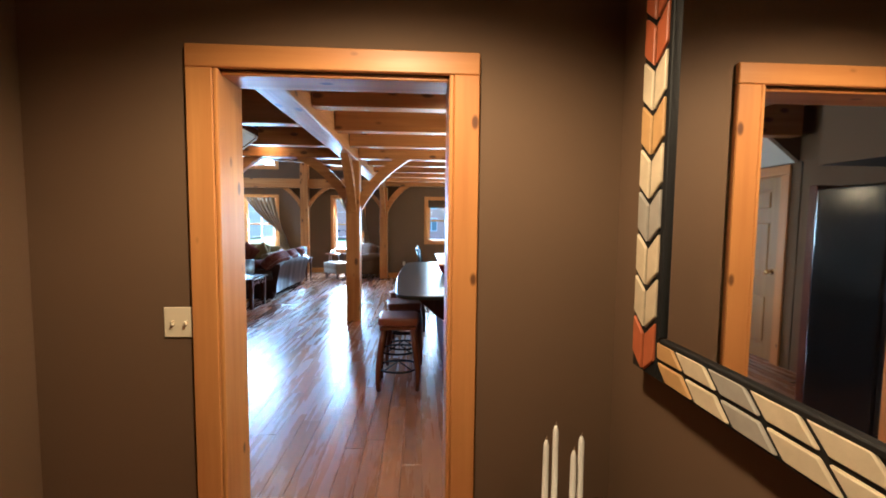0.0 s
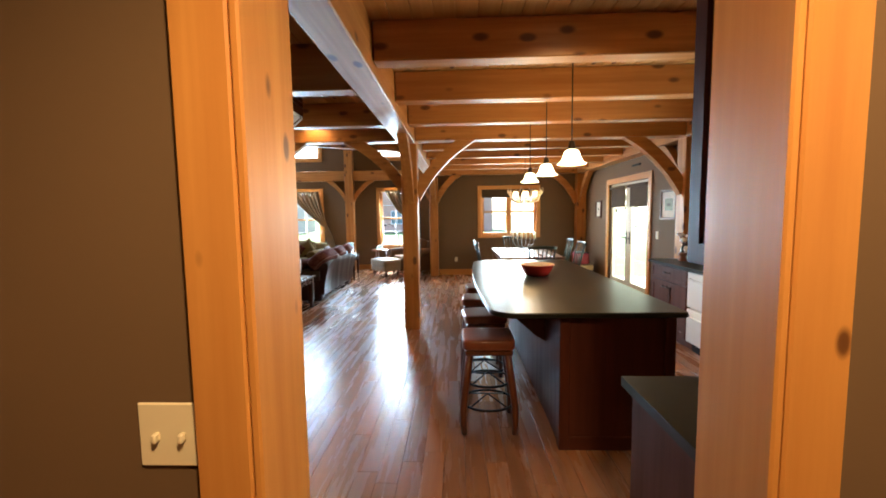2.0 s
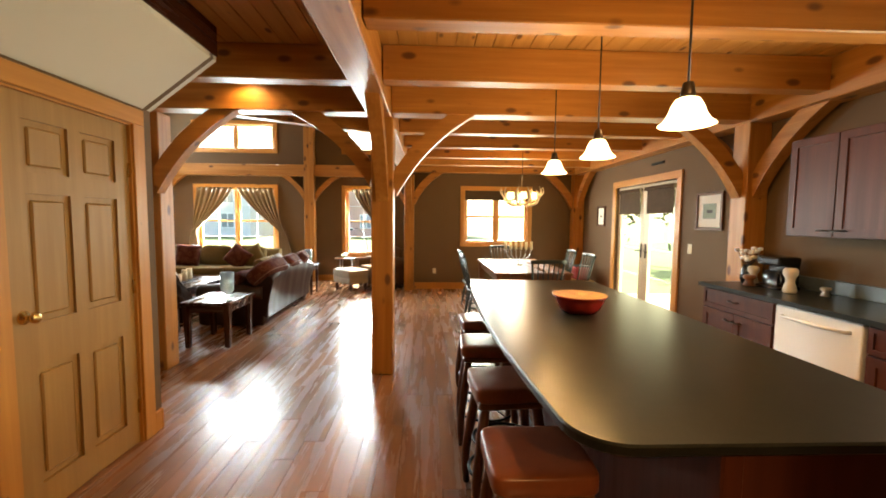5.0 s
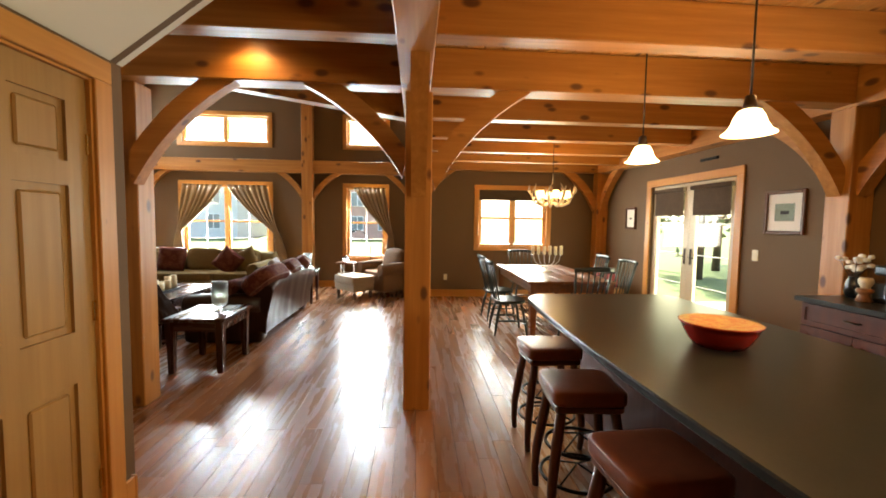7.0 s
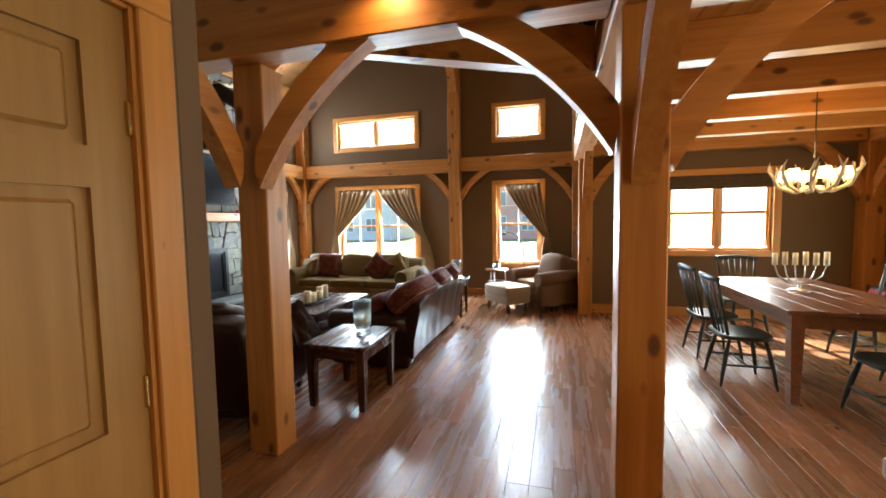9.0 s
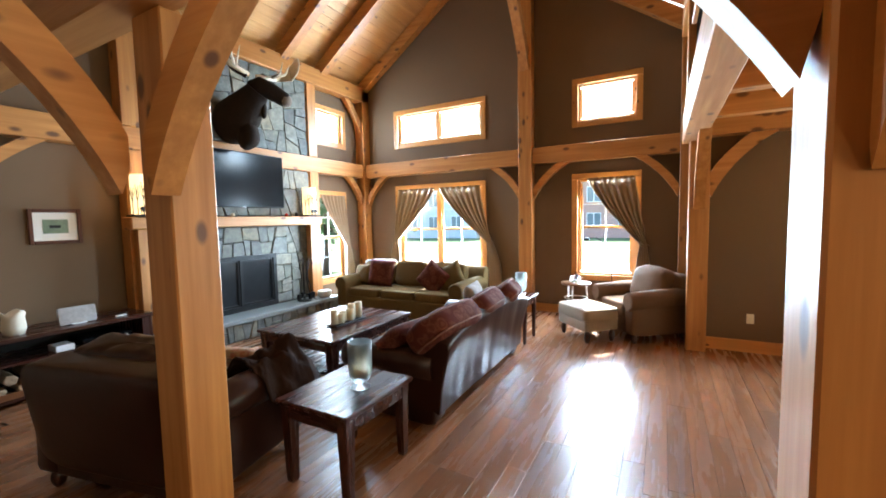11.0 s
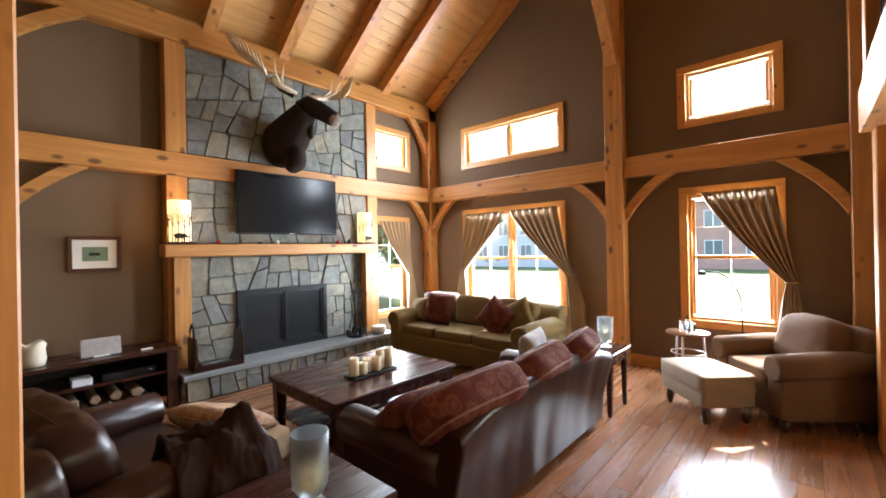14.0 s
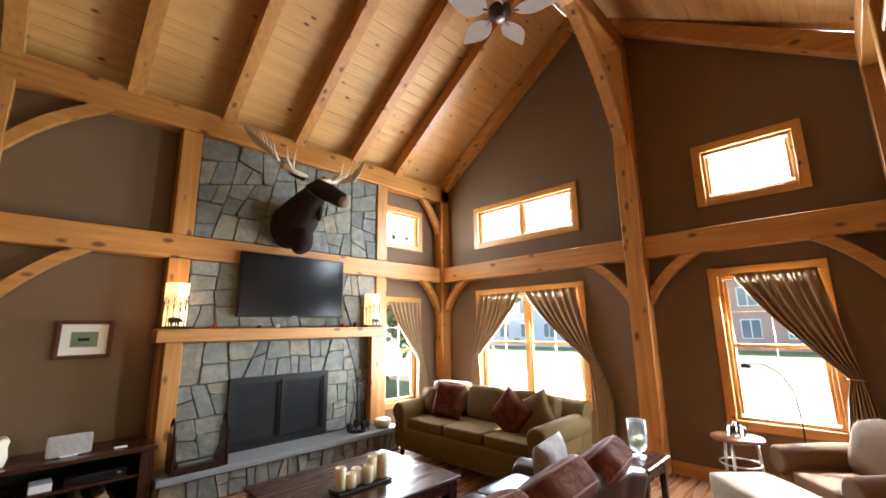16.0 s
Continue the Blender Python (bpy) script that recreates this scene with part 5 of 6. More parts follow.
def flagstones(rect, target, rng):
    todo, done = [[Vector((rect[0], rect[2])), Vector((rect[1], rect[2])), Vector((rect[1], rect[3])), Vector((rect[0], rect[3]))]], []
    while todo:
        poly = todo.pop()
        if area(poly) < target * rng.uniform(0.6, 1.7):
            done.append(poly)
            continue
        xs, ys = [p.x for p in poly], [p.y for p in poly]
        w, h = max(xs) - min(xs), max(ys) - min(ys)
        c = sum(poly, Vector((0, 0))) / len(poly)
        c += Vector((rng.uniform(-0.14, 0.14) * w, rng.uniform(-0.14, 0.14) * h))
        ang = (math.pi / 2 if w > h * 0.95 else 0) + rng.gauss(0, 0.2)
        a, b = cut_poly(poly, c, Vector((math.cos(ang), math.sin(ang))))
        if len(a) < 3 or len(b) < 3:
            done.append(poly)
        else:
            todo += [a, b]
    return done


def stone_wall(parent, rect, face, axis, out, target, rng, gap=0.0026):
    for poly in flagstones(rect, target, rng):
        c = sum(poly, Vector((0, 0))) / len(poly)
        r = area(poly) ** 0.5
        k = max(0.3, 1 - 2 * gap / r)
        k2 = max(0.2, k - 0.016 / max(r, 0.08))
        h = rng.uniform(0.024, 0.044)
        bm = bmesh.new()
        rings = []
        # corners softened by cutting each one twice
        pts = []
        for i, p in enumerate(poly):
            q, s = poly[i - 1], poly[(i + 1) % len(poly)]
            pts += [p + (q - p) * rng.uniform(0.03, 0.13), p + (s - p) * rng.uniform(0.03, 0.13)]
        for kk, hh in ((k, 0.0), (k, h * 0.7), (k2, h)):
            ring = []
            for p in pts:
                v = c + (p - c) * kk
                w = hh if hh == 0 else hh + rng.uniform(-0.006, 0.006)
                ring.append(bm.verts.new((face + out * w, v.x, v.y) if axis == "x" else (v.x, face + out * w, v.y)))
            rings.append(ring)
        m = len(pts)
        for a, b in zip(rings, rings[1:]):
            for i in range(m):
                bm.faces.new((a[i], a[(i + 1) % m], b[(i + 1) % m], b[i]))
        bm.faces.new(rings[-1])
        bmesh.ops.recalc_face_normals(bm, faces=bm.faces)
        part("stone", bm, fieldstone, parent)


rng = random.Random(21)
chim = tagged(thing("chimney", (0, 0, 0), "grey and tan fieldstone chimney breast with deep joints", "chimney"), kind="structure")
F0 = CX - 0.036
for rect, tgt in (((7.76, 10.28, 2.705, 3.935), 0.085), ((7.76, 10.28, 1.68, 2.435), 0.075), ((7.76, 8.29, 0.30, 1.07), 0.055), ((9.49, 10.28, 0.30, 1.07), 0.05), ((7.76, 10.28, 1.07, 1.52), 0.07)):
    stone_wall(chim, rect, F0, "x", 1, tgt, rng)
hearth = thing("hearth", (0, 0, 0), "raised fieldstone hearth with a bluestone slab", "hearth")
HX = -6.27
part("core", cbox(XL + 0.2, HX, 7.60, 10.42, 0.0, 0.24), mortar, hearth)
part("slab", cbox(XL + 0.195, HX + 0.07, 7.56, 10.46, 0.24, 0.30, 0.008), hearth_slab_stone, hearth)
stone_wall(hearth, (7.60, 10.42, 0.005, 0.238), HX, "x", 1, 0.032, rng)
stone_wall(hearth, (XL + 0.2, HX, 0.005, 0.238), 7.60, "y", -1, 0.022, rng)
mant = thing("mantel", (0, 0, 0), "thick honey pine mantel beam on two pine legs", "mantel")
part("beam", cbox(XL + 0.2, -6.42, 7.47, 10.30, 1.53, 1.67, 0.012), pine["y"], mant)
for y0, y1 in ((7.58, 7.745), (10.14, 10.28)):
    part("leg", cbox(XL + 0.192, XL + 0.30, y0, y1, 0.301, 1.529, 0.006), pine["z"], mant)
fp = thing("fireplace_doors", (F0, 8.89, 0.30), "black framed sooty glass fireplace doors, closed", "fireplace")
part("frame", holed("x", 0.02, 0.075, -0.62, 0.62, 0.0, 0.80, [(-0.56, -0.012, 0.07, 0.74), (0.012, 0.56, 0.07, 0.74)]), iron, fp)
for y0, y1 in ((-0.56, -0.012), (0.012, 0.56)):
    d = part("door", cbox(0.035, 0.045, y0, y1, 0.07, 0.74), soot_glass, fp, "sooty dark glass door")
    part("door_rim", holed("x", 0.045, 0.062, y0 + 0.004, y1 - 0.004, 0.074, 0.736, [(y0 + 0.03, y1 - 0.03, 0.10, 0.71)]), iron, d)
part("firebox", holed("x", -0.10, 0.018, -0.61, 0.61, 0.0, 0.78, []), black_matt, fp)

tv = thing("television", (-6.58, 8.96, 1.80), "large flat black television on the stone chimney", "television")
part("body", cbox(-0.05, 0.0, -0.70, 0.70, 0, 0.79, 0.01), black_matt, tv)
part("screen", cbox(0.0005, 0.004, -0.685, 0.685, 0.02, 0.775), screen_glass, tv)
part("wall_bracket", cbox(-0.10, -0.051, -0.2, 0.2, 0.2, 0.6), black_matt, tv)
part("badge", cbox(0.0005, 0.003, -0.03, 0.03, 0.006, 0.014), steel, tv)
for y in (7.63, 10.10):
    sc = thing("wall_sconce", (-6.50, y, 1.672), "lit mica lantern with iron tree silhouettes on the mantel", "sconce", "mantel sconces")
    part("base", cbox(-0.10, 0.11, -0.13, 0.13, 0, 0.02, 0.004), iron, sc)
    part("back_plate", cbox(-0.125, -0.112, -0.06, 0.06, 0.02, 0.44, 0.004), iron, sc)
    s = part("shade", clathe([(0.108, 0.03), (0.108, 0.47), (0.102, 0.47), (0.102, 0.03)], seg=28), mica_glow, sc, "glowing amber mica shade")
    s.visible_shadow = False
    for k in range(6):
        a = -1.35 + k * 0.5
        h = 0.27 + 0.05 * ((k * 7) % 3) / 2
        def on_shade(da, z):
            return (0.114 * math.cos(a + da), 0.114 * math.sin(a + da), z)
        tr = part("iron_tree", ctube([on_shade(0, 0.02), on_shade(0.03, h * 0.5), on_shade(-0.02, h)], [0.006, 0.004, 0.003], 6), iron, sc)
        for da, z0, z1 in ((0.22, 0.55, 1.0), (-0.24, 0.62, 1.08), (0.14, 0.8, 1.15), (-0.12, 0.85, 1.2)):
            part("branch", ctube([on_shade(0, h * z0), on_shade(da * 0.6, h * (z0 + z1) / 2), on_shade(da, h * z1)], 0.0032, 5), iron, tr)
    bm = csoft((0.118, -0.03, 0.085), (0.006, 0.055, 0.028), 0.7, nu=14, nv=8)
    for lx in (-0.07, -0.05, -0.01, 0.01):
        tube(bm, [(0.118, lx, 0.08), (0.118, lx, 0.02)], 0.006, 6)
    tube(bm, [(0.118, 0.015, 0.09), (0.118, 0.05, 0.07)], [0.02, 0.010], 8)
    part("animal_cutout", bm, iron, sc)
for y, h, m in ((8.02, 0.05, red_glaze), (8.50, 0.03, black_matt), (8.72, 0.05, wax), (9.62, 0.05, red_glaze), (9.82, 0.07, iron)):
    k = thing("mantel_ornament", (-6.50, y, 1.672), "tiny ornament standing on the pine mantel", "ornament")
    part("body", clathe([(0.02, 0), (0.028, h * 0.4), (0.02, h * 0.8), (0.0, h)], seg=14), m, k)

# mounted moose head, one plain mesh
bm = bmesh.new()
MY = 8.90
neck = [(-6.64, MY - 0.05, 2.98), (-6.52, MY - 0.06, 2.98), (-6.36, MY - 0.03, 3.10), (-6.25, MY + 0.02, 3.25), (-6.17, MY + 0.06, 3.35)]
tube(bm, neck, [0.29, 0.31, 0.27, 0.20, 0.16], 20, 0.85)
head = [(-6.26, MY + 0.0, 3.40), (-6.16, MY + 0.08, 3.42), (-6.06, MY + 0.19, 3.37), (-6.00, MY + 0.28, 3.31), (-5.96, MY + 0.34, 3.27), (-5.94, MY + 0.37, 3.25)]
tube(bm, head, [0.09, 0.135, 0.115, 0.105, 0.10, 0.05], 18, 0.8)
soft(bm, (-6.30, MY - 0.04, 2.78), (0.16, 0.13, 0.20), 0.9, lumps=0.3, nu=16, nv=10)
soft(bm, (-6.12, MY + 0.10, 3.12), (0.04, 0.04, 0.13), 0.9, lumps=0.2, nu=12, nv=8)
for s in (-1, 1):
    tube(bm, [(-6.20, MY + 0.02 + s * 0.10, 3.52), (-6.24, MY + s * 0.22, 3.60), (-6.28, MY + s * 0.30, 3.64)], [0.03, 0.055, 0.012], 10, 0.5)
for v in bm.verts:
    v.co += v.co.normalized() * 0.012 * noise.noise(v.co * 22)
moose = tagged(link("moose_head", bm, moose_fur), "dark brown mounted moose head on the stone chimney", "mounted head")
bm = bmesh.new()
soft(bm, (-5.97, MY + 0.335, 3.265), (0.085, 0.09, 0.085), 0.9, lumps=0.15, nu=16, nv=10)
mz = link("muzzle", bm, muzzle_fur)
mz.parent = moose
for s in (-1, 1):
    tines = []
    bm = bmesh.new()
    def mp(u, w, z):
        return (-6.22 + 0.05 * u + w, MY + 0.02 + s * u * 1.25, 3.56 + z * 1.2)
    tube(bm, [mp(0.05, 0, 0), mp(0.18, 0.02, 0.02), mp(0.32, 0.02, 0.06)], [0.035, 0.030, 0.05], 10)
    n = 9
    palm = []
    for i in range(n):
        t = i / (n - 1)
        palm.append((mp(0.28 + 0.22 * t, 0.05 - 0.10 * t, 0.02 + 0.20 * t), mp(0.42 + 0.14 * t, 0.16 - 0.26 * t, 0.06 + 0.20 * t)))
    vs = [(bm.verts.new(a), bm.verts.new(b)) for a, b in palm]
    va = [(bm.verts.new((a[0], a[1], a[2] - 0.025)), bm.verts.new((b[0], b[1], b[2] - 0.025))) for a, b in palm]
    for i in range(n - 1):
        bm.faces.new((vs[i][0], vs[i][1], vs[i + 1][1], vs[i + 1][0]))
        bm.faces.new((va[i][0], va[i + 1][0], va[i + 1][1], va[i][1]))
        bm.faces.new((vs[i][1], va[i][1], va[i + 1][1], vs[i + 1][1]))
        bm.faces.new((vs[i][0], vs[i + 1][0], va[i + 1][0], va[i][0]))
    for i in range(n):
        b = Vector(palm[i][1])
        t = i / (n - 1)
        l2 = 0.32 - 0.16 * abs(t - 0.6)
        d = Vector((0.06 - 0.10 * t, s * (0.10 + 0.08 * t), 0.20 + 0.05 * t)).normalized()
        tines.append(ctube([b - d * 0.03, b + d * l2 * 0.5 + Vector((0, s * 0.015, -0.01)), b + d * l2], [0.020, 0.015, 0.003], 6))
    for i in range(2):
        b = Vector(mp(0.22, 0.04, 0.03))
        tines.append(ctube([b, b + Vector((0.12, s * (0.05 + 0.08 * i), 0.06)), b + Vector((0.18, s * (0.05 + 0.12 * i), 0.20))], [0.02, 0.015, 0.003], 6))
    an = link("antler", bm, antler_bone)
    an.parent = moose
    for t_mesh in tines:
        part("tine", t_mesh, antler_bone, an)

# hearth things
bag = thing("log_carrier", (-6.36, 7.93, 0.301), "black leather log carrier with two tall handles on the hearth", "log carrier")
bm = bmesh.new()
outl = []
prof = [(-0.24, 0.34), (-0.23, 0.14), (-0.18, 0.02), (0.0, 0.0), (0.18, 0.02), (0.23, 0.14), (0.24, 0.34)]
prism(bm, prof + [(u * 0.94, v + 0.015) for u, v in prof[::-1]], "x", -0.11, 0.11)
part("sling", bm, leather_dark, bag)
part("front_rail", cbox(0.09, 0.112, -0.226, 0.226, 0.0, 0.06, 0.006), leather_dark, bag)
for u in (-0.24, 0.24):
    part("end_panel", cbox(-0.115, 0.115, u - 0.014, u + 0.014, 0.0, 0.36, 0.008), leather_dark, bag)
    part("handle", ctube([(-0.08, u, 0.32), (-0.06, u, 0.44), (0.0, u, 0.50), (0.06, u, 0.44), (0.08, u, 0.32)], 0.011, 8), black_matt, bag)
ft = thing("fire_tools", (-6.42, 9.84, 0.301), "black wrought iron fire tool set on the hearth", "fire tools")
part("base", clathe([(0.12, 0), (0.12, 0.012), (0.03, 0.02), (0.0, 0.02)], seg=20), iron, ft)
part("pole", ctube([(0, 0, 0.015), (0, 0, 0.70)], 0.009, 8), iron, ft)
for dx, dy in ((0.07, 0.03), (-0.06, 0.03), (0.03, 0.11), (0.03, -0.11)):
    tl = part("tool", ctube([(dx * 1.3, dy * 1.3, 0.07), (dx * 0.5, dy * 0.5, 0.40), (dx * 0.9, dy * 0.9, 0.62)], 0.006, 8), iron, ft)
    curl = [(dx * 0.9, dy * 0.9 + 0.035 * math.sin(a) * (1 - a / 9), 0.655 - 0.035 * math.cos(a) * (1 - a / 9)) for a in [0.35 * k for k in range(16)]]
    part("scroll", ctube(curl, 0.005, 6), iron, tl)
    part("tool_head", cbox(dx * 1.3 - 0.025, dx * 1.3 + 0.025, dy * 1.3 - 0.03, dy * 1.3 + 0.03, 0.03, 0.13, 0.01), iron, tl)
for sx, sy in ((1, 1), (1, -1), (-1, 0)):
    part("foot", ctube([(0, 0, 0.12), (sx * 0.07, sy * 0.08, 0.07), (sx * 0.12, sy * 0.13, 0.006)], 0.006, 6), iron, ft)
wb = thing("stoneware_bowl", (-6.36, 10.22, 0.301), "round white candle bowl on the hearth", "bowl")
part("body", clathe([(0.09, 0), (0.115, 0.03), (0.115, 0.10), (0.10, 0.11), (0.0, 0.105)], seg=24), basket_mat, wb)

mc = thing("media_cabinet", (-6.55, 6.82, 0), "dark open media cabinet with firewood on its lower shelf", "cabinet")
part("top", cbox(-0.27, 0.30, -0.62, 0.74, 0.575, 0.61, 0.006), espresso["y"], mc)
for y0, y1 in ((-0.60, -0.54), (0.62, 0.72)):
    part("side", cbox(-0.26, 0.27, y0, y1, 0, 0.574, 0.004), espresso["z"], mc)
part("shelf", cbox(-0.26, 0.26, -0.54, 0.62, 0.36, 0.385, 0.003), espresso["y"], mc)
part("bottom", cbox(-0.26, 0.26, -0.54, 0.62, 0.04, 0.07, 0.003), espresso["y"], mc)
part("lower_rail", cbox(0.24, 0.26, -0.54, 0.62, 0.071, 0.13, 0.003), rustic, mc)
part("back", cbox(-0.27, -0.262, -0.60, 0.72, 0.0, 0.574), black_matt, mc)
random.seed(8)
for i in range(13):
    y = 6.36 + (i % 7) * 0.155 + (0.07 if i >= 7 else 0)
    z = 0.071 + 0.055 + (0.095 if i >= 7 else 0)
    lg = thing("firewood_log", (-6.55, y, z), "split firewood log in the media cabinet", "log", "firewood in the cabinet")
    n, r = random.choice((4, 5, 6)), random.uniform(0.045, 0.058)
    a0 = random.uniform(0, 6)
    bm = cprism([(r * math.cos(a0 + 6.283 * k / n) * random.uniform(0.85, 1.1), r * math.sin(a0 + 6.283 * k / n) * 0.9) for k in range(n)], "x", -0.2, random.uniform(0.16, 0.22), 0.008)
    part("wood", bm, log_wood, lg)
av = thing("av_receiver", (-6.50, 7.15, 0.387), "flat black media box on the cabinet shelf", "media box")
part("case", cbox(-0.18, 0.18, -0.21, 0.21, 0.0, 0.07, 0.004), black_gloss, av)
part("dial", clathe([(0.015, 0), (0.015, 0.012), (0, 0.012)], (0.185, 0.15, 0.035), 14), steel, av)
rbx = thing("white_box", (-6.42, 6.80, 0.387), "small white box on the cabinet shelf", "box")
part("case", cbox(-0.08, 0.10, -0.07, 0.07, 0.0, 0.06, 0.004), white_enamel, rbx)
dk = thing("speaker_dock", (-6.44, 6.95, 0.612), "flat silver speaker dock leaning on the cabinet", "speaker")
part("panel", csoft((0, 0, 0.085), (0.015, 0.15, 0.085), 0.15, pose(0, 0, 0, 0, -12, 0).to_3x3(), 0), grey_pattern, dk)
part("foot", cbox(-0.04, 0.05, -0.06, 0.06, 0, 0.012, 0.004), white_enamel, dk)
ow = thing("birch_vase", (-6.45, 6.50, 0.612), "cream carved birch vase on the media cabinet", "vase")
bm = bmesh.new()
lathe(bm, [(0.07, 0), (0.085, 0.06), (0.075, 0.15), (0.085, 0.20), (0.075, 0.20), (0.065, 0.14), (0.0, 0.05)], seg=20)
for v in bm.verts:
    v.co.z += 0.25 * max(0, v.co.z - 0.12) * math.sin(3 * math.atan2(v.co.y, v.co.x))
part("body", bm, basket_mat, ow)
rm = thing("remote_control", (-6.40, 7.30, 0.612), "small white remote control on the cabinet top", "remote control")
part("body", cbox(-0.02, 0.02, -0.05, 0.05, 0, 0.012, 0.004), white_enamel, rm)

# ---- living room: seating ----


def bun_foot(parent, x, y, h=0.10, r=0.035, mat=None):
    part("foot", clathe([(r * 0.5, 0), (r * 0.8, h * 0.15), (r, h * 0.45), (r * 0.9, h * 0.7), (r * 0.6, h * 0.85), (r * 0.9, h)], (x, y, 0), 14), mat or espresso["z"], parent)


def sofa(name, at, rz, length, depth, mat, label, seats=3, back_h=0.80, curve=0.05, arm_r=0.12, arm_z=0.57):
    """A rolled-arm sofa; local +y is the way it faces, x its length, back outer face at y = -depth/2."""
    s = thing(name, at, label, "sofa", rz=rz)
    L, D = length / 2, depth / 2
    part("base", csoft((0, 0.02, 0.24), (L - 0.06, D - 0.04, 0.135), 0.12, lumps=0.015), mat, s)
    # back with gently bowed top edge and vertical creases
    bm = bmesh.new()
    nx, prof = 48, [(-D, 0.12), (-D - 0.01, 0.3), (-D - 0.05, 0.55), (-D - 0.09, 0.72), (-D - 0.08, 0.78), (-D - 0.02, 0.80), (-D + 0.08, 0.76), (-D + 0.15, 0.60), (-D + 0.18, 0.40), (-D + 0.18, 0.2)]
    rows = []
    for i in range(nx + 1):
        u = i / nx * 2 - 1
        top = back_h / 0.80 * (1 - curve * abs(u) ** 3)
        row = []
        for k, (y, z) in enumerate(prof):
            crease = 0.012 * noise.noise(Vector((u * 5, z * 1.4, L))) + 0.0028 * noise.noise(Vector((u * 22, z * 1.2, 3)))
            row.append(bm.verts.new((u * (L - 0.02), y + (crease if k < 5 else crease * 0.4), z * (top if z > 0.3 else 1))))
        rows.append(row)
    m = len(prof)
    for a, b in zip(rows, rows[1:]):
        for k in range(m - 1):
            f = bm.faces.new((a[k], b[k], b[k + 1], a[k + 1]))
            f.smooth = True
    bm.faces.new(rows[0])
    bm.faces.new(rows[-1][::-1])
    bmesh.ops.recalc_face_normals(bm, faces=bm.faces)
    part("backrest", bm, mat, s)
    for sx in (-1, 1):
        x = sx * (L - arm_r)
        part("arm", csoft((x, 0.02, arm_z - 0.21), (arm_r * 0.8, D - 0.02, 0.24), 0.16, lumps=0.02, seed=sx + 3), mat, s)
        bm = ctube([(x + sx * 0.02, -D + 0.05, arm_z), (x + sx * 0.02, 0, arm_z), (x + sx * 0.02, D - 0.02, arm_z - 0.01), (x + sx * 0.02, D + 0.005, arm_z - 0.01)], [arm_r, arm_r, arm_r, arm_r * 0.85], 18)
        part("arm_roll", bm, mat, s)
    w = (length - 4 * arm_r + 0.06) / seats
    for i in range(seats):
        x = (i - (seats - 1) / 2) * w
        part("seat_cushion", csoft((x, 0.09, 0.425), (w / 2 - 0.004, D - 0.14, 0.075), 0.2, lumps=0.03, seed=i), mat, s)
    for sx in (-1, 1):
        for sy in (-1, 1):
            bun_foot(s, sx * (L - 0.09), sy * (D - 0.09), 0.11)
    return s


SA = (-3.21, 8.72)
sofa("sofa", (SA[0], SA[1], 0), 90, 2.02, 0.92, leather_dark, "long dark brown leather sofa with rolled arms", back_h=0.80, curve=0.15, arm_z=0.46)


def cushion(at, w, h, d, rx, ry, rz, mat, label, seed):
    c = thing("cushion", at, label, "cushion", "scatter cushions")
    c.matrix_basis = pose(*at, rx, ry, rz)
    part("cover", pillow(bmesh.new(), (0, 0, 0), w, h, d, None, seed), mat, c)
    n = 28
    path = []
    for k in range(n + 1):
        a = 2 * math.pi * k / n
        sp = lambda v: math.copysign(abs(v) ** 0.32, v)
        path.append((sp(math.cos(a)) * w * 0.478, 0, sp(math.sin(a)) * h * 0.478))
    part("piping", ctube(path, 0.006, 6), mat, c)
    return c


# back cushions of the leather sofa and loose ones
for i, (y, hl, tilt, turn) in enumerate(((8.02, 0.38, 50, -3), (8.72, 0.32, 48, 4), (9.32, 0.28, 46, 10))):
    c = thing("back_cushion", (-2.83, y, 0.725), "plump burgundy damask box cushion slumped over the sofa back", "cushion", "back cushions")
    R = pose(0, 0, 0, 0, tilt, turn).to_3x3()
    part("cover", csoft((0, 0, 0), (0.12, hl, 0.20), 0.55, R, 0.10, nu=40, nv=24, seed=i), damask_red, c)
    for px in (-0.075, 0.075):
        path = [R @ Vector((px, hl * 0.94 * math.copysign(abs(math.cos(a)) ** 0.55, math.cos(a)), 0.190 * math.copysign(abs(math.sin(a)) ** 0.55, math.sin(a)))) for a in [2 * math.pi * k / 40 for k in range(41)]]
        part("piping", ctube(path, 0.007, 6), damask_trim, c)
cushion((-3.22, 8.02, 0.58), 0.62, 0.44, 0.19, 52, 0, 82, damask_red, "burgundy damask cushion lying against the sofa arm", 4)
cushion((-3.16, 9.30, 0.66), 0.46, 0.40, 0.16, -6, 0, 100, grey_pattern, "grey patterned cushion on the leather sofa", 5)

sofa("sofa", (-4.88, 10.62, 0), 180, 2.30, 0.95, chenille, "olive chenille sofa with rolled arms under the window", back_h=0.84, curve=0.03)
for i in range(3):
    c = thing("back_cushion", (-5.62 + i * 0.66, 10.86, 0.68), "olive chenille back cushion on the sofa", "cushion", "back cushions")
    part("cover", csoft((0, 0, 0), (0.32, 0.11, 0.21), 0.4, pose(0, 0, 0, -12, 0, 0).to_3x3(), 0.04, seed=i + 9), chenille, c)
cushion((-5.42, 10.58, 0.71), 0.46, 0.44, 0.17, -16, 4, 8, damask_red, "burgundy damask cushion on the olive sofa", 1)
cushion((-5.82, 10.62, 0.66), 0.40, 0.36, 0.15, -16, -6, -14, chenille, "olive cushion in the sofa corner", 2)
cushion((-4.42, 10.56, 0.68), 0.44, 0.42, 0.16, -18, 34, -8, damask_red, "burgundy damask cushion tilted on its corner", 3)
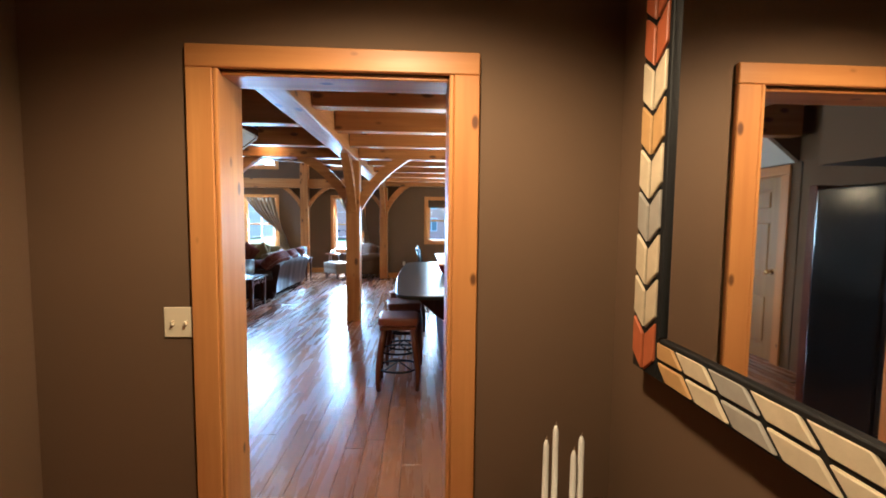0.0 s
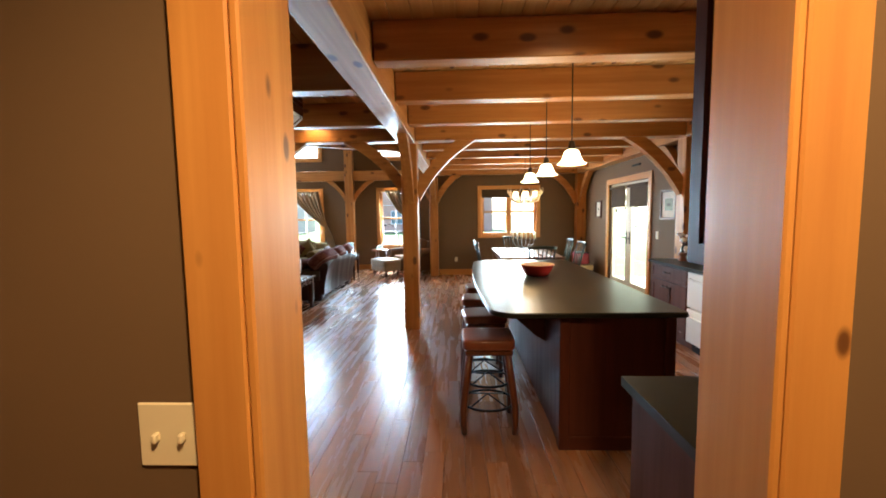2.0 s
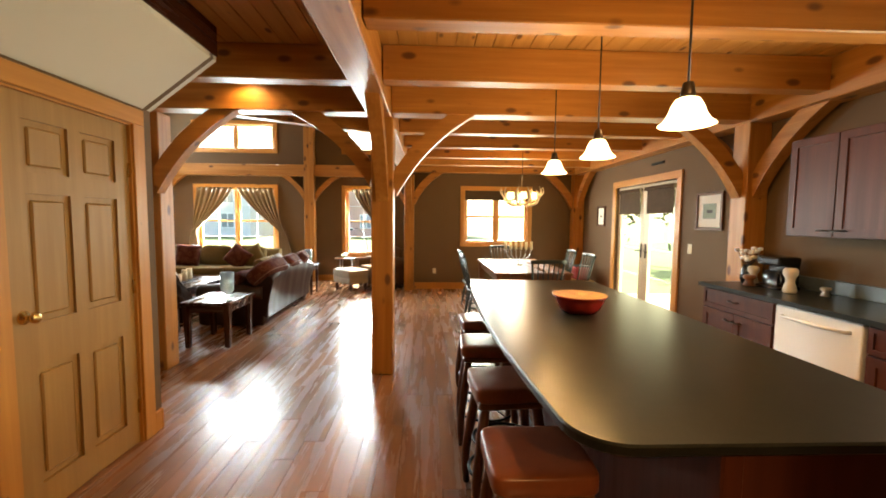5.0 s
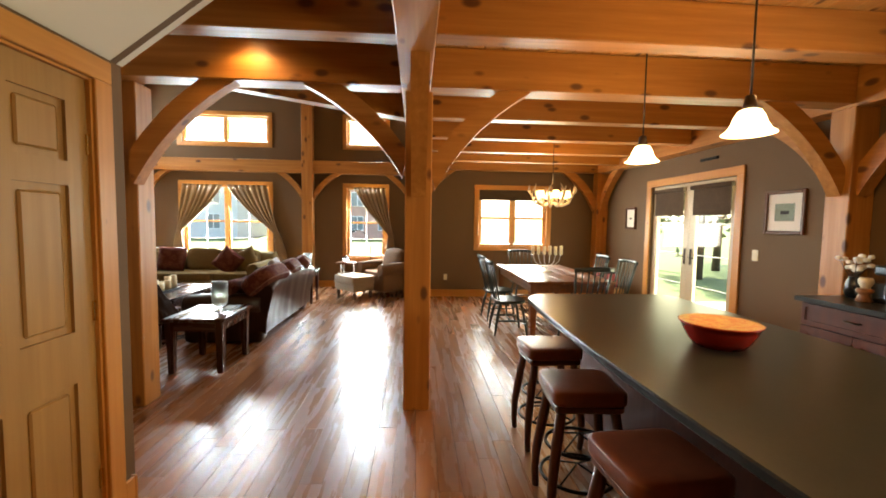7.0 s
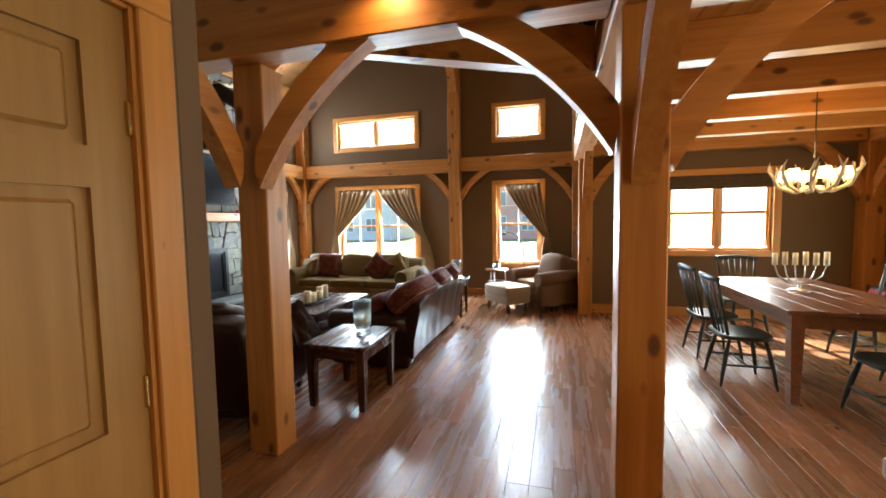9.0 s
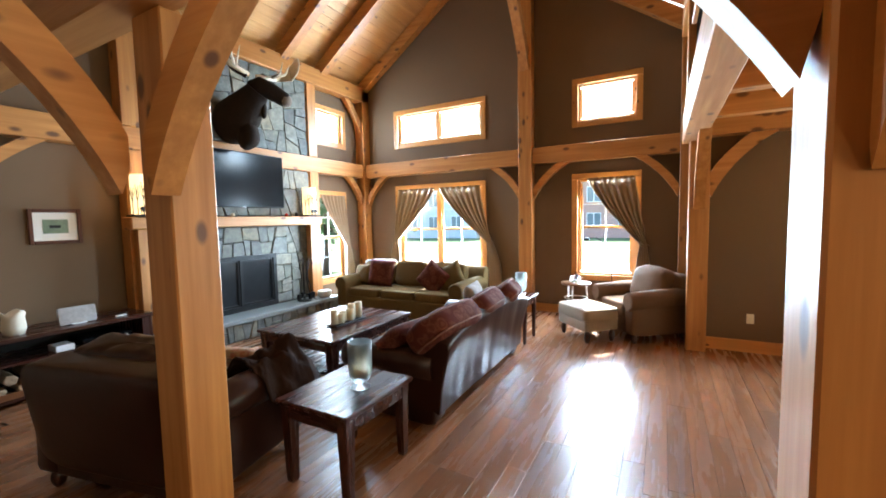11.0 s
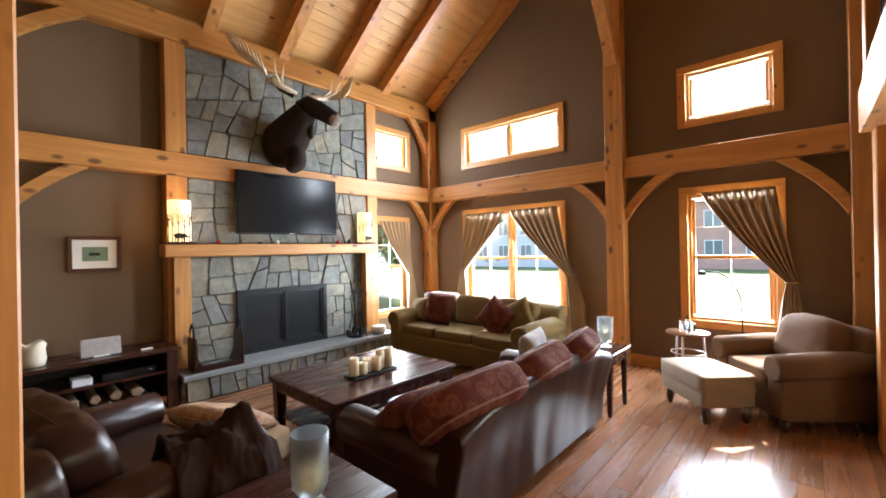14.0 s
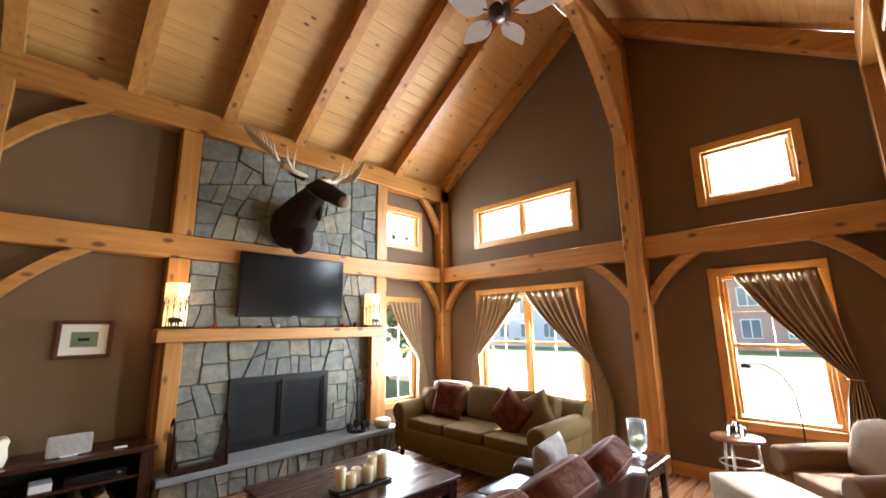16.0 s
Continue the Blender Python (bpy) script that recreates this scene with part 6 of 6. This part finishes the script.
cushion((-4.16, 10.66, 0.69), 0.44, 0.42, 0.16, -18, -28, 6, chenille, "olive cushion tilted on its corner", 6)
th = thing("folded_throw", (-5.72, 10.98, 0.83), "grey patterned throw folded over the sofa back", "throw")
part("cloth", csoft((0, 0, 0), (0.30, 0.15, 0.06), 0.5, lumps=0.15, seed=4), grey_pattern, th)


def armchair(at, rz, mat, label, w=0.98, d=0.92, back=0.84):
    s = thing("armchair", at, label, "armchair", rz=rz)
    W, D = w / 2, d / 2
    part("base", csoft((0, 0, 0.23), (W - 0.05, D - 0.04, 0.13), 0.14, lumps=0.015), mat, s)
    part("seat_cushion", csoft((0, 0.08, 0.40), (W - 0.19, D - 0.10, 0.085), 0.22, lumps=0.03, seed=2), mat, s)
    part("backrest", csoft((0, -D + 0.10, 0.50), (W - 0.06, 0.12, 0.33), 0.25, pose(0, 0, 0, 8, 0, 0).to_3x3(), 0.02, seed=5), mat, s)
    bm = csoft((0, -D + 0.27, 0.66), (W - 0.17, 0.14, 0.24), 0.5, pose(0, 0, 0, 14, 0, 0).to_3x3(), 0.06, nu=64, nv=36, seed=6)
    for v in bm.verts:
        q = Vector((v.co.x * 9 + 3 * v.co.z, v.co.y * 5, v.co.z * 16))
        v.co.y += 0.010 * abs(noise.noise(q)) + 0.006 * noise.noise(q * 2.3)
        v.co.z += 0.012 * noise.noise(Vector((v.co.x * 12, 3, v.co.y * 8)))
    part("back_cushion", bm, mat, s)
    part("welt", ctube([((W - 0.19) * math.copysign(abs(math.cos(a)) ** 0.5, math.cos(a)), -D + 0.27 - 0.235 * 0.25 * math.copysign(abs(math.sin(a)) ** 0.5, math.sin(a)), 0.66 + 0.228 * math.copysign(abs(math.sin(a)) ** 0.5, math.sin(a))) for a in [2 * math.pi * k / 44 for k in range(45)]], 0.006, 6), mat, s)
    for sx in (-1, 1):
        x = sx * (W - 0.12)
        part("arm", csoft((x, 0.0, 0.32), (0.09, D - 0.03, 0.22), 0.18, lumps=0.02, seed=sx + 8), mat, s)
        part("arm_roll", ctube([(x + sx * 0.02, -D + 0.08, 0.55), (x + sx * 0.02, 0, 0.545), (x + sx * 0.02, D - 0.02, 0.52), (x + sx * 0.02, D, 0.52)], [0.11, 0.115, 0.115, 0.09], 18), mat, s)
        for sy in (-1, 1):
            bun_foot(s, sx * (W - 0.10), sy * (D - 0.10), 0.11, 0.04)
    return s


armchair((-1.56, 11.12, 0), 128, shaded_chair_cloth, "beige upholstered armchair, colour darkened for shade, with rolled arms by the window", 0.94, 0.88, 0.84)
ot = thing("ottoman", (-2.17, 10.70, 0), "beige upholstered ottoman on dark turned legs", "ottoman", rz=-46)
part("cushion", csoft((0, 0, 0.355), (0.33, 0.25, 0.075), 0.2, lumps=0.02), beige_cloth, ot)
part("base", csoft((0, 0, 0.225), (0.315, 0.235, 0.075), 0.1, lumps=0.0), beige_cloth, ot)
part("band", csoft((0, 0, 0.285), (0.322, 0.242, 0.012), 0.1, lumps=0.0), beige_cloth, ot)
for sx in (-1, 1):
    for sy in (-1, 1):
        bun_foot(ot, sx * 0.26, sy * 0.18, 0.155, 0.038)

armchair((-4.08, 6.64, 0), 12, leather_dark, "dark brown leather armchair with wide rolled arms", 1.28, 0.98, 0.86)
tb = thing("throw_blanket", (-3.62, 7.02, 0.62), "dark brown knitted throw crumpled over the chair arm", "throw")
bm = bmesh.new()
n = 60
g = []
for i in range(n + 1):
    row = []
    for j in range(n + 1):
        u, v = i / n * 2 - 1, j / n * 2 - 1
        x, y = u * 0.26 + 0.04 * noise.noise(Vector((v * 2, u, 1))), v * 0.24
        z = 0.08 - 0.34 * max(0, abs(u) - 0.30) ** 1.2 - 0.30 * max(0, v - 0.5) + 0.06 * math.exp(-((u - 0.15) ** 2 + (v - 0.35) ** 2) * 5) + 0.07 * noise.noise(Vector((u * 2.6, v * 2.6, 4))) + 0.03 * abs(noise.noise(Vector((u * 4 + v * 2, v * 4, 2)))) + 0.008 * noise.noise(Vector((u * 11, v * 11, 2)))
        row.append(bm.verts.new((x, y, z)))
    g.append(row)
for i in range(n):
    for j in range(n):
        f = bm.faces.new((g[i][j], g[i + 1][j], g[i + 1][j + 1], g[i][j + 1]))
        f.smooth = True
k = part("cloth", bm, throw_cloth, tb)
mod = k.modifiers.new("thickness", "SOLIDIFY")
mod.thickness = 0.018
cushion((-4.40, 7.30, 0.44), 0.60, 0.44, 0.18, 70, 0, 20, kilim, "tan and red kilim cushion on the floor stool", 12)
fs = thing("footstool", (-4.36, 7.34, 0), "tan upholstered footstool in front of the leather chair", "footstool", rz=14)
part("pad", csoft((0, 0, 0.26), (0.34, 0.24, 0.10), 0.25, lumps=0.02), rug_mat, fs)
for sx in (-1, 1):
    for sy in (-1, 1):
        bun_foot(fs, sx * 0.26, sy * 0.17, 0.17, 0.03)


def leg_table(name, at, w, d, h, label, leg=0.06, shelf=False, rz=0.0):
    t = thing(name, at, label, "table", rz=rz)
    part("top", cbox(-w / 2, w / 2, -d / 2, d / 2, h - 0.03, h, 0.007), espresso["y"], t)
    for b in ((-w / 2 + 0.05, w / 2 - 0.05, -d / 2 + 0.03, -d / 2 + 0.05), (-w / 2 + 0.05, w / 2 - 0.05, d / 2 - 0.05, d / 2 - 0.03), (-w / 2 + 0.03, -w / 2 + 0.05, -d / 2 + 0.05, d / 2 - 0.05), (w / 2 - 0.05, w / 2 - 0.03, -d / 2 + 0.05, d / 2 - 0.05)):
        part("apron", cbox(*b, h - 0.12, h - 0.031, 0.003), espresso["x"], t)
    for sx in (-1, 1):
        for sy in (-1, 1):
            x, y = sx * (w / 2 - 0.025 - leg / 2), sy * (d / 2 - 0.025 - leg / 2)
            bm = bmesh.new()
            lathe(bm, [(leg * 0.42, 0), (leg * 0.5, 0.02), (leg * 0.72, h - 0.05), (leg * 0.72, h - 0.031)], (0, 0, 0), 4, False)
            bmesh.ops.transform(bm, matrix=pose(x, y, 0, 0, 0, 45), verts=bm.verts)
            part("leg", bm, espresso["z"], t)
    if shelf:
        part("shelf", cbox(-w / 2 + 0.06, w / 2 - 0.06, -d / 2 + 0.06, d / 2 - 0.06, 0.13, 0.15, 0.003), espresso["y"], t)
    return t


leg_table("end_table", (-3.05, 7.10, 0), 0.56, 0.66, 0.525, "dark espresso square-legged end table behind the sofa", 0.07)
leg_table("coffee_table", (-4.45, 8.53, 0), 1.04, 1.32, 0.48, "large dark espresso coffee table with lower shelf", 0.09, True)
leg_table("end_table", (-3.00, 10.22, 0), 0.50, 0.50, 0.58, "dark espresso end table at the far end of the sofa", 0.05)


def hurricane(at, label, s=1.0):
    g = thing("hurricane_vase", at, label, "candle holder")
    part("glass", clathe([(0.0, 0), (0.068 * s, 0.0), (0.068 * s, 0.008), (0.022 * s, 0.018), (0.022 * s, 0.032), (0.06 * s, 0.05), (0.080 * s, 0.085), (0.084 * s, 0.13), (0.086 * s, 0.335 * s), (0.082 * s, 0.335 * s), (0.080 * s, 0.13), (0.074 * s, 0.09), (0.05 * s, 0.062), (0.0, 0.055)], seg=32), frosted, g, "pale frosted glass")
    part("candle", clathe([(0.045 * s, 0.066), (0.060 * s, 0.075), (0.062 * s, 0.135), (0.0, 0.13)], seg=20), wax, g, "cream pillar candle")
    return g


hurricane((-2.97, 7.13, 0.527), "frosted glass hurricane vase with a candle on the end table", 0.88)
hurricane((-2.92, 10.26, 0.582), "frosted glass hurricane vase on the far end table", 0.85)
tr = thing("candle_tray", (-4.32, 8.50, 0.482), "dark oblong tray on the coffee table", "tray")
part("tray", cbox(-0.085, 0.085, -0.24, 0.24, 0, 0.02, 0.008), black_matt, tr)
for i, (dx, dy, h) in enumerate(((0.0, -0.185, 0.15), (0.02, -0.11, 0.10), (-0.02, -0.035, 0.11), (0.02, 0.04, 0.12), (-0.02, 0.11, 0.16), (0.01, 0.185, 0.17))):
    c = thing("pillar_candle", (-4.32 + dx, 8.50 + dy, 0.503), "cream pillar candle on the oblong tray", "candle", "pillar candles")
    part("wax", clathe([(0.041, 0), (0.041, h - 0.006), (0.036, h), (0.026, h - 0.010), (0, h - 0.012)], seg=18), wax, c)
    part("wick", ctube([(0, 0, h - 0.012), (0.002, 0, h + 0.006)], 0.0015, 5), black_matt, c)
rt = thing("side_table", (-2.45, 11.45, 0), "small round wooden side table by the window", "table")
part("top", clathe([(0.0, 0.565), (0.20, 0.565), (0.215, 0.575), (0.215, 0.59), (0.0, 0.592)], seg=32), rustic, rt)
for i in range(3):
    a = 2.1 * i + 0.4
    c, s = math.cos(a), math.sin(a)
    part("leg", ctube([(0.15 * c, 0.15 * s, 0.565), (0.17 * c, 0.17 * s, 0.3), (0.19 * c, 0.19 * s, 0)], 0.013, 8), steel, rt)
part("ring", ctube([(0.165 * math.cos(2 * math.pi * k / 24), 0.165 * math.sin(2 * math.pi * k / 24), 0.36) for k in range(25)], 0.008, 6), steel, rt)
for dx, dy, h in ((-0.06, 0.02, 0.10), (0.01, -0.02, 0.13), (0.04, 0.05, 0.09)):
    gl = thing("glass_tumbler", (-2.45 + dx, 11.45 + dy, 0.594), "clear glass tumbler on the round side table", "glass", "tumblers")
    part("glass", clathe([(0.0, 0), (0.026, 0), (0.03, h), (0.027, h), (0.024, 0.008), (0, 0.006)], seg=16), clear_glass, gl)
fl2 = thing("floor_lamp", (-1.98, 11.74, 0), "thin black gooseneck reading lamp before the window", "floor lamp")
part("base", clathe([(0.11, 0), (0.11, 0.015), (0.012, 0.025), (0.0, 0.025)], seg=20), black_matt, fl2)
part("stem", ctube([(0, 0, 0.02), (0, 0, 0.75), (-0.02, 0, 1.0), (-0.10, -0.01, 1.17), (-0.22, -0.02, 1.25), (-0.33, -0.03, 1.25)], 0.007, 8), black_matt, fl2)
part("lamp_head", clathe([(0.02, 0.0), (0.04, -0.02), (0.045, -0.05), (0.0, -0.045)], (-0.36, -0.03, 1.26), 16), black_matt, fl2)

# curtains


def curtain(axis, wall, out, top0, top1, tie, bottom, z1, ztie, z0, label, side):
    """A cloth from a rod between top0 and top1, swept to the point tie and hanging on from there."""
    c = thing("curtain", (0, 0, 0), label, "curtain", "tied curtains")
    nu, nv = 60, 40
    bm = bmesh.new()
    g = []
    for j in range(nv + 1):
        t = j / nv
        z = z1 + (z0 - z1) * t
        tt = (z1 - z) / (z1 - ztie)
        row = []
        if tt <= 1:
            e = tt ** 1.25
            e2 = tt
            a = top0 + (tie - 0.045 - top0) * (e if side > 0 else 0.5 * e2 + 0.5 * e)
            b = top1 + (tie + 0.045 - top1) * (e if side < 0 else 0.5 * e2 + 0.5 * e)
        else:
            k = min(1, (tt - 1) * 2.2) ** 0.7
            a, b = tie - 0.045 - 0.07 * k + (bottom - tie) * k, tie + 0.045 + 0.07 * k + (bottom - tie) * k
        amp = 0.016 + 0.012 * min(1, tt)
        for i in range(nu + 1):
            s = i / nu
            u = a + (b - a) * s
            drop = 0.10 * math.sin(math.pi * s) * math.sin(math.pi * min(1, tt)) * 0.5
            w = 0.072 + amp * math.sin(s * 2 * math.pi * 7 + 1.5 * math.sin(t * 3) + 2.2 * noise.noise(Vector((s * 4, t * 2, side)))) + 0.010 * noise.noise(Vector((s * 9, t * 4, side)))
            row.append(bm.verts.new((wall + out * w, u, z - drop) if axis == "x" else (u, wall + out * w, z - drop)))
        g.append(row)
    for j in range(nv):
        for i in range(nu):
            f = bm.faces.new((g[j][i], g[j][i + 1], g[j + 1][i + 1], g[j + 1][i]))
            f.smooth = True
    cl2 = part("cloth", bm, curtain_cloth, c)
    md = cl2.modifiers.new("thickness", "SOLIDIFY")
    md.thickness = 0.004
    ring = [(tie + 0.058 * math.cos(2 * math.pi * k / 20), 0.055 + 0.04 * math.sin(2 * math.pi * k / 20)) for k in range(21)]
    part("tieback", ctube([(wall + out * w, u, ztie) if axis == "x" else (u, wall + out * w, ztie) for u, w in ring], 0.012, 6), curtain_cloth, c)
    return c


CL = "bronze satin curtain tied back at the side of the window"
curtain("y", YG, -1, -5.90, -5.08, -5.98, -6.00, 2.17, 1.18, 0.40, CL, -1)
curtain("y", YG, -1, -5.00, -4.17, -3.99, -3.88, 2.17, 1.16, 0.20, CL, 1)
curtain("y", YG, -1, -2.36, -1.68, -1.56, -1.56, 2.17, 1.14, 0.45, CL, 1)
curtain("x", XL, 1, 10.62, 11.26, 11.30, 11.34, 2.07, 1.12, 0.10, CL, 1)

# ceiling fan
fan = thing("ceiling_fan", (RIDGE, 10.05, 5.28), "bronze ceiling fan with leaf-shaped wicker blades, at rest", "ceiling fan")
part("rod", ctube([(0, 0, 0.10), (0, 0, 0.95)], 0.013, 8), bronze, fan)
part("motor", clathe([(0.0, -0.06), (0.06, -0.06), (0.07, -0.03), (0.13, 0.0), (0.14, 0.06), (0.09, 0.11), (0.0, 0.12)], seg=24), bronze, fan)
part("hub", clathe([(0.0, -0.10), (0.05, -0.09), (0.055, -0.062), (0.0, -0.061)], seg=20), steel, fan)
fan_wood = plain("woven_fan_blade", (0.20, 0.14, 0.10), 0.6, vary=0.3, scale=60, bumps=0.5)
for i in range(5):
    a = 2 * math.pi * i / 5 + 0.5
    bm = bmesh.new()
    outl = [(0.16 + 0.50 * t, 0.13 * math.sin(math.pi * t ** 0.75) + 0.01) for t in [k / 10 for k in range(11)]]
    prism(bm, outl + [(x, -y) for x, y in outl[::-1]], "z", 0.0, 0.008)
    bmesh.ops.transform(bm, matrix=pose(0, 0, 0.01, 0, 0, math.degrees(a)) @ pose(0, 0, 0, 10, 0, 0), verts=bm.verts)
    bl = part("blade", bm, fan_wood, fan)
    part("blade_arm", ctube([(0.10 * math.cos(a), 0.10 * math.sin(a), 0.02), (0.22 * math.cos(a), 0.22 * math.sin(a), 0.0)], 0.010, 6), bronze, bl)

# loft rail
lr = thing("loft_railing", (XM, 0, 2.80), "pine loft railing with thin black iron balusters", "railing")
part("curb", cbox(-0.10, 0.10, 7.0, 10.59, -0.068, 0.0, 0.004), pine["y"], lr)
part("hand_rail", cbox(-0.05, 0.05, 7.0, 10.60, 0.86, 0.92, 0.008), pine["y"], lr)
part("lower_rail", cbox(-0.04, 0.04, 7.0, 10.60, 0.06, 0.11, 0.008), pine["y"], lr)
for i in range(30):
    y = 7.06 + i * 0.12
    part("baluster", ctube([(0, y, 0.11), (0, y, 0.86)], 0.008, 6), iron, lr)

# ---- outdoors ----
bm = bmesh.new()
bmesh.ops.create_grid(bm, x_segments=24, y_segments=24, size=600)
for v in bm.verts:
    v.co.z = -0.45 + (0.0 if v.co.length < 60 else 0.6 * noise.noise(v.co * 0.01))
tagged(link("ground", bm, grass_mat), "sunlit green lawn round the house", "ground", kind="structure")
drive_mat = plain("pale_gravel", (0.42, 0.40, 0.36), 0.9, vary=0.2, scale=6, bumps=0.4)
structure("road", cbox(-40, 4.5, 17.5, 24, -0.449, -0.44), drive_mat, "pale gravel drive across the lawn", "road")
structure("deck", cbox(XR + 0.16, XR + 3.2, 6.2, 10.6, -0.30, -0.06), drive_mat, "pale grey terrace outside the glazed doors", "pavement")
# blue-grey base colour carries the sky reflected in the distant panes
far_pane = plain("sky_tinted_far_glass", (0.16, 0.19, 0.22), 0.1, vary=0.1, bumps=0)
siding = plain("grey_clapboard", (0.52, 0.54, 0.56), 0.8, vary=0.1, scale=4)


def house(at, wall_mat, label):
    hs = thing("house", at, label, "house", "houses across the drive")
    part("wall", cbox(-9, 9, 0, 8, 0, 5.6), wall_mat, hs)
    part("roof", cprism([(-0.5, 5.6), (8.5, 5.6), (4, 8.6)], "x", -9.5, 9.5), roof_mat, hs)
    for i in range(6):
        for z in (0.9, 3.4):
            w = part("window", cbox(-7.9 + i * 2.8, -6.6 + i * 2.8, -0.05, 0.0, z, z + 1.5), white_enamel, hs)
            for cx in (-7.83, -7.2):
                part("pane", cbox(cx + i * 2.8, cx + 0.55 + i * 2.8, -0.06, -0.051, z + 0.07, z + 1.43), far_pane, w)


house((-5.5, 46, -0.45), brick_mat, "red brick house across the drive with white windows")
house((-27.5, 44, -0.45), siding, "grey clapboard house across the drive with white windows")


def tree(at, h, r, seed):
    rg = random.Random(seed)
    t = thing("tree", at, "leafy green tree in the garden", "tree", "garden trees")
    bm = ctube([(0, 0, 0), (0.05, 0, h * 0.3), (0.0, 0.08, h * 0.6), (0.1, 0.05, h * 0.85)], [0.16, 0.13, 0.09, 0.04], 10)
    limbs = []
    for i in range(9):
        a, z = rg.uniform(0, 6.28), h * rg.uniform(0.3, 0.75)
        e = (r * 0.8 * math.cos(a), r * 0.8 * math.sin(a), z + h * 0.18)
        tube(bm, [(0, 0, z), (e[0] * 0.5, e[1] * 0.5, z + h * 0.06), e], [0.06, 0.04, 0.012], 6)
        limbs.append(e)
    part("trunk", bm, bark, t)
    verts, faces = [], []
    for k in range(2600):
        c = Vector(rg.choice(limbs)) + Vector((rg.gauss(0, r * 0.33), rg.gauss(0, r * 0.33), rg.gauss(0, h * 0.12)))
        u = Vector((rg.gauss(0, 1), rg.gauss(0, 1), rg.gauss(0, 1))).normalized() * rg.uniform(0.10, 0.2)
        w = u.cross(Vector((rg.gauss(0, 1), rg.gauss(0, 1), rg.gauss(0, 1)))).normalized() * u.length * 0.6
        n0 = len(verts)
        verts += [c - u, c + w, c + u, c - w]
        faces.append((n0, n0 + 1, n0 + 2, n0 + 3))
    me = bpy.data.meshes.new("crown")
    me.from_pydata([tuple(v) for v in verts], [], faces)
    me.materials.append(leaf_mat)
    cr2 = new("crown", me)
    cr2.parent = t


for i, (x, y, h, r) in enumerate(((8.9, 16.5, 6, 1.9), (11.5, 19.0, 6.5, 2.3), (9.0, 19.5, 6.5, 1.8), (13, 22, 7, 2.6), (12.0, 12.5, 6, 2.2), (-14, 15.5, 4.6, 1.9), (-16, 19.5, 5, 2.1), (-12.6, 16.6, 4.2, 1.8), (-15.5, 17.2, 4.8, 2.0), (-18, 18.0, 5.5, 2.4))):
    tree((x, y, -0.45), h, r, i)

# ---- floor planks ----
floor = structure("floor", cbox(XL - 0.1, XR + 0.14, -1.7, YG + 0.1, -0.12, -0.016), black_matt, "glossy reddish hickory plank floor with dark knots", "floor")
rng = random.Random(4)
W = 0.128
near, rest = 0, bmesh.new()
cache = {}


def plank_mesh(length):
    key = round(length, 1)
    if key not in cache:
        bm = cbox(-W / 2 + 0.0008, W / 2 - 0.0008, -key / 2 + 0.0008, key / 2 - 0.0008, -0.015, 0.0, 0.0009)
        me = bpy.data.meshes.new("plank")
        bm.to_mesh(me)
        bm.free()
        me.materials.append(floor_wood)
        cache[key] = me
    return cache[key]


rv, rf = [], []
x = XL - 0.05
while x < XR + 0.1:
    y = -1.65 - 0.1 * rng.randint(0, 9)
    while y < YG:
        ln = 0.1 * rng.randint(7, 20)
        cx = x + W / 2
        lo = -1.6 if -1.42 < cx < 0.78 else (YK if cx > -2.5 else 5.08)
        hi = YG if cx < -0.9 else YD
        if y + ln < lo + 0.1 or y > hi - 0.05:
            y += ln
            continue
        y0, ln0 = y, ln
        y = max(y, lo)
        ln = round(min(y0 + ln0, hi + 0.05) - y, 1)
        cy = y + ln / 2
        if -3.3 < cx < 0.3 and 1.7 < cy < 10.6 and near < 300:
            p = new("plank", plank_mesh(ln))
            p.location = (cx, cy, rng.uniform(-0.0004, 0.0004))
            p.parent = floor
            near += 1
        else:
            n0 = len(rv)
            a, b, c, d, e = cx - W / 2 + 0.0008, cx + W / 2 - 0.0008, y + 0.0008, y + ln - 0.0008, 0.0009
            rv += [(a, c, -0.002), (b, c, -0.002), (b, d, -0.002), (a, d, -0.002), (a + e, c + e, 0), (b - e, c + e, 0), (b - e, d - e, 0), (a + e, d - e, 0)]
            rf += [(n0 + 4, n0 + 5, n0 + 6, n0 + 7), (n0, n0 + 1, n0 + 5, n0 + 4), (n0 + 1, n0 + 2, n0 + 6, n0 + 5), (n0 + 2, n0 + 3, n0 + 7, n0 + 6), (n0 + 3, n0, n0 + 4, n0 + 7)]
        y = y0 + ln0
    x += W
me = bpy.data.meshes.new("planks")
me.from_pydata(rv, [], rf)
floor_rest = wood("hickory_floor_far", (0.36, 0.175, 0.085), (0.20, 0.085, 0.040), "y", 0.24, knots=0.55, knot_color=(0.02, 0.008, 0.005), stretch=9)
nt = floor_rest.node_tree
geo = nt.nodes.new("ShaderNodeNewGeometry")
bs = nt.nodes["Principled BSDF"]
src = bs.inputs["Base Color"].links[0].from_socket
nt.links.new(mix(nt.nodes, nt.links, 1.0, src, ramp(nt.nodes, nt.links, geo.outputs["Random Per Island"], (0.0, (0.58,) * 3), (1.0, (1.25,) * 3)), "MULTIPLY"), bs.inputs["Base Color"])
floor_rest.node_tree.nodes["Principled BSDF"].inputs["Specular IOR Level"].default_value = 0.8
me.materials.append(floor_rest)
fr2 = new("planks", me)
fr2.parent = floor
tagged(fr2, kind="stuff")
